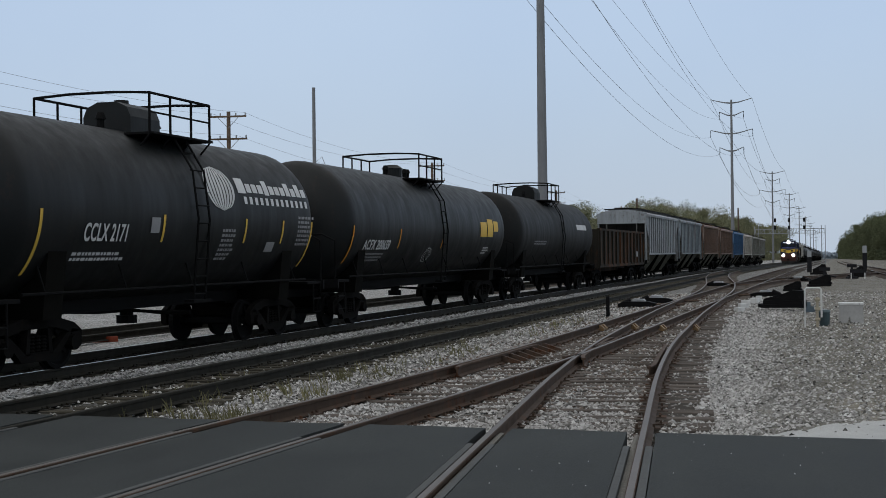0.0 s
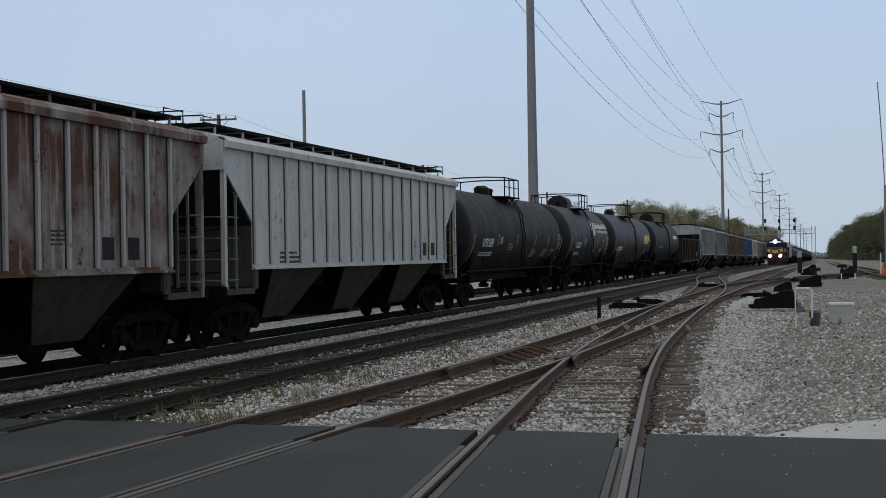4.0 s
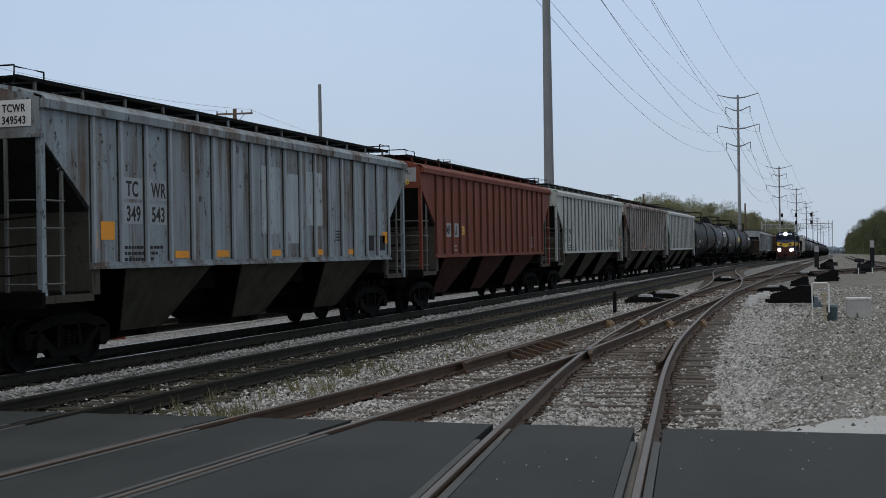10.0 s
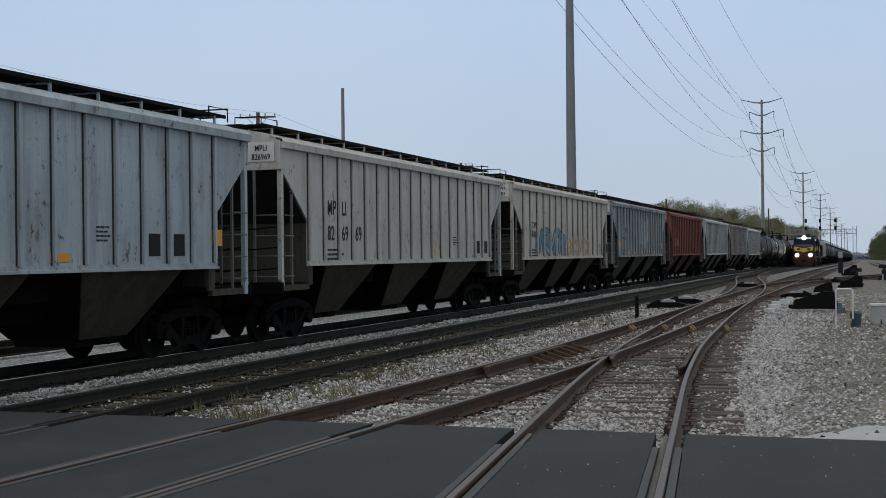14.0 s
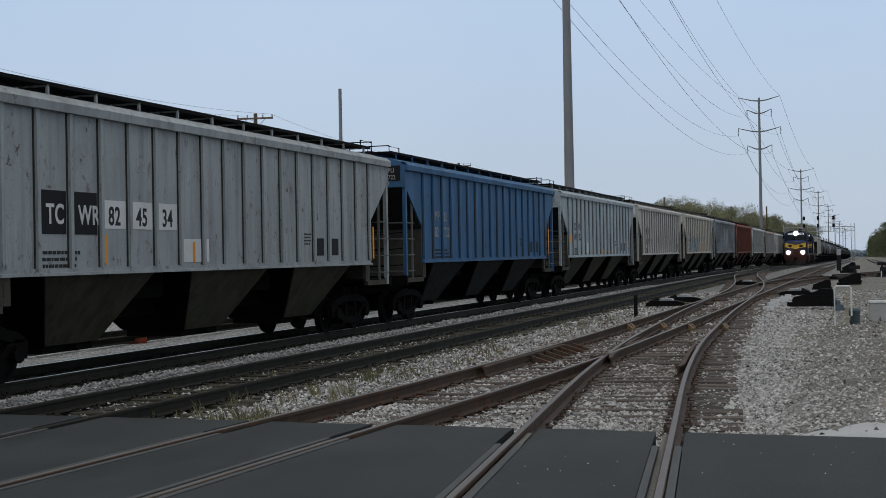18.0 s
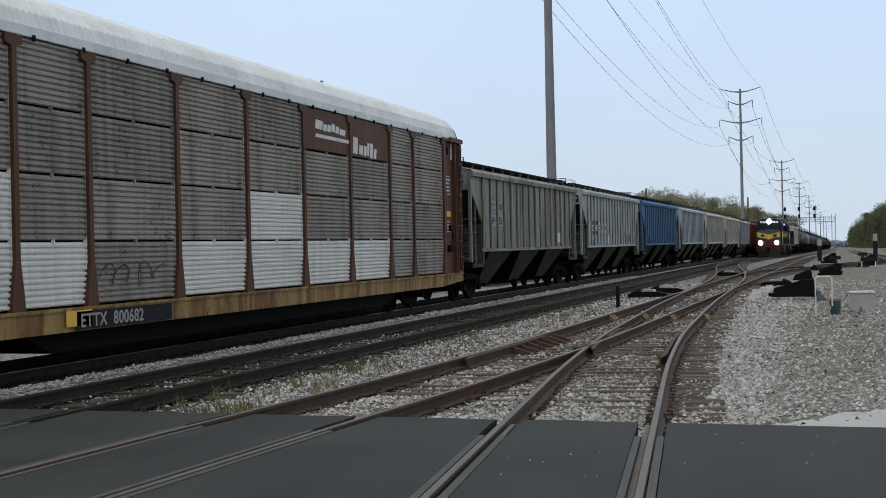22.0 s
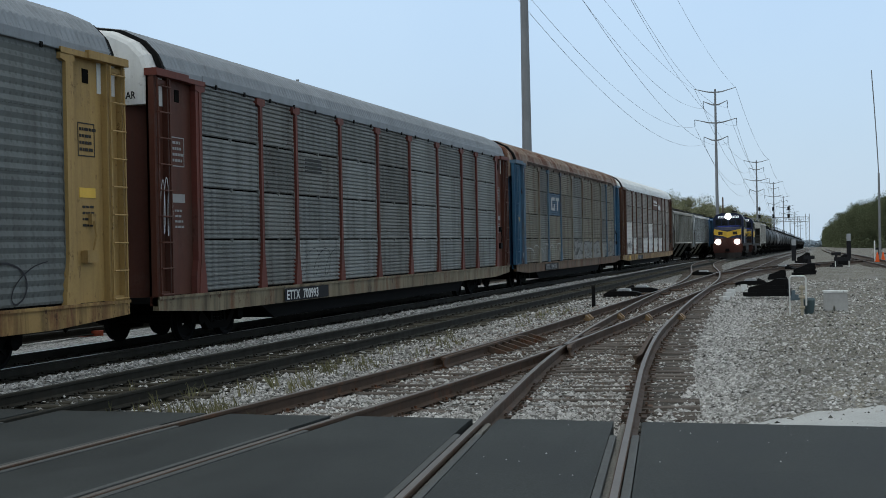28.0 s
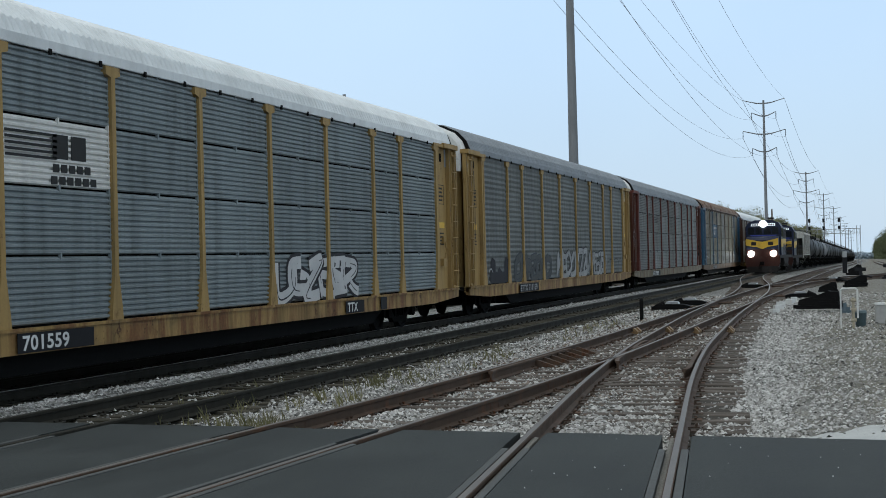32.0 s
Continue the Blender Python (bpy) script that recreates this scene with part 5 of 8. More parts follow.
def gondola(label, mat, length=15.6):
    car = thing("gondola_car", label, "wagon", "open wagons of the passing train")
    hl = length / 2
    for s in (-1, 1):
        bm = B()
        box(bm, s * 1.5 - 0.02, s * 1.5 + 0.02, -hl, hl, 1.1, 2.95)
        box(bm, s * 1.52 - 0.07, s * 1.52 + 0.07, -hl, hl, 2.88, 3.0)
        box(bm, s * 1.52 - 0.06, s * 1.52 + 0.06, -hl, hl, 1.0, 1.16)
        part("side_wall", bm, mat, car)
        for k in range(13):
            bm = B()
            y = -hl + 0.15 + (2 * hl - 0.3) * k / 12
            box(bm, s * 1.56 - 0.05, s * 1.56 + 0.05, y - 0.07, y + 0.07, 1.1, 2.9)
            part("rib", bm, mat, car)
    for e in (-1, 1):
        bm = B()
        box(bm, -1.5, 1.5, e * hl - 0.03, e * hl + 0.03, 1.0, 2.95)
        for x in (-1.0, 0, 1.0):
            box(bm, x - 0.06, x + 0.06, e * hl - 0.08, e * hl + 0.08, 1.0, 2.9)
        part("end_wall", bm, mat, car)
        add_bogie(car, e * (hl - 2.0))
    bm = B()
    box(bm, -1.5, 1.5, -hl, hl, 1.0, 1.1)
    box(bm, -0.3, 0.3, -hl, hl, 0.7, 1.0)
    part("floor", bm, mat, car)
    bm = B()
    rows = [[(x, y, 2.3 + 0.35 * noise.noise((x, y, 4.0))) for x in np.linspace(-1.46, 1.46, 7)] for y in np.linspace(-hl + 0.05, hl - 0.05, 40)]
    sheet(bm, rows)
    part("load", bm, RUNGEAR, car, "dark scrap load")
    add_couplers(car, hl)
    return car


# ---- the passing freight train, front of the train first
P_GREY = paint("hopper_light_grey", (0.278, 0.296, 0.304), 0.15, 0.55)
P_WHITE = paint("hopper_grey_white", (0.4, 0.42, 0.4), 0.36, 0.4, streak=1.8, rustcol=(0.12, 0.055, 0.02))
P_RUSTY = paint("hopper_rust_streaked", (0.348, 0.335, 0.322), 0.9, 0.6, streak=2.6, rustcol=(0.068, 0.029, 0.017))
P_RED = paint("hopper_red", (0.165, 0.046, 0.027), 0.06, 0.4, rough=0.6, dirtcol=(0.03, 0.02, 0.016))
P_BGREY = paint("hopper_blue_grey", (0.241, 0.284, 0.305), 0.62, 0.6, streak=3.0, rustcol=(0.075, 0.045, 0.028))
P_TAN = paint("hopper_tan_white", (0.46, 0.43, 0.37), 0.28, 0.4, rustcol=(0.16, 0.1, 0.055), streak=1.8)
P_CREAM = paint("hopper_cream_grey", (0.45, 0.435, 0.395), 0.2, 0.4, rustcol=(0.12, 0.08, 0.05), streak=1.8)
P_STEELB = paint("hopper_steel_blue", (0.35, 0.4, 0.42), 0.2, 0.5, streak=1.8)
P_BLUE = paint("hopper_blue", (0.04, 0.12, 0.235), 0.1, 0.45)
P_CHALK = paint("hopper_chalky_white", (0.435, 0.448, 0.435), 0.14, 0.35)
P_SILVER = paint("hopper_silver", (0.313, 0.335, 0.335), 0.18, 0.5)
P_TGREY = paint("hopper_dirty_grey", (0.235, 0.238, 0.205), 0.55, 0.85, rustcol=(0.075, 0.052, 0.034), streak=2.2)
P_BROWN = paint("hopper_brown", (0.16, 0.1, 0.07), 0.3, 0.4)
P_RIB = paint("clean_grey_rib", (0.297, 0.329, 0.351), 0.08, 0.35)
P_RIBW = paint("dull_white_rib", (0.36, 0.35, 0.335), 0.3, 0.45, rustcol=(0.1, 0.05, 0.03))
P_PATCH = paint("fresh_grey_patch", (0.31, 0.34, 0.36), 0.0, 0.3)
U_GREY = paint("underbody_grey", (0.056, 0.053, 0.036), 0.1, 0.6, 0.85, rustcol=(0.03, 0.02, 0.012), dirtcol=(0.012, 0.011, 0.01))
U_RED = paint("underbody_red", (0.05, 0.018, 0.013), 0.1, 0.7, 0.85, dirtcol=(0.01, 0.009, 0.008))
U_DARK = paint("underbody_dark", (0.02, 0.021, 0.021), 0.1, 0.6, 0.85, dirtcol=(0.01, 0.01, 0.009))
TANK_B = paint("tank_black", (0.0085, 0.0098, 0.0098), 0.03, 0.2, rough=0.5, dirtcol=(0.02, 0.019, 0.017), var=0.25, spec=0.22)
TANK_D = paint("tank_dull_black", (0.0095, 0.0102, 0.0098), 0.05, 0.3, rough=0.58, dirtcol=(0.022, 0.02, 0.017), var=0.3, spec=0.16)
TANK_G = paint("tank_grey", (0.2, 0.2, 0.2), 0.1, 0.4)
GOND = paint("gondola_brown", (0.022, 0.019, 0.014), 0.5, 0.3, rough=0.8)
TEAL = plain("sprayed_teal", (0.12, 0.24, 0.3), 0.7, 0, 20, 0.2)
SPRAYW = plain("sprayed_white", (0.5, 0.5, 0.5), 0.7, 0, 20, 0.15)
SPRAYK = plain("sprayed_black", (0.035, 0.035, 0.04), 0.7, 0, 20, 0.2)
SPRAYO = plain("sprayed_ochre", (0.4, 0.24, 0.12), 0.7, 0, 20, 0.2)
SPRAYL = plain("sprayed_silver_white", (0.33, 0.34, 0.34), 0.6, 0, 2.5, 0.35)
SPRAYB = plain("sprayed_blue_black", (0.05, 0.06, 0.075), 0.7, 0, 4, 0.4)
SPRAYG = plain("sprayed_worn_black", (0.06, 0.06, 0.057), 0.7, 0, 4, 0.4)
SPRAYD = plain("sprayed_dull_grey", (0.225, 0.225, 0.215), 0.7, 0, 3, 0.5)
SPRAYS = plain("sprayed_silver", (0.3, 0.31, 0.32), 0.6, 0, 20, 0.2)

# metres that the train has moved at each time
MOVED = [(0, 0.0), (2, 21.24), (4, 42.66), (6, 64.19), (8, 85.79), (10, 107.46), (12, 129.19), (14, 150.96), (16, 172.78), (18, 194.62), (20, 216.46), (22, 238.3),
         (24, 260.14), (26, 281.98), (28, 303.83), (30, 325.69), (32, 347.55)]
TRAIN = []


def couple(car, rear, front):
    """Puts a wagon between two coupling points, given for the start."""
    TRAIN.append((car, (rear + front) / 2))
    return car


SX = HW - 0.056      # face of a hopper's side


def mark(car, first, words, z1, figures, z2, size, mat, patch=None):
    """Lettering in groups, one to a bay, from the bay numbered first."""
    for row, z in ((words, z1), (figures, z2)):
        for k, word in enumerate(row.split()):
            if patch:
                bm = B()
                box(bm, SX - 0.004, SX + 0.001, bay(first + k) - 0.1, bay(first + k) + 0.52, z - 0.05, z + size + 0.05)
                part("lettering_patch", bm, patch, car, "fresh paint patch behind the lettering")
            lettering(car, word, SX + 0.002, bay(first + k), z, size, mat)


ENDX = 1.12


def end_mark(car, hl, t1, t2, mat, z=3.97, patch=None, x=ENDX):
    if patch:
        bm = B()
        box(bm, x - 0.3, x + 0.3, -hl - 0.045, -hl - 0.035, z - 0.22, z + 0.18)
        part("number_panel", bm, patch, car)
    lettering(car, t1, x, -hl - 0.05, z, 0.12, mat, face=0, align='CENTER')
    lettering(car, t2, x, -hl - 0.05, z - 0.18, 0.12, mat, face=0, align='CENTER')


def hop_extras(car, seed, plates_at=13.2, orange=(), pitch=17.95, dark=True):
    off = -pitch / 2
    n = round((plates_at + off + HL - RIB0) / 0.818)
    plates(car, SX, [(bay(n), bay(n) + 0.36, 1.82, 2.2), (bay(n + 1), bay(n + 1) + 0.36, 1.82, 2.2)], BLACKPLATE if dark else LETTER_G)
    for y, z0, z1 in orange:
        plates(car, SX, [(y + off, y + off + 0.09, max(z0, 1.73), z1)], ORANGE, "reflector_strip", "orange reflective strip")
    bars(car, SX, 2.9 + off, 1.95, 3, LETTER_B if dark else LETTER_G, 1.3, 0.05, 0.1, seed=seed)
    bars(car, SX, 12.2 + off, 2.3, 4, LETTER_B if dark else LETTER_G, 0.4, 0.03, 0.07, seed=seed + 3)


PITCH = 17.95
# far wagons ahead of the gondola
y = 80.3
for lab, m in (("grey covered hopper wagon with dirty sides", P_GREY), ("pale blue-grey covered hopper wagon", P_BGREY), ("brown weathered covered hopper wagon", P_BROWN),
               ("rust-brown covered hopper wagon", P_BROWN), ("blue covered hopper wagon", P_BLUE), ("tan covered hopper wagon", P_TAN), ("dull tan covered hopper wagon", P_TGREY),
               ("dirty grey covered hopper wagon", P_TGREY)):
    couple(hopper(lab, m, U_GREY, ribs=15), y, y + PITCH)
    y += PITCH
car = couple(gondola("dark rusty open gondola wagon with scrap", GOND), 63.5, 80.3)
plates(car, 1.625, [(4.2, 4.8, 1.5, 1.8)], LETTER_G, "white_patch")

car = couple(tank_car("black tank wagon with a white name patch", 15.8, TANK_D, [], None, True), 46.2, 63.5)
tank_patch(car, 3.4, 5.7, 8, 17, LETTER_W, "name_patch", "white painted name patch")
tank_print(car, -5.2, -12, 2, LETTER_G, 2.6, 4)

car = couple(tank_car("black tank wagon with an orange emblem", 16.2, TANK_B, [(-7.5, -40, -3), (-3.9, -24, -4), (0.1, -24, -4)], ORANGE, False), 28.1, 46.2)
tank_text(car, "ACFX 200659", -6.6, -20, 0.27, LETTER_W, squeeze=0.85)
tank_print(car, -6.7, -29, 3, LETTER_G, 2.2, 5)
# the emblem: a block of three orange shapes
for y0, y1, a0, a1 in ((4.3, 5.1, -9, 9), (5.2, 5.9, -9, 13), (6.0, 6.6, -2, 11)):
    tank_patch(car, y0, y1, a0, a1, YELLOWL, "emblem_shape", "orange emblem block")
tank_print(car, 5.0, -22, 3, LETTER_W, 0.7, 6)
bm = B()
for k in range(16):
    t = k / 15 * 2 * math.pi
    t2 = (k + 0.8) / 15 * 2 * math.pi
    for ry, ra in ((0.35, 9), (0.2, 6)):
        p = [(math.cos(q) * ry * w - 1.0, math.sin(q) * ra * w - 32) for q, w in ((t, 1), (t2, 1), (t2, 0.88), (t, 0.88))]
        bm.faces.new([bm.verts.new(((TR + 0.012) * math.cos(radians(a)), yy, TZ + (TR + 0.012) * math.sin(radians(a)))) for yy, a in p])
part("ring_emblem", bm, LETTER_W, car, "white ring emblem")

car = couple(tank_car("black tank wagon with a white globe emblem", 11.8, TANK_B,
                      [(-5.0, -42, -2), (-1.3, -20, -2), (2.0, -20, -2), (3.8, -20, -2), (5.35, -42, -2)], YELLOWL, True), 15.1, 28.1)
tank_text(car, "CCLX 2171", -3.8, -14, 0.3, LETTER_W)
tank_print(car, -3.95, -27, 2, LETTER_W, 1.7, 8)
tank_print(car, 1.0, -10, 7, LETTER_G, 0.6, 9)
tank_print(car, 4.6, 2, 7, LETTER_G, 0.8, 10)
tank_patch(car, -1.75, -1.45, -14, -4, LETTER_G, "data_plate")
tank_patch(car, 3.1, 3.5, -27, -19, LETTER_G, "data_plate")
# globe of curved white stripes, and bars where the maker's name stands
for k in range(9):
    bm = B()
    f0, f1 = -1 + 2 * k / 9, -1 + 2 * (k + 0.7) / 9
    rows = []
    for i in range(13):
        v = -1 + 2 * i / 12
        w = math.sqrt(max(0, 1 - v * v))
        rows.append([(1.0 + 0.62 * f * w, 20 + 17 * v) for f in (f0, f1)])
    sheet(bm, [[((TR + 0.012) * math.cos(radians(a)), yy, TZ + (TR + 0.012) * math.sin(radians(a))) for yy, a in r] for r in rows])
    bmesh.ops.reverse_faces(bm, faces=bm.faces[:])
    part("emblem_stripe", bm, LETTER_W, car, "white stripe of a globe emblem")
rnd = random.Random(3)
yy = 1.75
for k in range(12):
    w = 0.22 if k else 0.36
    tank_patch(car, yy, yy + w, 18 if k not in (0, 4) else 17, 25 if k not in (0, 4, 8, 10) else 29, LETTER_W, "name_shape")
    yy += w + 0.06
yy = 1.95
for k in range(13):
    tank_patch(car, yy, yy + 0.13, 9, 14.5, LETTER_W, "name_shape")
    yy += 0.255

car = couple(tank_car("long black tank wagon with orange strips", 16.2, TANK_D,
                      [(-6.95, -40, -3), (-3.6, -18, -1), (-0.6, -18, -1), (2.6, -17, -1), (5.1, -17, -1), (7.9, -42, -1)], ORANGE, False), -2.75, 15.1)
tank_text(car, "GATX 53559", -5.8, -13, 0.3, LETTER_W)
tank_print(car, -5.9, -26, 2, LETTER_W, 2.2, 12)
tank_print(car, -1.9, -14, 3, LETTER_G, 0.7, 13)
tank_print(car, 7.0, 2, 7, LETTER_G, 0.8, 14)
for yy in (2.2, 4.4, 6.0):
    tank_print(car, yy, -22, 4, LETTER_G, 0.8, int(yy * 10))
tank_patch(car, -3.3, -2.95, -15, -5, LETTER_G, "data_plate")

car = couple(hopper("pale grey covered hopper wagon, chalky paint", P_CHALK, U_GREY), -19.8, -2.75)
hop_extras(car, 1, 13.0, [(13.55, 1.65, 2.2), (16.4, 1.6, 2.6), (4.0, 1.6, 2.1)], 17.05)

car = couple(hopper("rust-streaked white covered hopper wagon", P_RUSTY, U_GREY, rib_m=P_RIBW), -37.7, -19.8)
mark(car, 0, "TC WR", 2.3, "40 18 3", 1.84, 0.28, LETTER_B)
end_mark(car, HL, "TCWR", "40183", LETTER_B, patch=LETTER_W)
hop_extras(car, 2, 13.2, [(2.05, 1.75, 2.5), (4.0, 1.7, 2.1), (7.4, 1.7, 2.1)])

car = couple(hopper("white covered hopper wagon with rust spots", P_WHITE, U_GREY), -55.5, -37.7)
mark(car, 0, "TC WR", 2.42, "41 03 0", 2.08, 0.25, LETTER_B)
end_mark(car, HL, "TCWR", "41030", LETTER_B)
hop_extras(car, 3, 12.5, [(2.05, 1.7, 2.4), (4.6, 1.7, 2.2), (16.3, 1.7, 2.4), (8.8, 1.65, 2.1)], 17.8)

car = couple(hopper("brick-red covered hopper wagon, fresh paint", P_RED, U_RED), -73.8, -55.5)
plates(car, SX, [(bay(k) - 0.08, bay(k) + 0.5, 2.2, 2.62) for k in (1, 2)], LETTER_G, "lettering_patch")
lettering(car, "MP", SX + 0.006, bay(1), 2.28, 0.27, LETTER_B)
lettering(car, "LI", SX + 0.006, bay(2) + 0.04, 2.28, 0.27, LETTER_B)
lettering(car, "50", SX, bay(3), 2.27, 0.29, YELLOWL)
end_mark(car, HL, "MPLI", "", LETTER_B, 3.98, LETTER_G)
lettering(car, "50", ENDX, -HL - 0.05, 3.68, 0.16, YELLOWL, face=0, align='CENTER')
plates(car, SX, [(14.2 - 9.15, 14.75 - 9.15, 1.85, 2.25)], LETTER_G)
plates(car, SX + 0.005, [(14.26 - 9.15, 14.46 - 9.15, 1.95, 2.2), (14.5 - 9.15, 14.7 - 9.15, 1.95, 2.2)], P_RED)
bars(car, SX, 3.9 - 9.15, 1.95, 2, LETTER_G, 0.4, 0.06, 0.12, seed=5)

car = couple(hopper("blue-grey covered hopper wagon with patched paint", P_BGREY, U_GREY, rib_m=P_RIB), -91.6, -73.8)
mark(car, 1, "TC WR", 2.79, "349 543", 2.37, 0.26, LETTER_B, P_PATCH)
end_mark(car, HL, "TCWR", "349543", LETTER_B, patch=LETTER_W)
hop_extras(car, 6, 14.0, [(2.0, 1.9, 2.2)], 17.8)
plates(car, SX, [(2.2 - 8.9, 2.6 - 8.9, 2.05, 2.35), (15.4 - 8.9, 15.8 - 8.9, 2.0, 2.3)] + [(k - 8.9, k + 0.5 - 8.9, 1.73, 1.86) for k in (4.6, 6.2, 8.6, 10.9, 13.0)], ORANGE, "reflector_patch", "orange reflective patch")
plates(car, SX - 0.002, [(8.2 - 8.9, 9.1 - 8.9, 2.2, 3.6), (9.3 - 8.9, 10.3 - 8.9, 2.0, 3.5), (10.5 - 8.9, 11.4 - 8.9, 2.4, 3.6)], P_STEELB, "paint_patch", "fresh blue-grey paint patch")

car = couple(hopper("tan-white covered hopper wagon with teal graffiti", P_TAN, U_GREY, ribs=15), -109.7, -91.6)
mark(car, 1, "TCWR", 2.72, "40103", 2.38, 0.22, LETTER_B)
end_mark(car, HL, "TCWR", "40103", LETTER_B, patch=LETTER_W)
graffiti(car, SX, 4.1 - 9.05, 8.6 - 9.05, 1.72, 2.75, [TEAL, SPRAYB, SPRAYW], 11, 5, 0.04)
graffiti(car, SX, 9.1 - 9.05, 12.9 - 9.05, 1.72, 2.4, [SPRAYO, P_TAN], 12, 7, 0.12)
graffiti(car, SX, 15.3 - 9.05, 15.8 - 9.05, 1.75, 2.2, [SPRAYK], 13, 3, 0.012)
hop_extras(car, 7, 13.6, [(8.0, 1.65, 2.2), (11.0, 1.65, 2.1), (13.3, 1.65, 2.1), (16.2, 1.6, 2.6)], 18.1)

car = couple(hopper("cream-white covered hopper wagon with black lettering", P_CREAM, U_GREY), -127.8, -109.7)
mark(car, 1, "MP LI", 2.72, "82 69 69", 2.15, 0.33, LETTER_B)
end_mark(car, HL, "MPLI", "826969", LETTER_B, patch=LETTER_W)
hop_extras(car, 8, 14.1, [(2.05, 1.6, 2.6), (4.5, 1.7, 2.2), (7.1, 1.7, 2.2), (10.6, 1.75, 2.15)], 18.1)

car = couple(hopper("grey-blue covered hopper wagon with yellow patches", P_STEELB, U_GREY), -145.9, -127.8)
mark(car, 1, "TC WR", 2.73, "349 752", 2.3, 0.27, LETTER_B, P_PATCH)
end_mark(car, HL, "TCWR", "349752", LETTER_B)
hop_extras(car, 9, 13.3, [], 18.1)
plates(car, SX, [(2.35 - 9.05, 2.75 - 9.05, 2.2, 2.5), (15.9 - 9.05, 16.3 - 9.05, 2.0, 2.3)] + [(k - 9.05, k + 0.5 - 9.05, 1.74, 1.87) for k in (4.6, 7.0, 9.0, 11.0)], ORANGE, "reflector_patch", "yellow-orange reflective patch")
plates(car, SX, [(5.4 - 9.05, 6.0 - 9.05, 1.75, 2.2)], LETTER_W, "white_patch")
graffiti(car, 1.09, 4.2 - 9.05, 5.6 - 9.05, 1.02, 1.4, [SPRAYK], 21, 4, 0.015, 0.69)

car = couple(hopper("blue covered hopper wagon with a grey end", P_BLUE, U_DARK), -163.7, -145.9)
mark(car, 1, "MP LI", 2.75, "82 722", 2.3, 0.28, LETTER_G)
end_mark(car, HL, "MPLI", "82722", LETTER_G, patch=BLACKPLATE)
hop_extras(car, 10, 13.4, [(11.9, 1.6, 2.3), (16.4, 1.6, 2.7)], 17.8, dark=True)

car = couple(hopper("silver-grey covered hopper wagon with boxed lettering", P_SILVER, U_GREY), -181.7, -163.7)
for k, (t, back, ink) in enumerate((("TC", BLACKPLATE, LETTER_W), ("WR", BLACKPLATE, LETTER_W), ("82", LETTER_W, LETTER_B), ("45", LETTER_W, LETTER_B), ("34", LETTER_W, LETTER_B))):
    plates(car, SX, [(bay(1 + k) - 0.1, bay(1 + k) + 0.52, 2.2 if k < 2 else 2.3, 2.85 if k < 2 else 2.75)], back, "lettering_patch")
    lettering(car, t, SX + 0.007, bay(1 + k) + 0.02, 2.36, 0.3, ink)
end_mark(car, HL, "824534", "", LETTER_W, 3.8, BLACKPLATE)
hop_extras(car, 11, 13.1, [(2.0, 1.6, 2.6), (4.6, 1.65, 2.2), (7.4, 1.65, 2.1), (16.2, 1.6, 2.5)], 18)
plates(car, SX - 0.001, [(7.0 - 9, 8.0 - 9, 1.74, 2.15)], LETTER_W, "white_patch")

car = couple(hopper("dirty grey covered hopper wagon with sprayed tags", P_TGREY, U_GREY, ribs=16), -199.7, -181.7)
mark(car, 1, "TC WR", 2.95, "349 826", 2.5, 0.27, LETTER_B, P_PATCH)
end_mark(car, HL, "TCWR", "349826", LETTER_B, patch=LETTER_G)
plates(car, SX, [(13.5 - 9, 14.0 - 9, 1.85, 2.25)], LETTER_W)
graffiti(car, SX, 10.2 - 9, 11.8 - 9, 1.75, 2.15, [SPRAYK], 31, 5, 0.022)
graffiti(car, SX, 14.6 - 9, 16.2 - 9, 1.75, 2.35, [SPRAYK], 32, 4, 0.02)
graffiti(car, SX, 8.0 - 9, 9.2 - 9, 1.75, 2.1, [SPRAYS], 33, 4, 0.02)
graffiti(car, 1.065, 13.0 - 9, 14.4 - 9, 0.98, 1.4, [SPRAYK], 34, 4, 0.03, 0.69)
graffiti(car, 1.065, 8.6 - 9, 10.0 - 9, 0.98, 1.4, [SPRAYK], 35, 4, 0.03, 0.69)

# car carriers
PAN_A = paint("screen_galvanised", (0.292, 0.305, 0.297), 0.08, 0.65, rough=0.6, metal=0.1, each=0.3)
PAN_B = paint("screen_galvanised_dull", (0.243, 0.248, 0.235), 0.16, 0.7, rough=0.62, metal=0.1, each=0.35)
PAN_T = paint("screen_tarnished", (0.28, 0.26, 0.213), 0.42, 0.6, rough=0.65, metal=0.05, rustcol=(0.12, 0.075, 0.042), each=0.3)
PAN_W = paint("screen_new_white", (0.68, 0.67, 0.64), 0.0, 0.25, rough=0.5)
PAN_N = paint("screen_clean_grey", (0.26, 0.295, 0.305), 0.0, 0.45, rough=0.55, metal=0.15, each=0.2)
PAN_S = paint("screen_brown_grey", (0.353, 0.323, 0.29), 0.2, 0.65, rough=0.62, metal=0.05, rustcol=(0.12, 0.08, 0.05), each=0.22)
PAN_P = paint("screen_perforated", (0.143, 0.153, 0.148), 0.0, 0.5, rough=0.6, metal=0.1, each=0.12, holes=0.15)
F_BROWN = paint("rack_red_brown", (0.092, 0.043, 0.026), 0.15, 0.45)
F_BLUE = paint("rack_blue", (0.085, 0.145, 0.204), 0.5, 0.75, dirtcol=(0.1, 0.09, 0.07))
F_BLUEEND = paint("rack_end_blue", (0.038, 0.105, 0.178), 0.08, 0.25)
F_TAN = paint("rack_yellow_tan", (0.34, 0.225, 0.085), 0.14, 0.4)
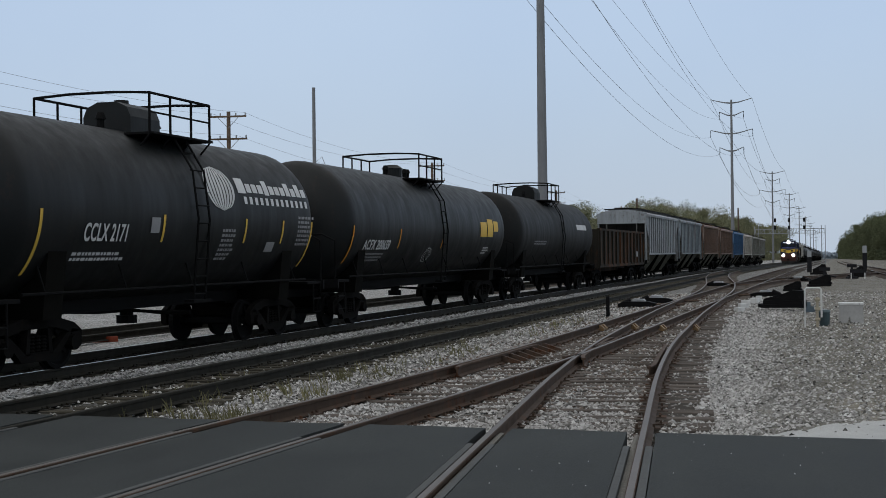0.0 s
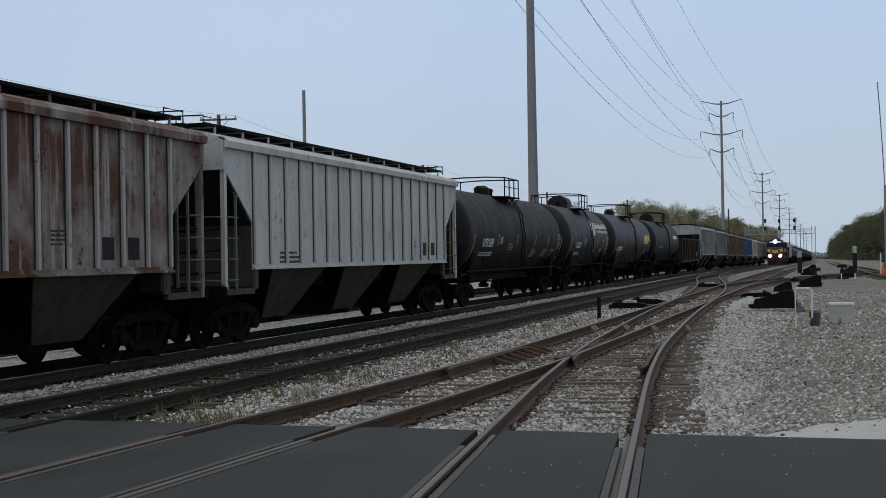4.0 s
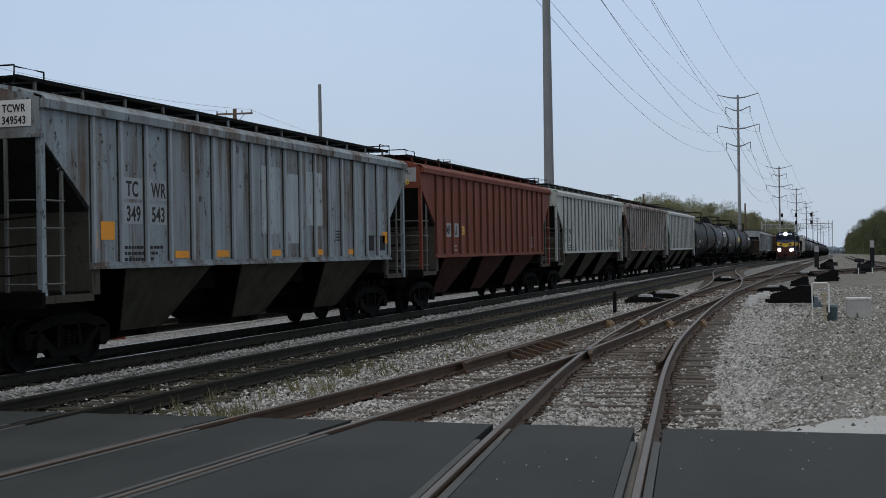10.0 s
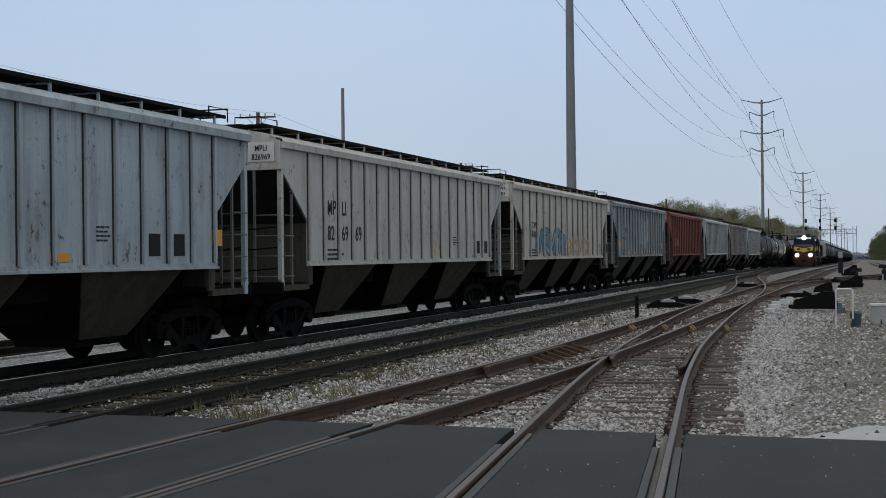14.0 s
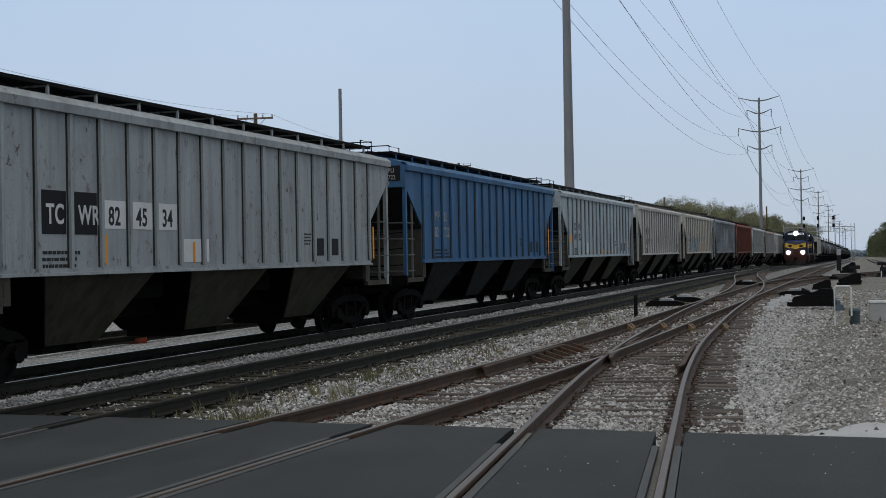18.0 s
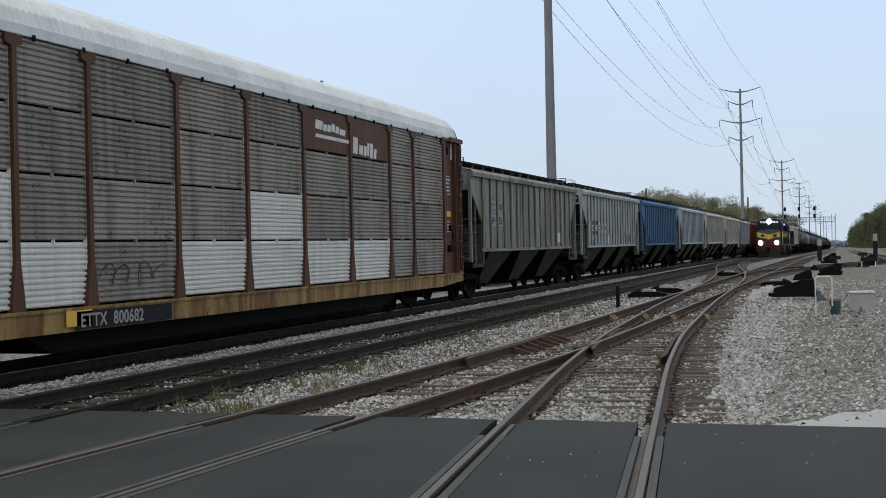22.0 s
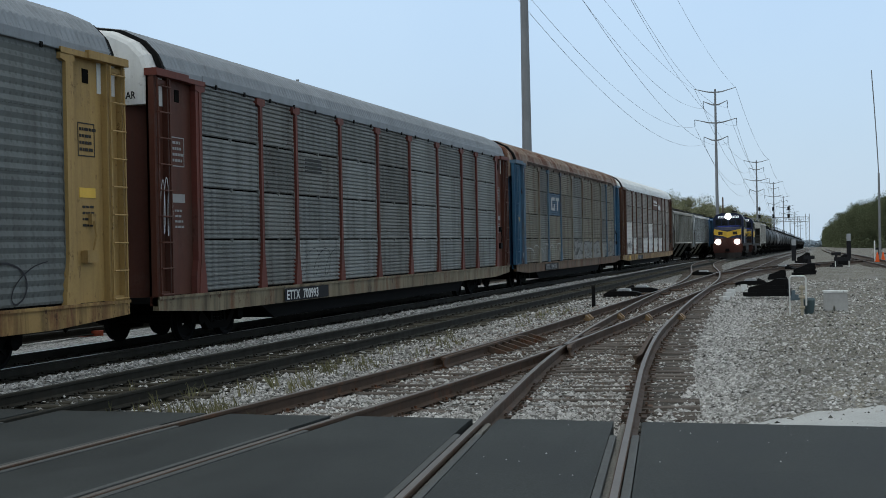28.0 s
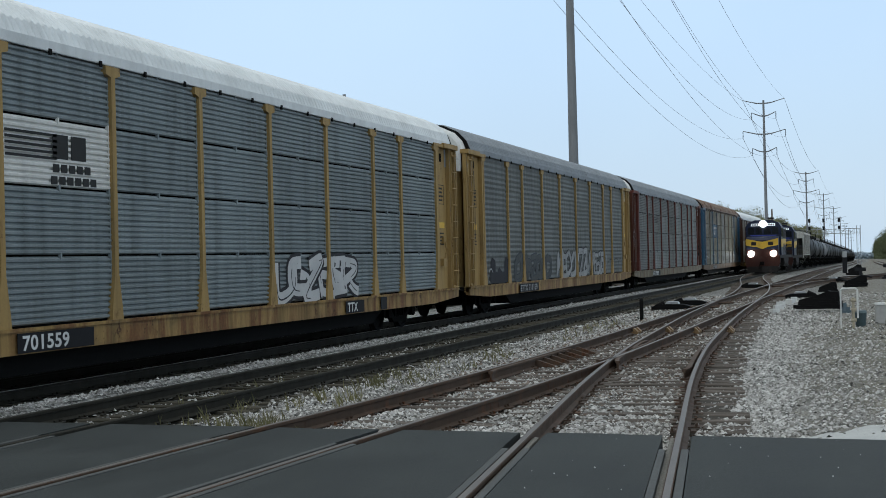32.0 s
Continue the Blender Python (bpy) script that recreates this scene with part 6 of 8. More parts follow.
S_YEL = paint("sill_dirty_yellow", (0.31, 0.2, 0.075), 0.62, 1.0, dirtcol=(0.02, 0.018, 0.015))
S_CREAM = paint("sill_dirty_cream", (0.2, 0.165, 0.105), 0.5, 0.95, dirtcol=(0.02, 0.018, 0.015))
R_WHITE = paint("rack_roof_white", (0.66, 0.68, 0.68), 0.02, 0.18, rough=0.5)
R_GREY = paint("rack_roof_grey", (0.23, 0.25, 0.27), 0.03, 0.22, rough=0.6, metal=0.1)
R_RUST = paint("rack_roof_rust", (0.27, 0.22, 0.175), 0.85, 0.3, streak=3.0, rustcol=(0.085, 0.034, 0.018), bands=1.25)
SIGNBLUE = paint("sign_blue", (0.075, 0.13, 0.2), 0.2, 0.5)


def sp_pick(c, r):
    if r == 3 and c in (5, 6):
        return F_BROWN
    if (c, r) in {(0, 0), (0, 1), (1, 0), (3, 0), (4, 0), (4, 1), (5, 0), (6, 0)}:
        return PAN_W
    return None


def sill_text(car, pitch, off, text, mat, plate=True, w=2.6, squeeze=1.0):
    y0 = off - pitch / 2
    if plate:
        plates(car, HW + 0.055, [(y0 - 0.1, y0 + w, 0.62, 0.9)], BLACKPLATE, "number_panel")
    lettering(car, text, HW + 0.062, y0, 0.66, 0.21, mat, squeeze=squeeze)


AP = 28.05
car = couple(autorack("red-brown car carrier wagon with a white roof", F_BROWN, F_BROWN, S_YEL, R_WHITE, [PAN_S], WHITE, sp_pick), -227.7, -199.7)
# smooth boards across two bays, with script names drawn as bars and a slash
for a, b in ((1.46, 4.14), (4.26, 6.94)):
    bm = B()
    box(bm, HW - 0.06, HW - 0.018, a, b, 4.03, 4.95)
    part("name_board", bm, F_BROWN, car, "smooth red-brown name board")
for y0, y1, z0, z1 in ((2.1, 2.5, 4.52, 4.72), (2.55, 2.75, 4.5, 4.66), (2.8, 3.0, 4.5, 4.66), (3.05, 3.25, 4.52, 4.7), (3.3, 3.5, 4.5, 4.66), (3.55, 3.9, 4.48, 4.62), (2.1, 4.3, 4.32, 4.4),
                       (4.4, 4.7, 4.1, 4.5), (4.8, 5.05, 4.1, 4.33), (5.12, 5.3, 4.08, 4.33), (5.36, 5.5, 4.1, 4.42), (5.56, 5.75, 4.05, 4.42), (5.82, 6.0, 4.05, 4.3)):
    bm = B()
    prism(bm, [(y0, z0), (y1, z0 - 0.02), (y1 + 0.05, z1 - 0.02), (y0 + 0.05, z1)], HW - 0.02, HW - 0.012)
    part("name_shape", bm, LETTER_W, car)
graffiti(car, HW - 0.025, 2.7 - 14, 4.6 - 14, 1.2, 1.85, [SPRAYK], 41, 9, 0.045)
graffiti(car, HW - 0.025, 7.3 - 14, 9.2 - 14, 1.2, 1.7, [SPRAYG], 43, 6, 0.03)
graffiti(car, HW - 0.02, 1.0 - 14, 1.4 - 14, 1.9, 2.4, [SPRAYW], 42, 3, 0.03)
plates(car, HW + 0.055, [(6.2 - 14, 6.9 - 14, 0.68, 0.92), (3.0 - 14, 3.6 - 14, 0.68, 0.9)], YELLOWL)
sill_text(car, AP, 6.6, "ETTX  800682", LETTER_G, True, 2.8)
rack_marks(car, LETTER_W, YELLOWL, 51)


def gt_pick(c, r):
    return SIGNBLUE if (c, r) == (2, 2) else None


car = couple(autorack("tarnished car carrier wagon with blue posts and rusty roof", F_BLUE, F_BLUEEND, paint("sill_graffiti_brown", (0.13, 0.09, 0.055), 0.6, 0.95, dirtcol=(0.015, 0.013, 0.01)), R_RUST, [PAN_T, PAN_B, PAN_T], R_RUST, gt_pick, worn_posts=(1, 4, 5, 6, 7),
                      worn_m=paint("rack_bare_post", (0.21, 0.19, 0.15), 0.5, 0.6)), -255.9, -227.7)
for y0, y1, z0, z1 in ((7.85, 8.05, 3.25, 3.8), (8.05, 8.6, 3.68, 3.82), (8.05, 8.6, 3.23, 3.36), (8.4, 8.6, 3.3, 3.52), (8.85, 9.6, 3.68, 3.82), (9.12, 9.3, 3.25, 3.7)):
    plates(car, HW - 0.03, [(y0 - 14.1, y1 - 14.1, z0, z1)], SPRAYW, "emblem_shape")
graffiti(car, HW - 0.035, 13.2 - 14.1, 18.5 - 14.1, 1.0, 1.8, [SPRAYD, SPRAYG], 51, 6, 0.05)
graffiti(car, HW - 0.035, 18.8 - 14.1, 25.6 - 14.1, 1.0, 1.75, [SPRAYD, SPRAYG], 52, 8, 0.05)
for k, (a, b, top) in enumerate(((1.9, 4.3, 1.6), (3.9, 5.3, 1.7), (5.0, 6.2, 1.55), (6.3, 7.3, 1.75), (7.3, 8.4, 1.7), (8.6, 10.4, 1.75), (9.2, 9.9, 1.55))):
    bm = B()
    ribbon(bm, bend([(a - 14.1, 1.0), (a + 0.15 * (b - a) - 14.1, top - 0.12), ((a + b) / 2 - 14.1, top), (b - 0.12 * (b - a) - 14.1, top - 0.15), (b - 14.1, 1.02)]), 0.016, HW - 0.028)
    part("sprayed_arc", bm, SPRAYW, car, "thin white sprayed outline")
bm = B()
for k in range(112):
    box(bm, HW + 0.005, HW + 0.014, -11.2 + 0.2 * k, -11.09 + 0.2 * k, 5.0, 5.12)
tagged(part("eave_slots", bm, SOOT_SHADE, car, "row of dark slots under the roof's edge"), kind="stuff")
sill_text(car, AP, 5.95, "ETTX  904175", LETTER_G, True, 2.75, 1.25)
rack_marks(car, SPRAYB, YELLOWL, 151)

car = couple(autorack("red-framed grey car carrier wagon", paint("rack_red", (0.125, 0.038, 0.028), 0.15, 0.45), paint("rack_end_red", (0.085, 0.031, 0.02), 0.1, 0.4), S_CREAM, R_GREY, [PAN_A, PAN_B, PAN_A], WHITE,
                      lambda c, r: PAN_B if (c, r) == (2, 2) else None), -283.9, -255.9)
for k in range(4):
    plates(car, HW - 0.03, [(7.6 - 14, 8.6 - 14, 3.55 + k * 0.09, 3.59 + k * 0.09)], LETTER_B, "emblem_shape")
graffiti(car, HW - 0.02, 0.75 - 14, 1.15 - 14, 2.0, 3.2, [SPRAYW], 61, 4, 0.025)
graffiti(car, HW - 0.04, 7.2 - 14, 9.6 - 14, 1.0, 1.9, [SPRAYK], 62, 4, 0.02)
rack_marks(car, LETTER_G, LETTER_G, 251)
sill_text(car, AP, 6.2, "ETTX  700993", LETTER_W, True, 2.5)
lettering(car, "EXCESS", 0.35, -AHL - 0.004, 4.72, 0.13, LETTER_B, face=0)
lettering(car, "HEIGHT CAR", 0.35, -AHL - 0.004, 4.53, 0.13, LETTER_B, face=0)

car = couple(autorack("yellow-tan car carrier wagon with white graffiti", F_TAN, F_TAN, S_YEL, R_GREY, [PAN_P], WHITE, wave=True), -311.7, -283.9)
SPRAYF = plain("sprayed_faded_silver", (0.29, 0.3, 0.3), 0.7, 0, 3.5, 0.5)
SPRAYN = plain("sprayed_faded_grey", (0.085, 0.09, 0.09), 0.7, 0, 3, 0.5)
graffiti(car, HW - 0.035, 12.0 - 13.9, 18.0 - 13.9, 0.98, 2.05, [SPRAYF, SPRAYK, SPRAYL], 71, 8, 0.05)
graffiti(car, HW - 0.035, 18.2 - 13.9, 21.4 - 13.9, 0.98, 2.0, [SPRAYF, SPRAYK, SPRAYL], 76, 6, 0.05)
graffiti(car, HW - 0.035, 6.0 - 13.9, 10.8 - 13.9, 1.0, 1.9, [SPRAYN, SPRAYB], 75, 7, 0.03)
# three fat black humps, and a thin white hook beside them
bm = B()
for k, (a, w, top) in enumerate(((3.2, 0.2, 1.78), (4.0, 0.2, 1.42), (4.75, 0.17, 1.8))):
    ribbon(bm, bend([(a - 13.9, 1.02), (a - 0.05 - 13.9, 0.5 + 0.5 * top), (a + 0.04 - 13.9, top)]), w * 1.5, HW - 0.033 + 0.003 * k)
ribbon(bm, bend([(2.8 - 13.9, 1.2), (4.0 - 13.9, 1.16), (5.1 - 13.9, 1.2)]), 0.18, HW - 0.022, False)
tagged(part("graffiti", bm, SPRAYK, car, "dull black sprayed humps"), kind="stuff")
bm = B()
ribbon(bm, bend([(3.1 - 13.9, 1.32), (2.95 - 13.9, 1.45), (2.7 - 13.9, 1.4), (2.6 - 13.9, 1.15), (2.75 - 13.9, 1.0)]), 0.025, HW - 0.018)
tagged(part("graffiti", bm, SPRAYL, car, "thin white sprayed hook"), kind="stuff")
graffiti(car, HW - 0.04, 21.5 - 13.9, 25.0 - 13.9, 1.0, 1.7, [SPRAYK], 73, 5, 0.035)
graffiti(car, HW - 0.106, 0.95 - 13.9, 1.6 - 13.9, 2.2, 4.6, [SPRAYK], 74, 6, 0.035)
rack_marks(car, LETTER_B, YELLOWL, 351, F_TAN)
sill_text(car, AP, 6.25, "ETTX 711159", LETTER_G, True, 2.5, 1.3)


def ns_pick(c, r):
    return PAN_W if (c, r) == (2, 2) else None


car = couple(autorack("yellow-tan car carrier wagon with clean grey screens", F_TAN, F_TAN, S_YEL, R_WHITE, [PAN_N], R_GREY, ns_pick), -339.8, -311.7)
for k in range(5):
    plates(car, HW - 0.03, [(7.2 - 14.05, 8.4 - 14.05, 3.4 + k * 0.085, 3.44 + k * 0.085)], LETTER_B, "emblem_shape")
for y0, y1, z0, z1 in ((8.3, 8.68, 3.42, 3.78), (8.76, 9.14, 3.42, 3.78),
                       (8.3, 8.45, 3.22, 3.34), (8.5, 8.65, 3.22, 3.34), (8.7, 8.85, 3.22, 3.34), (8.9, 9.05, 3.22, 3.34), (9.1, 9.25, 3.22, 3.34),
                       (8.25, 8.4, 3.04, 3.16), (8.45, 8.6, 3.04, 3.16), (8.65, 8.8, 3.04, 3.16), (8.85, 9.0, 3.04, 3.16), (9.05, 9.2, 3.04, 3.16), (9.25, 9.4, 3.04, 3.16)):
    plates(car, HW - 0.03, [(y0 - 14.05, y1 - 14.05, z0, z1)], LETTER_B, "emblem_shape")
graffiti(car, HW - 0.03, 15.7 - 14.05, 19.9 - 14.05, 1.03, 1.92, [SPRAYW, SPRAYK], 81, 6, 0.08)
rack_marks(car, LETTER_B, YELLOWL, 451, F_TAN)
sill_text(car, AP, 7.35, "701559", LETTER_W, True, 1.75, 1.2)
sill_text(car, AP, 19.1, "TTX", LETTER_W, True, 1.0)
plates(car, HW + 0.055, [(21.2 - 14.05, 21.6 - 14.05, 0.62, 0.92)], BLACKPLATE)


# ---- the waiting train on the near main line: two locomotives and their wagons, nose towards the crossing
L_BLUE = paint("loco_dark_blue", (0.014, 0.019, 0.042), 0.05, 0.3, rough=0.4)
L_YEL = paint("loco_yellow", (0.6, 0.38, 0.05), 0.04, 0.25, rough=0.4)
L_RED = paint("loco_maroon", (0.045, 0.016, 0.012), 0.1, 0.4, rough=0.5)
L_DARK = paint("loco_frame_black", (0.02, 0.018, 0.017), 0.1, 0.4, rough=0.7)
GLASS = plain("cab_glass", (0.01, 0.012, 0.015), 0.08, 0.0, 3, 0.1, 0.0)
LAMP = glow("headlight_lens", (1.0, 0.97, 0.9), 30.0)
NUMB = glow("number_board", (0.8, 0.82, 0.85), 0.35)


def locomotive(label, lit):
    car = thing("locomotive", label, "locomotive", "diesel locomotives of the waiting train")
    bm = B()   # frame and walkway
    box(bm, -1.5, 1.5, -9.0, 9.3, 1.3, 1.55)
    box(bm, -1.1, 1.1, -8.8, 9.2, 0.95, 1.3)
    part("frame", bm, L_DARK, car)
    bm = B()   # nose: wide short hood, sloped sides
    prism(bm, [(-9.15, 1.5), (-9.15, 2.9), (-8.9, 3.15), (-7.6, 3.25), (-7.6, 1.5)], -1.35, 1.35)
    nose = part("nose", bm, L_BLUE, car)
    bm = B()   # chevron band across the nose
    prism(bm, [(-1.36, 2.45), (-1.36, 3.05), (-0.5, 2.85), (0, 2.75), (0.5, 2.85), (1.36, 3.05), (1.36, 2.45), (0.45, 2.3), (0, 2.12), (-0.45, 2.3)], -9.165, -9.15, 'y')
    part("nose_band", bm, L_YEL, nose, "yellow chevron band")
    for x in (-0.72, 0.72):
        bm = B()
        box(bm, x - 0.22, x + 0.22, -9.19, -9.165, 2.45, 2.75)
        part("class_light_panel", bm, L_DARK, nose)
    bm = B()
    box(bm, -1.36, 1.36, -9.17, -9.15, 1.5, 2.1)
    part("lower_nose", bm, L_RED, nose)
    bm = B()   # cab
    prism(bm, [(-1.52, 1.55), (1.52, 1.55), (1.52, 4.1), (1.3, 4.45), (0.7, 4.68), (-0.7, 4.68), (-1.3, 4.45), (-1.52, 4.1)], -7.7, -5.2, 'y')
    cab = part("cab", bm, L_BLUE, car)
    for x0, x1 in ((-1.3, -0.75), (-0.65, -0.08), (0.08, 0.65), (0.75, 1.3)):
        bm = B()
        box(bm, x0, x1, -7.73, -7.68, 3.45, 4.02)
        part("windscreen", bm, GLASS, cab)
    for s in (-1, 1):
        for y0, y1 in ((-7.4, -6.6), (-6.5, -5.6)):
            bm = B()
            box(bm, s * 1.53 - 0.02, s * 1.53 + 0.02, y0, y1, 3.2, 3.95)
            part("side_window", bm, GLASS, cab)
        bm = B()
        box(bm, s * 1.53 - 0.012, s * 1.53 + 0.012, -7.68, -5.22, 2.3, 2.95)
        part("cab_band", bm, L_YEL, cab, "yellow band")
        bm = B()
        box(bm, s * 0.68 - 0.36, s * 0.68 + 0.36, -7.76, -7.68, 4.16, 4.38)
        part("number_board", bm, NUMB, cab, "pale lit number board")
        bm = B()
        for k in range(4):
            box(bm, s * 0.68 - 0.28 + k * 0.15, s * 0.68 - 0.19 + k * 0.15, -7.77, -7.76, 4.2, 4.34)
        part("number_bars", bm, LETTER_B, cab)
        bm = B()
        rod(bm, (s * 0.95, -9.35, 1.72), (s * 0.95, -9.2, 1.72), 0.24, 16)
        part("ditch_light_case", bm, L_DARK, car)
        # a lit disc is drawn oversize so that it includes the lamp's glare
        bm = B()
        rod(bm, (s * 0.95, -9.37, 1.72), (s * 0.95, -9.352, 1.72), 0.27 if lit else 0.12, 20)
        part("ditch_light", bm, LAMP if lit else GLASS, car, "round lit ditch light" if lit else "unlit ditch light")
    bm = B()
    box(bm, -0.28, 0.28, -7.8, -7.68, 4.1, 4.6)
    part("headlight_case", bm, L_DARK, cab)
    # the lit headlight's glare is likewise in the disc's radius
    bm = B()
    rod(bm, (0, -7.83, 4.34), (0, -7.802, 4.34), 0.3 if lit else 0.12, 20)
    part("headlight", bm, LAMP if lit else GLASS, cab, "bright white headlight" if lit else "dark headlight")
    bm = B()
    box(bm, -1.1, 1.1, -7.74, -7.7, 3.28, 3.36)
    part("blue_stripe", bm, paint("stripe_blue", (0.06, 0.08, 0.3), 0, 0.2), cab)
    bm = B()   # horns and cooling gear on the cab roof
    for x in (0.4, 0.58, 0.76):
        rod(bm, (x, -6.4, 4.85), (x, -6.0, 4.85), 0.1, 8, 0.05)
        rod(bm, (x, -6.1, 4.6), (x, -6.1, 4.85), 0.03, 5)
    part("horn", bm, L_DARK, cab)
    bm = B()   # long hood
    prism(bm, [(-0.92, 1.55), (0.92, 1.55), (0.92, 4.05), (0.7, 4.32), (-0.7, 4.32), (-0.92, 4.05)], -5.2, 8.6, 'y')
    hood = part("long_hood", bm, L_BLUE, car)
    for s in (-1, 1):
        bm = B()
        box(bm, s * 0.93 - 0.012, s * 0.93 + 0.012, -5.0, 8.5, 2.5, 3.1)
        part("hood_band", bm, L_YEL, hood, "yellow band")
        for k in range(11):
            bm = B()
            y = -4.8 + k * 1.18
            box(bm, s * 0.945 - 0.015, s * 0.945 + 0.015, y, y + 1.05, 1.75, 2.45)
            part("hood_door", bm, L_BLUE, hood)
        bm = B()
        for k in range(12):
            box(bm, s * 0.93, s * 0.93 + s * 0.06, 4.6, 8.3, 3.2 + k * 0.07, 3.23 + k * 0.07)
        part("radiator_grille", bm, L_DARK, hood)
        bm = B()
        pts = [(s * 1.45, -8.6, 1.6), (s * 1.45, -8.6, 2.55), (s * 1.45, -7.7, 2.6)]
        tube(bm, pts, 0.025)
        tube(bm, [(s * 1.45, -5.0, 2.55), (s * 1.45, 8.9, 2.55)], 0.025)
        for k in range(9):
            rod(bm, (s * 1.45, -5.0 + k * 1.74, 1.5), (s * 1.45, -5.0 + k * 1.74, 2.55), 0.022, 5)
        part("hand_rail", bm, L_DARK, car)
        bm = B()
        for k in range(4):
            box(bm, s * 1.25, s * 1.5, -9.2 + k * 0.0, -8.75, 0.45 + k * 0.28, 0.5 + k * 0.28)
        box(bm, s * 1.2, s * 1.23, -9.2, -8.7, 0.4, 1.5)
        part("step", bm, L_DARK, car)
    for y in (-1.5, 5.0, 6.4, 7.8):
        bm = B()
        rod(bm, (0, y, 4.3), (0, y, 4.5), 0.62, 20)
        part("roof_fan", bm, L_DARK, hood)
    bm = B()
    box(bm, -0.4, 0.4, 0.5, 1.5, 4.3, 4.62)
    part("exhaust_stack", bm, L_DARK, hood)
    bm = B()   # pilot with its plough
    prism(bm, [(-1.5, 0.95), (-1.5, 1.5), (1.5, 1.5), (1.5, 0.95), (1.15, 0.12), (-1.15, 0.12)], -9.3, -9.18, 'y')
    part("pilot", bm, L_RED, car)
    bm = B()
    for s in (-1, 1):
        prism(bm, [(0, -9.75), (s * 1.3, -9.3), (s * 1.3, -9.25), (0, -9.65)], 0.1, 0.62, 'z')
    part("snow_plough", bm, L_DARK, car)
    bm = B()
    prism(bm, [(-1.3, 0.55), (-1.45, 0.8), (-1.4, 1.3), (1.4, 1.3), (1.45, 0.8), (1.3, 0.55)], -2.6, 2.6, 'y')
    part("fuel_tank", bm, L_DARK, car)
    for y in (-6.3, 6.3):
        add_bogie(car, y, L_DARK, (-1.7, 0.0, 1.7))
        for s in (-1, 1):
            bm = B()
            prism(bm, [(y - 2.4, 0.5), (y - 2.2, 0.95), (y + 2.2, 0.95), (y + 2.4, 0.5), (y + 1.2, 0.42), (y - 1.2, 0.42)], s * 1.05 - 0.06, s * 1.05 + 0.06)
            part("truck_frame", bm, L_DARK, car)
    add_couplers(car, 9.45)
    return car


TRAIN2 = []
lead = locomotive("dark blue and yellow diesel locomotive with lit headlights", True)
TRAIN2.append((lead, 9.4))
TRAIN2.append((locomotive("trailing dark blue and yellow diesel locomotive", False), 9.4 + 19.6))
y = 39.2
TRAIN2.append((hopper("pale grey covered hopper wagon behind the locomotives", P_CREAM, U_GREY, group="wagons of the waiting train", ribs=13), y + 9))
y += 18
for k in range(26):
    m = TANK_G if k == 3 else (TANK_B if k % 3 else TANK_D)
    TRAIN2.append((tank_car("grey tank wagon of the waiting train" if k == 3 else "black tank wagon of the waiting train", 16.2, m, [], None, True, group="tank wagons of the waiting train"), y + 8.95))
    y += 17.9


# ---- power line along the railway
def catenary(a, b, sag, n=24):
    a, b = Vector(a), Vector(b)
    return [a.lerp(b, i / n) - Vector((0, 0, sag * 4 * (i / n) * (1 - i / n))) for i in range(n + 1)]


ARMS = [(0.0, 3.7, 0.0), (2.3, 2.15, 1.3), (5.6, 3.75, 1.3), (8.8, 2.15, 1.3)]   # below the top, length, insulator length
TOWERS = [(-17.6, 79.0, 29.6), (-17.9, 239.0, 30.3), (-18.1, 400.0, 27.6), (-18.3, 555.0, 28.5), (-18.5, 712.0, 28.5), (-18.6, 870.0, 28.5), (-18.7, 1030.0, 28.5), (-18.8, 1190.0, 28.5), (-18.9, 1350.0, 28.5)]


def power_pole(x, y, h):
    p = thing("power_pole", "tall grey steel power pole with paired cross-arms", "power pole", "power poles along the railway", pose(x, y, dip(y) - 0.2))
    bm = B()
    rod(bm, (0, 0, 0), (0, 0, h), 0.345, 14, 0.18)
    part("shaft", bm, POLESTEEL, p)
    for down, l, ins in ARMS:
        for s in (-1, 1):
            bm = B()
            z = h - down - 0.6
            rod(bm, (0, 0, z), (s * l * 0.35, 0, z + 0.12), 0.14, 6, 0.11)
            rod(bm, (s * l * 0.35, 0, z + 0.12), (s * l, 0, z + 0.75), 0.11, 6, 0.06)
            arm = part("cross_arm", bm, POLESTEEL, p)
            if ins:
                bm = B()
                for k in range(9):
                    rod(bm, (s * l, 0, z + 0.7 - k * ins / 9), (s * l, 0, z + 0.62 - k * ins / 9), 0.09, 6)
                rod(bm, (s * l, 0, z + 0.72), (s * l, 0, z + 0.7 - ins), 0.02, 4)
                part("insulator", bm, STEEL, arm)
    return p


for x, y, h in TOWERS:
    power_pole(x, y, h)
bm = None
for (xa, ya, ha), (xb, yb, hb) in zip(TOWERS[:5], TOWERS[1:6]):
    for down, l, ins in ARMS:
        for s in (-1, 1):
            if ya > 700:
                continue
            bm = B()
            z = -0.6 + 0.75 - down - (ins if ins else 0)
            tube(bm, catenary((xa + s * l, ya, dip(ya) + ha + z - 0.2), (xb + s * l, yb, dip(yb) + hb + z - 0.2), 4.0 if ins else 2.4), 0.017 if ya < 200 else 0.028, 5)
            tagged(part("power_line", bm, WIRE), "thin grey sagging overhead power line", "cable", "overhead power lines")
bm = B()
rod(bm, (0, 0, 0), (0, 0, 10.5), 0.2, 10, 0.14)
p = thing("wooden_pole", "dark wooden pole standing against the steel power pole", "pole", at=pose(-16.9, 239.0, dip(239) - 0.2))
part("shaft", bm, POLEWOOD, p)

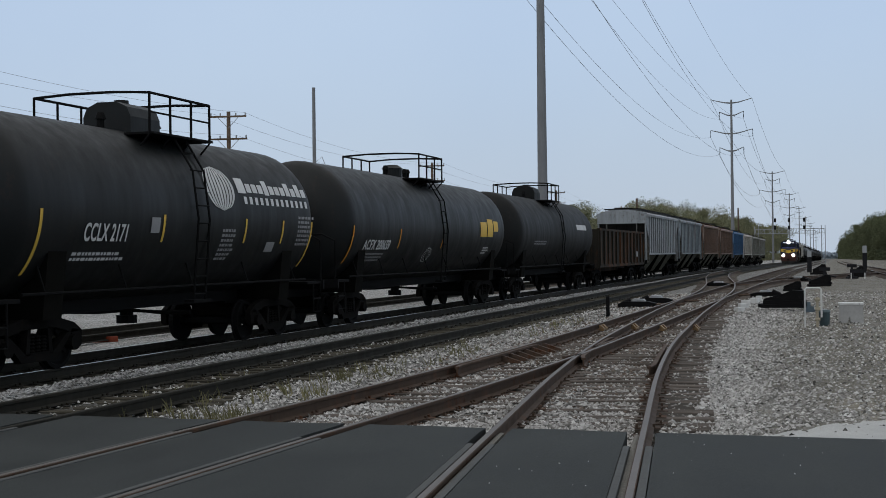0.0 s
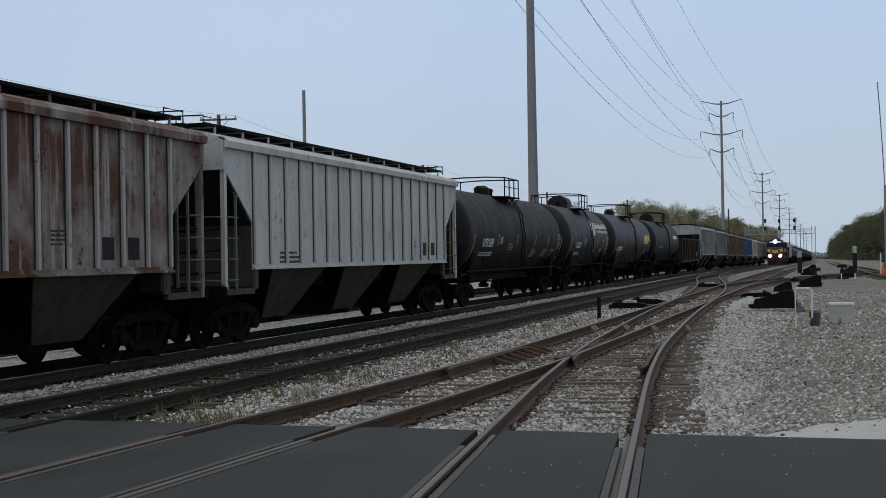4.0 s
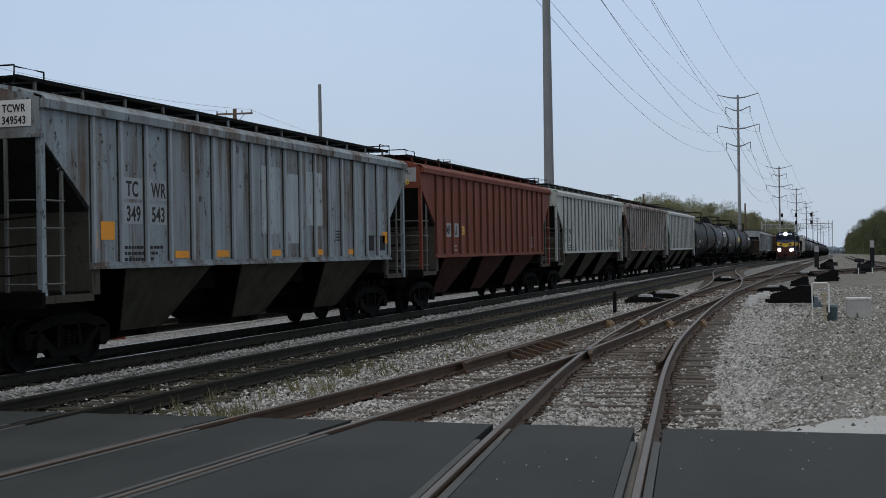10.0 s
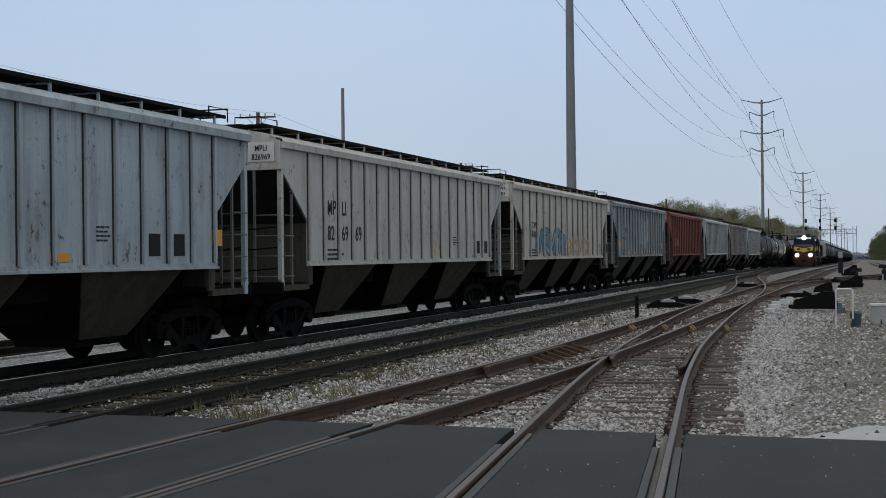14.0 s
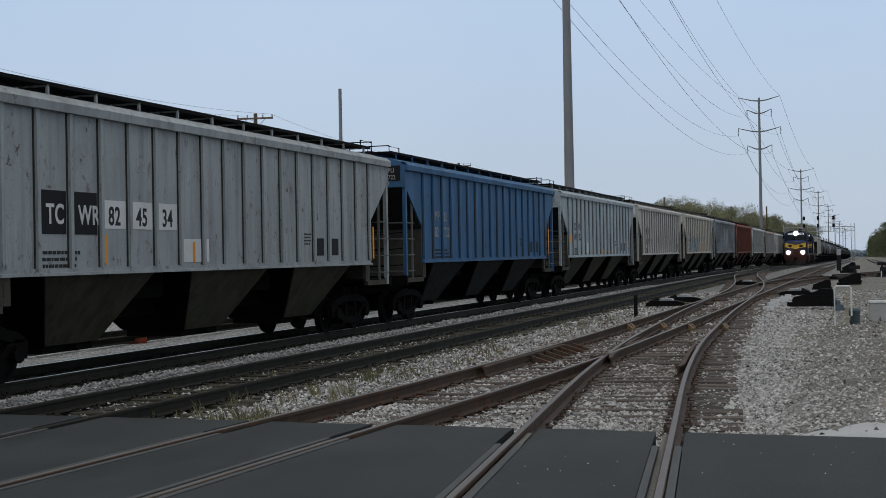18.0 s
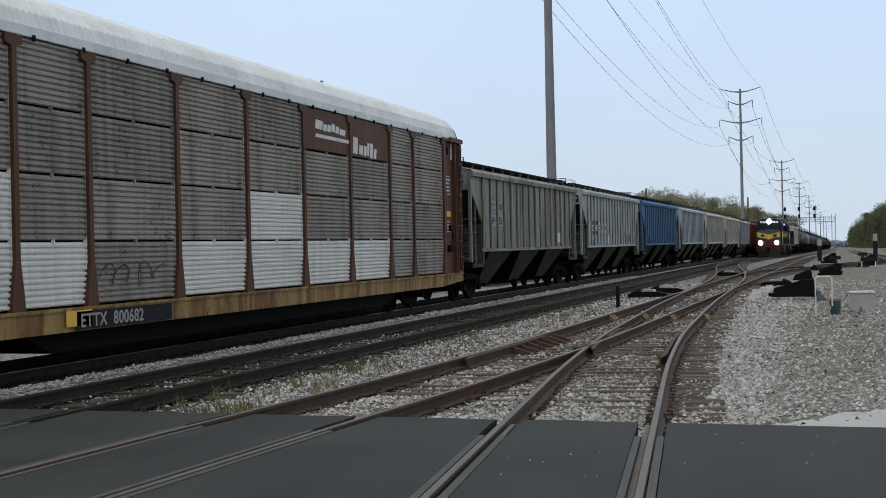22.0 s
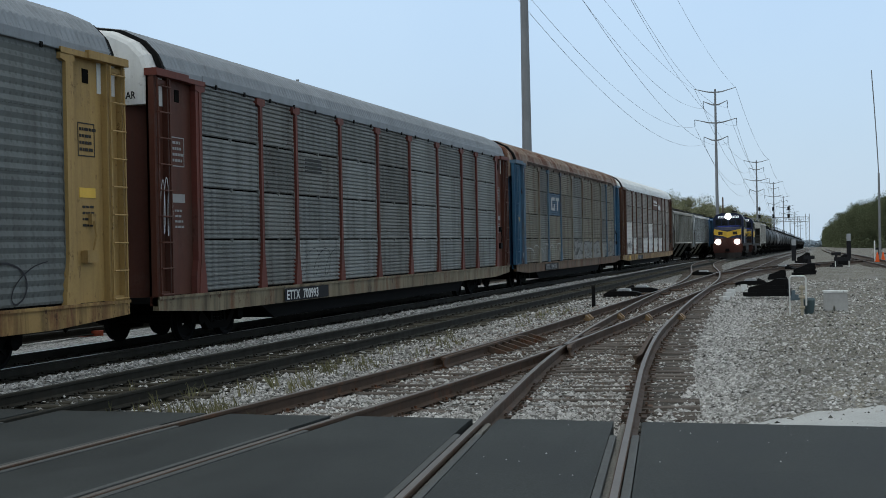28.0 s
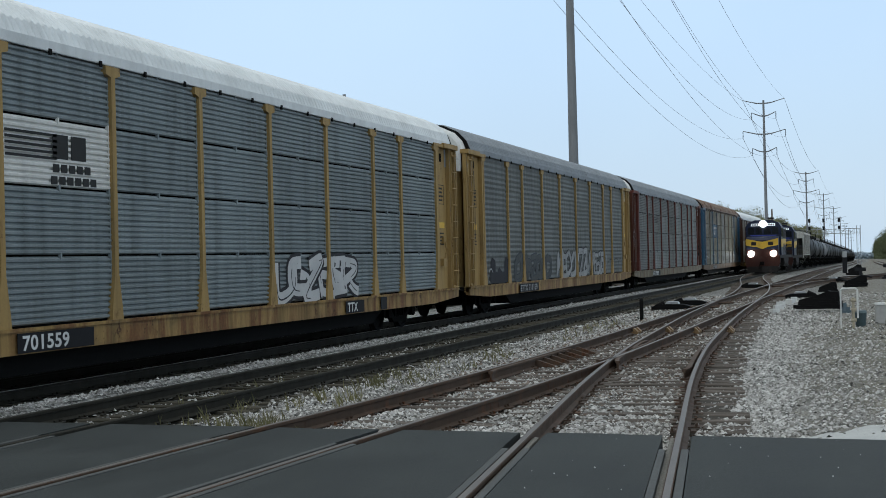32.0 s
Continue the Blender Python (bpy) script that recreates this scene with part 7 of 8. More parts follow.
# ---- utility poles behind the trains
UT = [(-40, 33.0, 12.2), (-40, 80.3, 12.0), (-40, 127.0, 11.6), (-40, 189.0, 11.8), (-40, 250.0, 11.8), (-40, 312.0, 12)]
for x, y, h in UT:
    p = thing("utility_pole", "wooden utility pole with two cross-arms", "utility pole", "utility poles behind the railway", pose(x, y, dip(y) - 0.2, 0, 0, 8))
    bm = B()
    rod(bm, (0, 0, 0), (0, 0, h), 0.19, 10, 0.13)
    part("shaft", bm, POLEWOOD, p)
    for dz, l in ((0.35, 1.3), (1.9, 1.35)):
        bm = B()
        box(bm, -l, l, -0.16, -0.05, h - dz - 0.06, h - dz + 0.06)
        arm = part("cross_arm", bm, POLEWOOD, p)
        for s in (-1, -0.45, 0.45, 1):
            bm = B()
            rod(bm, (s * l * 0.95, -0.1, h - dz + 0.05), (s * l * 0.95, -0.1, h - dz + 0.25), 0.05, 6)
            part("insulator", bm, GALV, arm)
        bm = B()
        rod(bm, (l * 0.6, -0.1, h - dz), (0, -0.1, h - dz - 0.8), 0.025, 4)
        rod(bm, (-l * 0.6, -0.1, h - dz), (0, -0.1, h - dz - 0.8), 0.025, 4)
        part("brace", bm, GALV, arm)
for (xa, ya, ha), (xb, yb, hb) in zip(UT, UT[1:]):
    for s, dz in ((-1.2, 0.1), (1.2, 0.1), (0.6, 1.65)):
        bm = B()
        tube(bm, catenary((xa + s, ya, dip(ya) + ha - dz - 0.2), (xb + s, yb, dip(yb) + hb - dz - 0.2), 0.9, 14), 0.009, 5)
        tagged(part("utility_line", bm, WIRE), "thin dark utility wire between poles", "cable", "utility wires")
p = thing("slender_mast", "tall slender dark steel mast", "mast", at=pose(-40, 95.5, -0.2))
bm = B()
rod(bm, (0, 0, 0), (0, 0, 15.5), 0.17, 10, 0.13)
part("shaft", bm, POLESTEEL, p)
bm = B()
tube(bm, [(0.15, -0.1, 9.5), (0.7, -0.1, 9.9), (1.0, -0.1, 9.2), (0.9, -0.1, 8.2)], 0.03)
part("cable_loop", bm, WIRE, p)
for x, y, h in ((-30, 203, 11.0), (-34, 236, 9.5)):
    p = thing("wooden_pole", "bare dark wooden pole by the trees", "pole", at=pose(x, y, dip(y) - 0.2))
    bm = B()
    rod(bm, (0, 0, 0), (0, 0, h), 0.22, 10, 0.16)
    part("shaft", bm, POLEWOOD, p)
bm = B()
rod(bm, (0, 0, 0), (0, 0, 7.6), 0.13, 8, 0.09)
tube(bm, [(0, 0, 7.5), (-0.12, 0, 10.5), (-0.27, 0, 13.5), (-0.45, 0, 16.6)], 0.045, 6)
p = thing("radio_mast", "thin leaning whip aerial on a slim pole", "mast", at=pose(5.02, 118, dip(118) - 0.2))
part("shaft", bm, POLESTEEL, p)

# ---- signal bridge
GY = 300.0
gz = dip(GY) - 0.2
bridge = thing("signal_bridge", "grey lattice signal bridge over the tracks", "signal bridge", at=pose(0, GY, gz))
bm = B()
for z in (6.9, 7.9):
    for dy in (-0.5, 0.5):
        box(bm, -17.4, -2.4, dy - 0.06, dy + 0.06, z - 0.06, z + 0.06)
for k in range(15):
    x = -17.4 + k
    for dy in (-0.5, 0.5):
        rod(bm, (x, dy, 6.9), (x + (1 if k % 2 else 0), dy, 7.9), 0.04, 4)
        rod(bm, (x + 1, dy, 6.9), (x + 1, dy, 7.9), 0.035, 4)
part("truss", bm, GALV, bridge)
for x in (-17.2, -2.6):
    bm = B()
    for dx, dy in itertools.product((-0.4, 0.4), (-0.4, 0.4)):
        rod(bm, (x + dx, dy, 0), (x + dx, dy, 8.6), 0.07, 5)
    for k in range(8):
        rod(bm, (x - 0.4, -0.4, k), (x + 0.4, -0.4, k + 1), 0.035, 4)
    part("leg", bm, GALV, bridge)
for x in (-13.05, -10.0, -6.7):
    for z in (8.2, 9.9):
        bm = B()
        box(bm, x - 0.24, x + 0.24, -0.9, -0.6, z - 0.42, z + 0.42)
        rod(bm, (x, -0.6, z), (x, -0.3, z), 0.1, 6)
        head = part("signal_head", bm, BLACKPLATE, bridge, "black signal head")
        for dz in (-0.25, 0, 0.25):
            bm = B()
            rod(bm, (x, -0.9, z + dz), (x, -1.1, z + dz), 0.1, 8)
            part("hood", bm, BLACKPLATE, head)
    bm = B()
    rod(bm, (x, -0.5, 6.8), (x, -0.5, 10.6), 0.06, 6)
    part("mast", bm, GALV, bridge)


# ---- trees
# spring leaves are lightened to take in the haze of distance
LEAF_A = leaf_material("spring_leaves", (0.16, 0.165, 0.095), (0.27, 0.265, 0.16))
LEAF_B = leaf_material("dark_leaves", (0.085, 0.1, 0.052), (0.15, 0.16, 0.09))
BARK = plain("bark", (0.09, 0.075, 0.06), 0.9)


def crown_mesh(seed, n=7500):
    rnd = np.random.RandomState(seed)
    blobs = [(rnd.uniform(-2.6, 2.6), rnd.uniform(-2.6, 2.6), rnd.uniform(4.5, 11.5), rnd.uniform(1.1, 2.4)) for _ in range(15)]
    verts, faces = [], []
    for k in range(n):
        bx, by, bz, br = blobs[rnd.randint(len(blobs))]
        d = rnd.normal(size=3)
        d /= np.linalg.norm(d)
        c = np.array([bx, by, bz]) + d * br * rnd.uniform(0.55, 1.1) * np.array([1, 1, 0.85])
        u = rnd.normal(size=3)
        u /= np.linalg.norm(u)
        v = np.cross(u, d + 0.01)
        v /= np.linalg.norm(v) + 1e-9
        s = rnd.uniform(0.07, 0.17)
        i = len(verts)
        verts += [tuple(c - u * s), tuple(c + v * s * 0.7), tuple(c + u * s), tuple(c - v * s * 0.7 + d * 0.1)]
        faces.append((i, i + 1, i + 2, i + 3))
    me = bpy.data.meshes.new("crown")
    me.from_pydata(verts, [], faces)
    me.materials.append(LEAF_A)
    return me


def trunk_mesh(seed):
    rnd = random.Random(seed)
    bm = B()
    rod(bm, (0, 0, -0.3), (0.1, 0.05, 4.0), 0.3, 8, 0.2)
    rod(bm, (0.1, 0.05, 4.0), (0.0, 0.2, 9.5), 0.2, 7, 0.06)
    for k in range(9):
        z = rnd.uniform(2.8, 8.0)
        t = rnd.uniform(0, 6.28)
        l = rnd.uniform(1.6, 3.2)
        rod(bm, (0.08, 0.08, z), (l * math.cos(t), l * math.sin(t), z + l * 0.8), 0.09, 5, 0.02)
    return bm


CROWNS = [crown_mesh(s) for s in range(5)]
TRUNKS = [cached("trunk_%d" % s, functools.partial(trunk_mesh, s)) for s in range(3)]
rnd = random.Random(5)


def tree(x, y, h, leaf, label, group):
    t = thing("tree", label, "tree", group, pose(x, y, dip(y) - 0.2, 0, 0, rnd.uniform(0, 360)) @ Matrix.Diagonal((h / 12.5 * rnd.uniform(0.9, 1.2),) * 2 + (h / 12.5, 1)))
    part("trunk", TRUNKS[rnd.randrange(3)], BARK, t)
    part("crown", CROWNS[rnd.randrange(5)], leaf, t)


y = 262.0
while y < 1250:
    x = -46 - rnd.uniform(0, 7)
    tree(x, y, (rnd.uniform(15.0, 18.5) + (y - 262) * 0.013) * (0.74 if y < 330 else 1), LEAF_A, "broad tree with sparse olive spring leaves", "trees behind the left-hand tracks")
    if rnd.random() < 0.5:
        tree(x - 6, y + 6, (rnd.uniform(14, 17) + (y - 262) * 0.012) * (0.74 if y < 330 else 1), LEAF_A, "broad tree with sparse olive spring leaves", "trees behind the left-hand tracks")
    y += rnd.uniform(8, 15) * (1 + (y - 262) / 500)
WOOD_EDGE = [(430, 29), (500, 26.5), (590, 21), (683, 16), (900, 11.5), (1230, 7.5), (2000, 3), (2400, 2)]
y = 430.0
while y < 2000:
    x = np.interp(y, [k[0] for k in WOOD_EDGE], [k[1] for k in WOOD_EDGE]) + 3 + rnd.uniform(0, 4)
    tree(x, y, rnd.uniform(19, 23.5), LEAF_B, "broad green tree at the edge of the far wood", "trees beyond the yard")
    tree(x + 7, y + 5, rnd.uniform(21, 25.5), LEAF_B, "broad green tree at the edge of the far wood", "trees beyond the yard")
    y += rnd.uniform(6, 10) * (1 + (y - 430) / 260)

# low scrub that closes the feet of the far woods
def scrub(name, label, x0, y0, y1, leaf, n, hh, edge=None):
    r = np.random.RandomState(len(name))
    verts, faces = [], []
    for k in range(n):
        y = y0 + (y1 - y0) * r.rand() ** 2
        xm = x0 if edge is None else x0 + np.interp(y, [k[0] for k in edge], [k[1] for k in edge])
        c = np.array([xm + r.uniform(-3, 3), y, dip(y) + hh * r.rand() ** 1.5])
        u, v = r.normal(size=3), r.normal(size=3)
        u *= 0.32 / np.linalg.norm(u) * (1 + y / 900)
        v *= 0.32 / np.linalg.norm(v) * (1 + y / 900)
        i = len(verts)
        verts += [tuple(c - u), tuple(c + v), tuple(c + u), tuple(c - v)]
        faces.append((i, i + 1, i + 2, i + 3))
    me = bpy.data.meshes.new(name)
    me.from_pydata(verts, [], faces)
    me.materials.append(leaf)
    tagged(new(name, me), label, "scrub", kind="stuff")


scrub("far_scrub", "green undergrowth at the foot of the far wood", 4, 420, 2300, LEAF_B, 36000, 9.0, WOOD_EDGE)


def far_wood():
    """The last woods across the line's end; distance haze is put into their colour."""
    r = np.random.RandomState(12)
    verts, faces = [], []
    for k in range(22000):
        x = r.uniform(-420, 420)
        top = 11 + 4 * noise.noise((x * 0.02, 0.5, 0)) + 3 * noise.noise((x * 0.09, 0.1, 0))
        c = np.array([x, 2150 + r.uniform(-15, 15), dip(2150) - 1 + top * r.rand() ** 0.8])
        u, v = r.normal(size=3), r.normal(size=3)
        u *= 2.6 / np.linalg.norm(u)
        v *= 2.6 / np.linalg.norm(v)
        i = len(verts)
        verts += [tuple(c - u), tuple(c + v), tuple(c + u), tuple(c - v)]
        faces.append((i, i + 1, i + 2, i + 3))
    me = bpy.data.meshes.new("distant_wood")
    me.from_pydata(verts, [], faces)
    me.materials.append(leaf_material("haze_tinted_leaves", (0.34, 0.4, 0.45), (0.46, 0.52, 0.58)))
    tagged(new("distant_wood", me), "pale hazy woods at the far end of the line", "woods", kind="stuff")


far_wood()
scrub("left_scrub", "olive undergrowth below the trees", -46, 250, 1250, LEAF_A, 20000, 5.0)

# ---- trackside gear
TARRED = plain("tarred_timber", (0.01, 0.01, 0.01), 0.85, 0, 10, 0.4)
p = thing("marker_post", "short dark wooden marker post in the ballast", "post", at=pose(-6.66, 38.8, -0.25))
bm = B()
box(bm, -0.05, 0.05, -0.05, 0.05, 0, 0.68)
prism(bm, [(-0.05, 0.68), (0.05, 0.68), (0.0, 0.72)], -0.05, 0.05)
part("shaft", bm, TARRED, p)


def switch_machine(x, y, turn):
    p = thing("switch_machine", "low black switch machine with a pale lid on long sleepers", "switch machine", "track switch machines", pose(x, y, -0.2, 0, 0, turn))
    bm = B()
    prism(bm, [(-0.75, 0.02), (0.6, 0.02), (0.6, 0.14), (0.35, 0.2), (-0.5, 0.22), (-0.75, 0.12)], -0.3, 0.3, 'y')
    body = part("housing", bm, STEEL, p)
    bm = B()
    prism(bm, [(-0.28, 0.22), (0.22, 0.215), (0.17, 0.29), (-0.2, 0.3)], -0.26, 0.22, 'y')
    part("lid", bm, GALV, body, "pale metal lid")
    bm = B()
    rod(bm, (-0.62, 0.0, 0.1), (-0.3, 0.0, 0.24), 0.1, 10)
    part("motor", bm, STEEL, p)
    for yy in (-0.22, 0.2):
        bm = B()
        rod(bm, (0.5, yy, 0.1), (1.6, yy, 0.09), 0.03, 6)
        part("throw_rod", bm, RAILRUST, p)
        bm = B()
        box(bm, -0.9, 1.2, yy * 1.8 - 0.12, yy * 1.8 + 0.12, -0.12, 0.02)
        part("sleeper", bm, SLEEPER, p)


switch_machine(-6.75, 46.0, 3)
switch_machine(-6.6, 49.5, 4)
switch_machine(-2.9, 56.0, 184)
switch_machine(-6.2, 72.5, -6)
switch_machine(-2.3, 84.0, 160)


def covered_heap(x, y, w, h, seed):
    """A pile of black timbers and mats, highest towards one side, with a squat capped machine on it."""
    r = random.Random(seed)
    p = thing("timber_heap", "black heap of tarred timbers and rubber mats with a capped machine", "heap", "black heaps beside the track", pose(x, y, -0.1, 0, 0, r.uniform(-5, 5)))
    for k in range(9):
        lev = k // 3
        a, b = -w * (0.95 - 0.3 * lev) + r.uniform(-0.08, 0.08), w * (1.0 - 0.06 * lev) + r.uniform(-0.05, 0.05)
        yy = -0.36 + 0.26 * (k % 3)
        z = h * (0.02 + 0.2 * lev)
        bm = B()
        box(bm, a, b, yy, yy + 0.24, z, z + h * 0.2, pose(0, 0, 0, 0, r.uniform(-1.5, 1.5), r.uniform(-4, 4)))
        part("timber", bm, TARRED, p)
    bm = B()
    prism(bm, [(-w * 0.75, 0.42 * h), (w * 0.95, 0.42 * h), (w, 0.6 * h), (w * 0.92, 0.97 * h), (w * 0.45, h), (w * 0.2, 0.86 * h), (-w * 0.2, 0.7 * h), (-w * 0.75, 0.52 * h)], -0.3, 0.25, 'y')
    part("cap", bm, TARRED, p, "black mat slumped over the timbers")


covered_heap(-1.7, 43.3, 0.74, 0.58, 1)
covered_heap(-0.85, 67.9, 0.6, 0.6, 2)
covered_heap(-1.25, 99.5, 0.55, 0.8, 3)
covered_heap(1.3, 89.9, 0.5, 0.75, 4)
covered_heap(-1.95, 60.6, 0.44, 0.46, 5)
# orange cones at the foot of the aerial
CONE = plain("cone_orange", (0.75, 0.12, 0.03), 0.6)
for dx in (0.0, 0.45):
    p = thing("traffic_cone", "small orange traffic cone on the gravel", "cone", "orange cones in the yard", pose(4.35 + dx, 107.3 + dx, dip(107) - 0.2))
    bm = B()
    box(bm, -0.2, 0.2, -0.2, 0.2, 0.0, 0.05)
    part("foot", bm, CONE, p)
    bm = B()
    rod(bm, (0, 0, 0.05), (0, 0, 0.75), 0.17, 12, 0.05)
    part("shaft", bm, CONE, p)
p = thing("white_stake", "slim white marker stake by the yard track", "stake", at=pose(4.2, 108.5, dip(108) - 0.2))
bm = B()
box(bm, -0.05, 0.05, -0.04, 0.04, 0, 1.7)
part("shaft", bm, WHITE, p)
p = thing("flat_target_stand", "low white-legged yard stand with a black board", "stand", at=pose(1.35, 86.5, dip(86) - 0.12))
for s in (-1, 1):
    bm = B()
    box(bm, s * 0.42 - 0.03, s * 0.42 + 0.03, -0.03, 0.03, 0, 0.5)
    part("leg", bm, WHITE, p)
bm = B()
box(bm, -0.5, 0.5, -0.05, 0.05, 0.38, 0.62)
part("board", bm, BLACKPLATE, p)

rnd = random.Random(9)
for k in range(5):
    bm = B()
    w, d, h = rnd.uniform(0.12, 0.18), rnd.uniform(0.1, 0.16), rnd.uniform(0.13, 0.22)
    prism(bm, [(-w, -d), (w, -d * 0.8), (w * 0.9, d), (-w * 0.8, d * 0.9)], 0, h, 'z')
    p = tagged(part("concrete_block", bm, WHITE), "small broken pale concrete block on the ballast", "block", "pale blocks beside the turnout")
    p.matrix_basis = pose(-3.1 + 0.03 * k + rnd.uniform(-0.12, 0.12), 42.8 + 2.3 * k + rnd.uniform(-0.3, 0.3), -0.2, 0, 0, rnd.uniform(0, 90))

# standpipe: white pipe frame, valve and pail
p = thing("standpipe_frame", "white pipe frame guarding a small valve", "pipe frame", at=pose(-0.55, 32.7, -0.12))
bm = B()
tube(bm, [(-0.19, 0, 0), (-0.19, 0, 0.93), (-0.15, 0, 0.97), (0.16, 0, 0.97), (0.2, 0, 0.93), (0.2, 0, 0.25)], 0.024, 8)
part("pipe", bm, WHITE, p)
bm = B()
rod(bm, (-0.17, 0, 0.42), (0.05, 0, 0.42), 0.03, 8)
rod(bm, (-0.1, -0.02, 0.42), (-0.1, 0.02, 0.62), 0.05, 8)
box(bm, -0.16, 0.02, -0.05, 0.05, 0.38, 0.52)
part("blue_valve", bm, plain("valve_blue", (0.09, 0.12, 0.14), 0.6), p, "dull blue valve body")
bm = B()
rod(bm, (0.1, 0.03, 0), (0.1, 0.03, 0.75), 0.035, 8)
for z in (0.2, 0.45, 0.68):
    rod(bm, (0.04, 0.03, z), (0.17, 0.03, z), 0.045, 8)
part("brass_fitting", bm, plain("weathered_brass", (0.36, 0.32, 0.24), 0.7, 0.0), p, "yellowed pipe fitting")
p = thing("pail", "dull teal plastic pail with a lid", "pail", at=pose(-0.285, 33.1, -0.12))
bm = B()
rod(bm, (0, 0, 0), (0, 0, 0.36), 0.115, 20, 0.14)
body = part("body", bm, plain("teal_plastic", (0.06, 0.085, 0.09), 0.6), p)
bm = B()
rod(bm, (0, 0, 0.36), (0, 0, 0.42), 0.15, 20, 0.13)
part("lid", bm, plain("grey_plastic", (0.13, 0.17, 0.18), 0.5), p, "grey-blue lid")
p = thing("concrete_box", "pale concrete cable box with a white lid", "cable box", at=pose(0.35, 34.3, -0.12, 0, 0, 3))
bm = B()
prism(bm, [(-0.3, 0), (-0.1, 0), (-0.05, 0.2), (0.0, 0), (0.3, 0), (0.28, 0.5), (-0.28, 0.5)], -0.22, 0.22, 'y')
part("body", bm, plain("pale_concrete", (0.36, 0.355, 0.34), 0.85), p)
bm = B()
box(bm, -0.3, 0.3, -0.24, 0.24, 0.505, 0.55)
part("lid", bm, WHITE, p, "white lid")

for x, y, h in ((-2.3, 121.0, 1.95), (2.6, 127.0, 2.4)):
    p = thing("trackside_signal", "black trackside signal post with a grey head", "signal", "low signals by the yard", pose(x, y, dip(y) - 0.2))
    bm = B()
    box(bm, -0.2, 0.2, -0.15, 0.15, 0, h * 0.72)
    part("post", bm, BLACKPLATE, p)
    bm = B()
    box(bm, -0.19, 0.19, -0.16, 0.16, h * 0.72, h)
    part("head", bm, GALV, p, "grey signal head")
for x, y in ((1.0, 88.0), (-0.6, 74.0), (5.0, 120.0)):
    p = thing("switch_stand", "low black hand-thrown switch stand", "switch stand", "switch stands in the yard", pose(x, y, -0.15))
    bm = B()
    box(bm, -0.4, 0.4, -0.4, 0.4, 0.0, 0.12)
    rod(bm, (0, 0, 0.1), (0, 0, 0.75), 0.14, 8, 0.08)
    part("base", bm, BLACKPLATE, p)
    bm = B()
    rod(bm, (0, 0, 0.55), (0.6, 0.1, 0.4), 0.04, 6)
    part("lever", bm, BLACKPLATE, p)
    bm = B()
    box(bm, -0.3, 0.3, -0.05, 0.05, 0.75, 0.95)
    part("target", bm, BLACKPLATE, p)

# rail braces, guard rails and the frog
OCHRE = paint("ochre_brace", (0.2, 0.13, 0.065), 0.3, 0.4)
for k in range(7):
    y = 22.2 + 0.5 * k
    bm = B()
    prism(bm, [(0.06, -0.165), (0.46, -0.165), (0.44, -0.13), (0.1, -0.02), (0.06, -0.02)], -0.035, 0.035, 'y')
    o = tagged(part("guard_brace", bm, RAILRUST), "dark diagonal brace bracing the rail from its foot", "rail brace", "diagonal braces of the rail")
    o.location = (-5.08 - GAUGE + 0.02 * k, y, 0)
for k, (x, y) in enumerate(((-5.72, 32.0), (-4.98, 32.4), (-4.22, 32.0), (-3.43, 32.2))):
    bm = B()
    box(bm, -0.17, 0.17, -0.3, 0.3, -0.17, -0.12)
    for s in (-1, 1):
        prism(bm, [(s * 0.05, -0.12), (s * 0.17, -0.12), (s * 0.08, -0.03), (s * 0.05, -0.03)], -0.28, -0.1, 'y')
        prism(bm, [(s * 0.05, -0.12), (s * 0.17, -0.12), (s * 0.08, -0.03), (s * 0.05, -0.03)], 0.1, 0.28, 'y')
    o = tagged(part("rail_brace", bm, OCHRE), "ochre rail brace clamped to the rail", "rail brace", "rail braces of the turnout")
    o.location = (x, y, 0)
for knots, d, y0, y1 in ((Q_KNOTS, GAUGE - 0.11, 20.0, 25.0), (P_KNOTS, -GAUGE + 0.11, 19.5, 24.5), (Q_KNOTS, -GAUGE + 0.1, 21.6, 27.0), (P_KNOTS, GAUGE - 0.1, 21.8, 27.0)):
    bm = B()
    line = offset_line(smooth_line(knots, 0.25, y0, y1), d)
    line[:2, 0] += np.array([0.06, 0.02]) * (-1 if d > 0 else 1)
    line[-2:, 0] += np.array([0.02, 0.06]) * (-1 if d > 0 else 1)
    sweep(bm, line, RAILPROF)
    tagged(part("guard_rail", bm, RAILRUST), "short rusty guard rail beside the running rail", "rail", "guard rails of the turnout")

# pale grit washed up against the road edge
def grit_far(x):
    return ROAD_EDGE + 0.08 + np.interp(x, [-1.75, -1.4, -0.95, -0.33, 0.6, 2.0, 5.3], [0.05, 0.35, 0.8, 1.45, 2.1, 2.4, 2.6]) + 0.12 * noise.noise((x * 2.5, 0.0, 3.0)) + 0.08 * noise.noise((x * 9, 1.0, 3.0))


GRIT = plain("pale_grit", (0.42, 0.425, 0.415), 0.95, 0, 75, 0.5, 0.9)
bm = B()
rows = []
for i in range(60):
    x = -1.75 + 7.0 * i / 59
    far = grit_far(x)
    row = []
    for t in np.linspace(0, 1, 16):
        yy = ROAD_EDGE - 0.04 + (far - ROAD_EDGE) * t
        row.append((x, yy, max(-0.02 - 0.25 * t, ground_z(x, yy) + 0.03 * (1 - t) ** 0.7 - 0.004)))
    rows.append(row)
sheet(bm, rows)
bmesh.ops.reverse_faces(bm, faces=bm.faces[:])
tagged(part("pale_grit", bm, GRIT), "pale fine grit lying along the road edge", "grit", kind="stuff")


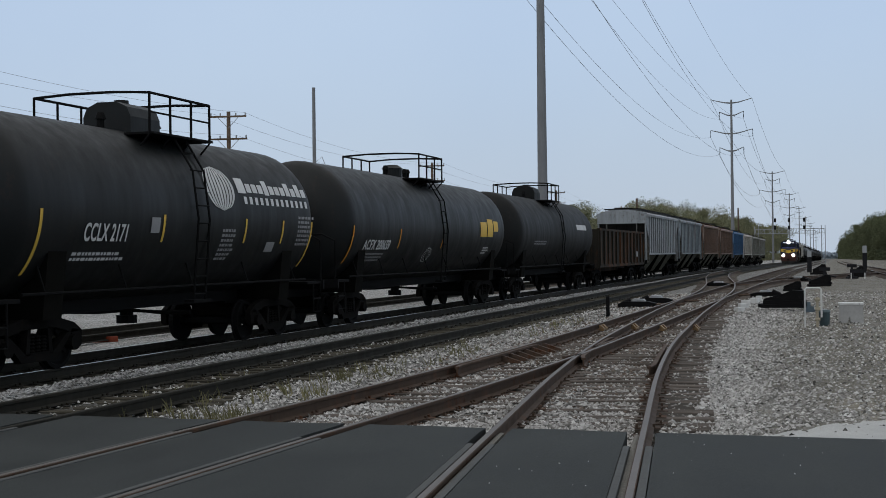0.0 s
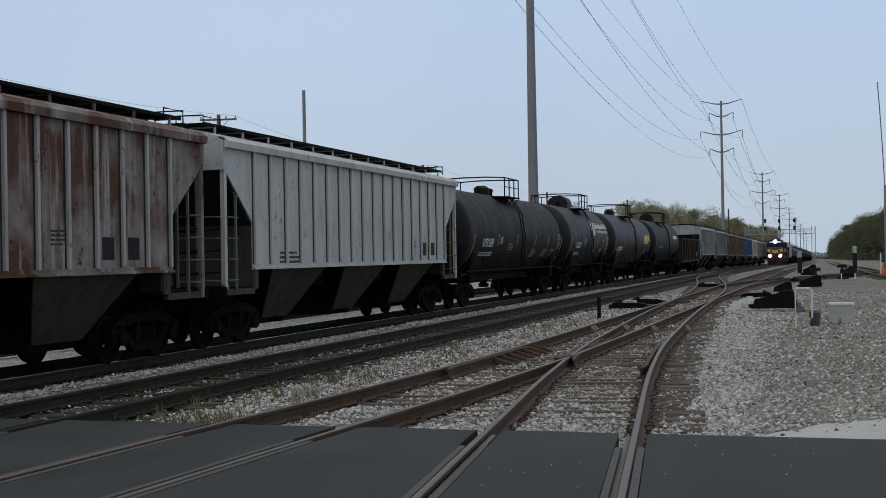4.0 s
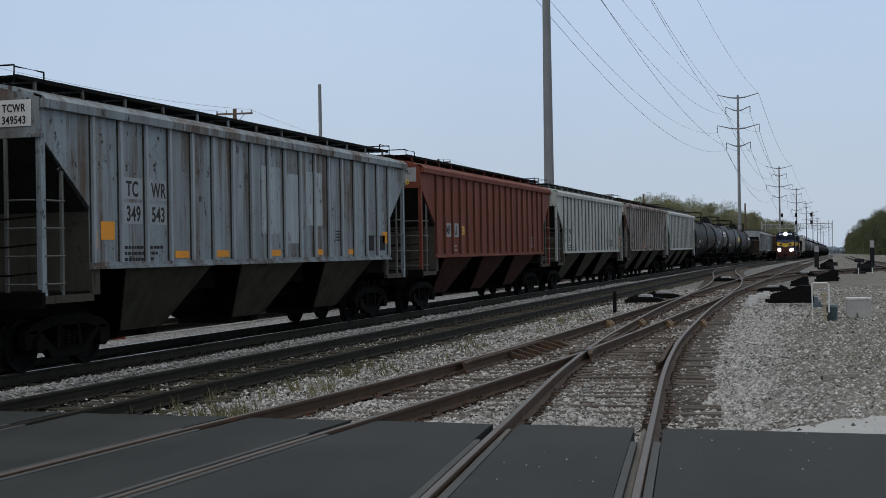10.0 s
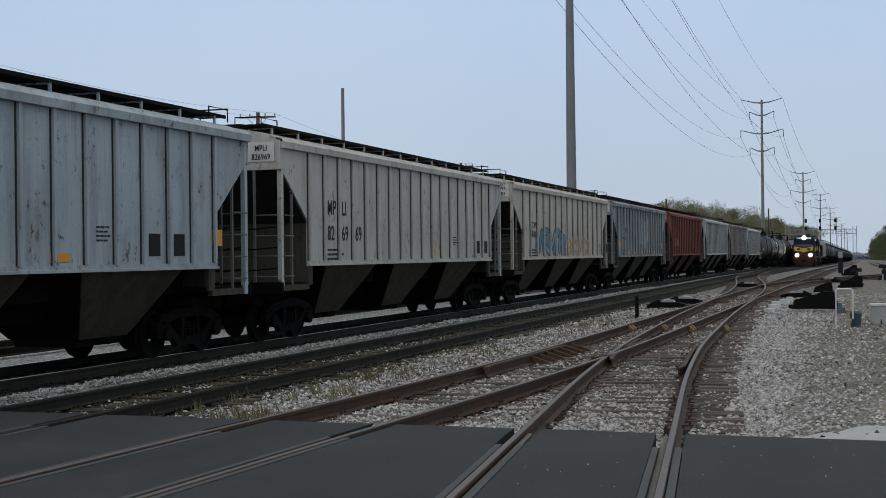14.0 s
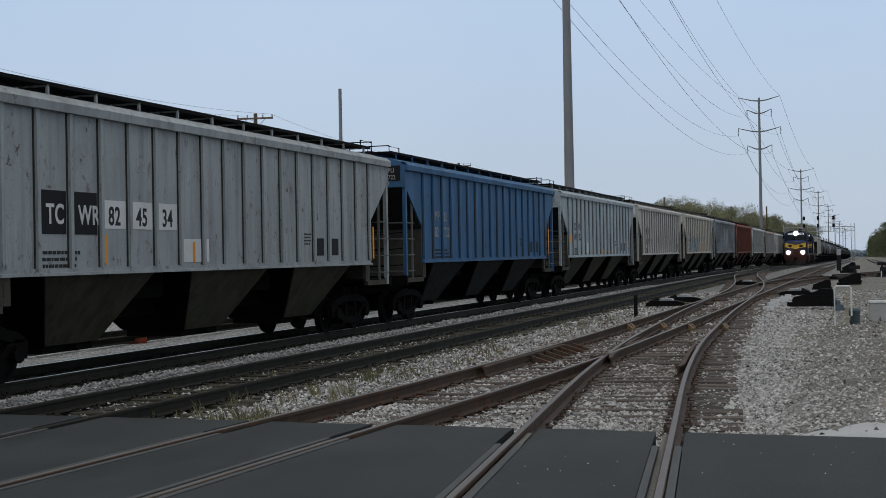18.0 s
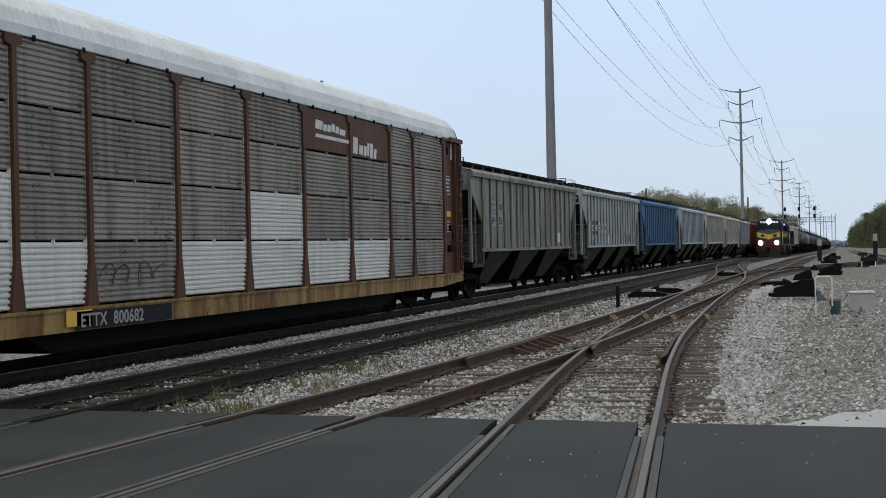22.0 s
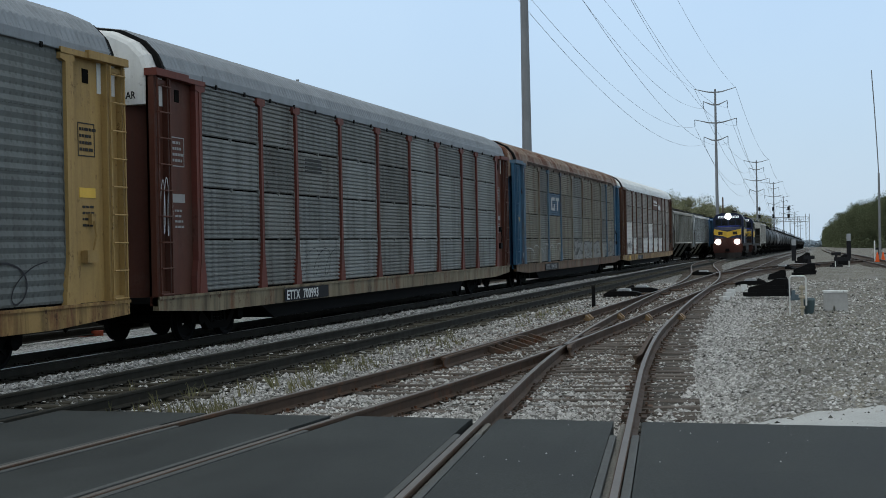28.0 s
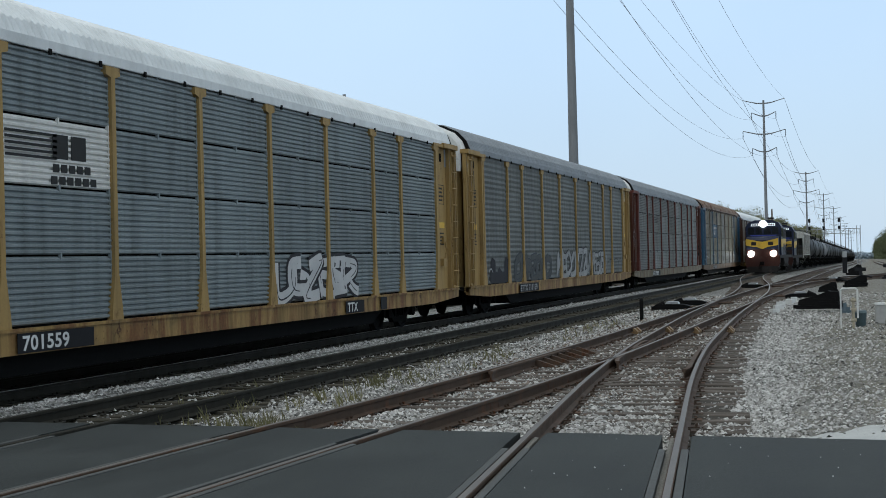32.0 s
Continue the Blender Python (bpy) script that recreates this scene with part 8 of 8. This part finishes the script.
# a dark strip of ground among the ends of the long sleepers
DARK_STRIP = plain("dark_earth", (0.05, 0.044, 0.037), 0.95, 0, 30, 0.7, 0.9)
line = smooth_line(Q_KNOTS, 0.4, 15.2, 36)
inner, outer = offset_line(line, 0.8), offset_line(line, 1.5)
bm = B()
rows = []
for (xa, ya), (xb, yb) in zip(inner, outer):
    xb += 0.16 * noise.noise((xb * 2, yb * 1.6, 4.0))
    rows.append([(xa + (xb - xa) * t, ya + (yb - ya) * t, ground_z(xa + (xb - xa) * t, ya + (yb - ya) * t) + 0.03 - 0.05 * t ** 6 + 0.01 * noise.noise((xa * 7 + 9 * t, ya * 7, 0.0))) for t in (0, 0.15, 0.3, 0.45, 0.6, 0.75, 0.9, 1.0)])
sheet(bm, rows)
tagged(part("dark_earth", bm, DARK_STRIP, smooth=True), "dark ground strip among the sleeper ends", "earth", kind="stuff")
# dark strips along the rails paint the shade of the hollows beneath them
UNDERRAIL = plain("under_rail_shade", (0.022, 0.017, 0.012), 0.95, 0, 30, 0.6, 0.9)
RAIL_LINES = []
for knots, y1 in ((P_KNOTS, 60), (Q_KNOTS, 46)):
    for d in (-GAUGE, GAUGE):
        line = offset_line(smooth_line(knots, 0.4, 12.95, y1), d)
        RAIL_LINES.append(line)
        bm = B()
        sheet(bm, [[(x + u, y, ground_z(x + u, y) + (0.022 if abs(u) < 0.15 else -0.01)) for u in (-0.2, -0.13 + 0.03 * noise.noise((x, y * 2, 0.0)), 0.0, 0.13 + 0.03 * noise.noise((x, y * 2, 5.0)), 0.2)] for x, y in line])
        tagged(part("rail_bed", bm, UNDERRAIL, smooth=True), "dark strip painted for the shade in the hollow under a rail", "earth", kind="stuff")


# loose ballast stones and dry grass
def stone_material(name, shades):
    m, nt, b = nodes_of(name)
    geo = nt.nodes.new("ShaderNodeNewGeometry")
    nt.links.new(ramp(nt, geo.outputs["Random Per Island"], shades), b.inputs["Base Color"])
    b.inputs["Roughness"].default_value = 0.95
    b.inputs["Specular IOR Level"].default_value = 0.08
    return m


def stones():
    r = np.random.RandomState(4)
    pale = stone_material("ballast_stone", [(0.0, (0.1, 0.096, 0.088)), (0.3, (0.25, 0.242, 0.228)), (0.6, (0.37, 0.36, 0.342)), (0.9, (0.47, 0.46, 0.44)), (1.0, (0.6, 0.59, 0.57))])
    dull = stone_material("yard_stone", [(0.0, (0.03, 0.029, 0.026)), (0.35, (0.215, 0.21, 0.197)), (0.75, (0.4, 0.392, 0.372)), (1.0, (0.62, 0.61, 0.585))])
    base = np.array([(1, 0, 0), (-1, 0, 0), (0, 1, 0), (0, -1, 0), (0, 0, 1), (0.1, 0.1, 0.9)], float)
    tri = np.array([(0, 2, 4), (2, 1, 4), (1, 3, 4), (3, 0, 4)])
    spots = []
    for x0, x1, y0, y1, n, big in ((-8.1, -1.0, 12.9, 20, 40000, 1.0), (-8.1, -1.6, 20, 34, 34000, 1.1), (-8.1, -1.9, 34, 60, 14000, 1.6), (-11.4, -10.9, 13, 30, 5000, 1.0), (-11.4, -10.9, 30, 70, 3000, 1.6),
                                   (-10.9, -8.1, 13, 30, 2500, 1.0), (-1.7, 0.0, 13.2, 26, 12000, 0.95), (-2.0, 0.0, 26, 60, 9000, 1.3), (-1.4, 4.0, 14.0, 45, 14000, 0.6)):
        # the ballast thins out into the yard
        xs = r.uniform(x0, x1, n) if x1 != 0.0 else x0 + 4.5 * r.rand(n) ** 2.8
        spots.append(np.stack([xs, y0 + (y1 - y0) * r.rand(n) ** 1.15, np.full(n, big)], 1))
    p = np.concatenate(spots)
    edge = smooth_line(Q_KNOTS, 0.5)
    qx = np.interp(p[:, 1], edge[:, 1], edge[:, 0])
    keep = ~((p[:, 0] > qx + 0.75) & (p[:, 0] < qx + 1.25 + 0.5 * r.rand(len(p))) & (r.rand(len(p)) < 0.82))
    for line in RAIL_LINES:
        keep &= ~((np.abs(p[:, 0] - np.interp(p[:, 1], line[:, 1], line[:, 0])) < 0.15) & (p[:, 1] > 13.6) & (p[:, 1] < line[-1, 1]) & (r.rand(len(p)) < 0.9))
    keep &= ~((p[:, 0] > -1.6) & (p[:, 1] < np.array([grit_far(x) for x in p[:, 0]]) - 0.12) & (r.rand(len(p)) < 0.85))
    keep &= ~((p[:, 0] > -1.0) & (p[:, 1] > 18) & (r.rand(len(p)) < 0.3))
    keep &= ~((p[:, 0] < -6.8) & (p[:, 0] > -8.2) & (r.rand(len(p)) < 0.45))
    # few stones lie on the sleepers themselves
    for x, y in BEDS:
        if x > -8:
            keep &= ~((np.abs(p[:, 1] - y) < 0.12) & (np.abs(p[:, 0] - x) < 1.3) & (p[:, 1] > 14.2 + 0.9 * r.rand(len(p))) & (r.rand(len(p)) < 0.8))
    p = p[keep]
    n = len(p)
    s = r.uniform(0.013, 0.034, n) * p[:, 2]
    a = r.uniform(0, 6.28, n)
    v = base[None] * (s[:, None] * r.uniform(0.7, 1.35, (n, 3)))[:, None, :] * np.array([1, 1, 0.75]) + r.normal(size=(n, 6, 3)) * (s * 0.2)[:, None, None]
    c, q = np.cos(a)[:, None], np.sin(a)[:, None]
    v = np.stack([v[:, :, 0] * c - v[:, :, 1] * q, v[:, :, 0] * q + v[:, :, 1] * c, v[:, :, 2]], 2)
    low = np.array([ground_z(px, py) for px, py in p[:, :2]])
    # some lie high, up to the tops of the sleepers
    v += np.stack([p[:, 0], p[:, 1], low + s * 0.2 + r.uniform(0, 0.03, n) * (p[:, 0] < -1.5)], 1)[:, None, :]
    wander = np.array([noise.noise((px * 0.7, py * 0.3, 1.7)) for px, py in p[:, :2]])
    far = (r.rand(n) < np.clip((p[:, 0] + 1.9 + 1.8 * wander) / 1.8, 0, 0.95) * np.clip((p[:, 1] - 12) / 8, 0.3, 1)) | ((p[:, 0] < -6.7) & (p[:, 0] > -8.2) & (r.rand(n) < 0.6))
    inside = ~far & (p[:, 0] > qx[keep] - 3.6) & (p[:, 0] < qx[keep] + 0.9) & (p[:, 0] < -1.6) & (r.rand(n) < 0.3 * np.clip((p[:, 1] - 15) / 6, 0, 1))
    rusty = stone_material("rusty_stone", [(0.0, (0.04, 0.028, 0.02)), (0.5, (0.13, 0.098, 0.078)), (1.0, (0.27, 0.225, 0.19))])
    for name, label, mat, pick in (("rusty_stones", "rust-stained ballast stones between the turnout rails", rusty, inside), ("ballast_stones", "loose pale grey ballast stones among the sleepers", pale, ~far & ~inside), ("yard_stones", "dull brownish gravel stones scattered in the yard", dull, far)):
        w = v[pick]
        me = bpy.data.meshes.new(name)
        me.from_pydata(w.reshape(-1, 3).tolist(), [], (tri[None] + 6 * np.arange(len(w))[:, None, None]).reshape(-1, 3).tolist())
        me.materials.append(mat)
        tagged(new(name, me), label, "stones", kind="stuff")


stones()


RED_AT = [(-18.65, 27.6, 0.9, 42), (-16.75, 26.8, 0.75, 38)]


def pebbles():
    r = random.Random(21)
    bm = B()
    for k in range(60):
        x, y, s = r.uniform(-3.5, 3.0), 12.75 - 4.5 * r.random() ** 1.7, r.uniform(0.003, 0.009)
        top = bm.verts.new((x, y, -0.01 + s))
        ring = [bm.verts.new((x + s * math.cos(q * 1.257) * r.uniform(0.8, 1.3), y + s * math.sin(q * 1.257) * r.uniform(0.8, 1.3), -0.013)) for q in range(5)]
        for q in range(5):
            bm.faces.new((top, ring[q], ring[(q + 1) % 5]))
    tagged(part("road_pebbles", bm, GRIT), "tiny pale pebbles strewn on the asphalt", "pebbles", kind="stuff")


pebbles()
# red-painted timbers lying behind the main track
REDPAINT = paint("faded_red_paint", (0.24, 0.05, 0.025), 0.2, 0.5)
for x, y, l, turn in RED_AT:
    bm = B()
    box(bm, -l / 2, l / 2, -0.07, 0.07, 0, 0.13)
    o = tagged(part("red_timber", bm, REDPAINT), "faded red-painted timber lying beside the track", "timber", "red timbers behind the track")
    o.matrix_basis = pose(x, y, -0.21, 0, 0, turn)


def grass():
    r = random.Random(8)
    m = leaf_material("dry_grass", (0.13, 0.125, 0.06), (0.27, 0.25, 0.14))
    bm = B()
    spots = [(-7.2, 14.0, 0.5, 26), (-7.3, 16.5, 0.8, 26), (-7.4, 19.5, 1.2, 34), (-7.1, 13.4, 0.4, 14), (-7.3, 24, 2.5, 26), (-7.2, 33, 4, 26), (-8.2, 15, 1.5, 12), (-9.0, 18, 2, 10), (-6.6, 13.5, 0.4, 8)]
    for cx, cy, sp, n in spots:
        for k in range(n):
            x, y = cx + r.uniform(-0.45, 0.45), cy + r.uniform(-sp, sp)
            for q in range(5):
                h = r.uniform(0.06, 0.24)
                dx, dy = r.uniform(-0.1, 0.1), r.uniform(-0.1, 0.1)
                px, py = x + r.uniform(-0.05, 0.05), y + r.uniform(-0.05, 0.05)
                z = -0.2
                a = [bm.verts.new(v) for v in ((px - 0.006, py, z), (px + 0.006, py, z), (px + dx * 0.5 + 0.004, py + dy * 0.5, z + h * 0.6), (px + dx, py + dy, z + h))]
                bm.faces.new(a)
    tagged(part("dry_grass", bm, m), "sparse dry yellow-green grass tufts in the ballast", "grass", kind="stuff")


grass()


# ---- what moves
SECOND = {car for car, back in TRAIN2[:6]}
THIRD = {car for car, back in TRAIN2[6:]}


def motions():
    for car, y0 in TRAIN:
        walk(car, [(t, pose(TRACK1, y0 + s, dip(y0 + s))) for t, s in MOVED])
    for car, back in TRAIN2:
        rows = []
        for k in range(17):
            t = 2 * k
            y = 114.4 + 4.65 * (32 - t) + back
            rows.append((t, pose(TRACK2 + 0.25, y, dip(y))))
        walk(car, rows)
    # wheels turn as far as the train rolls; alike wheels share one set of keys
    times, run = [t for t, s in MOVED], [s for t, s in MOVED]
    keys = {}
    for ws in WHEELSETS:
        car = ws.parent.parent
        if car in THIRD:
            continue
        first = car in SECOND
        a = round(ws.location.y, 2)
        if (first, a) not in keys:
            rows = []
            n = 290 if first else 620
            for k in range(n + 1):
                t = 32.0 * k / n
                turn = (-4.65 * t if first else np.interp(t, times, run)) / 0.418
                rows.append((t, pose(0, a, 0.418) @ Matrix.Rotation(-turn, 4, 'X')))
            walk(ws, rows)
            keys[(first, a)] = ws.animation_data
        else:
            ws.rotation_mode = "QUATERNION"
            ws.animation_data_create()
            ws.animation_data.action = keys[(first, a)].action
            ws.animation_data.action_slot = keys[(first, a)].action_slot


motions()
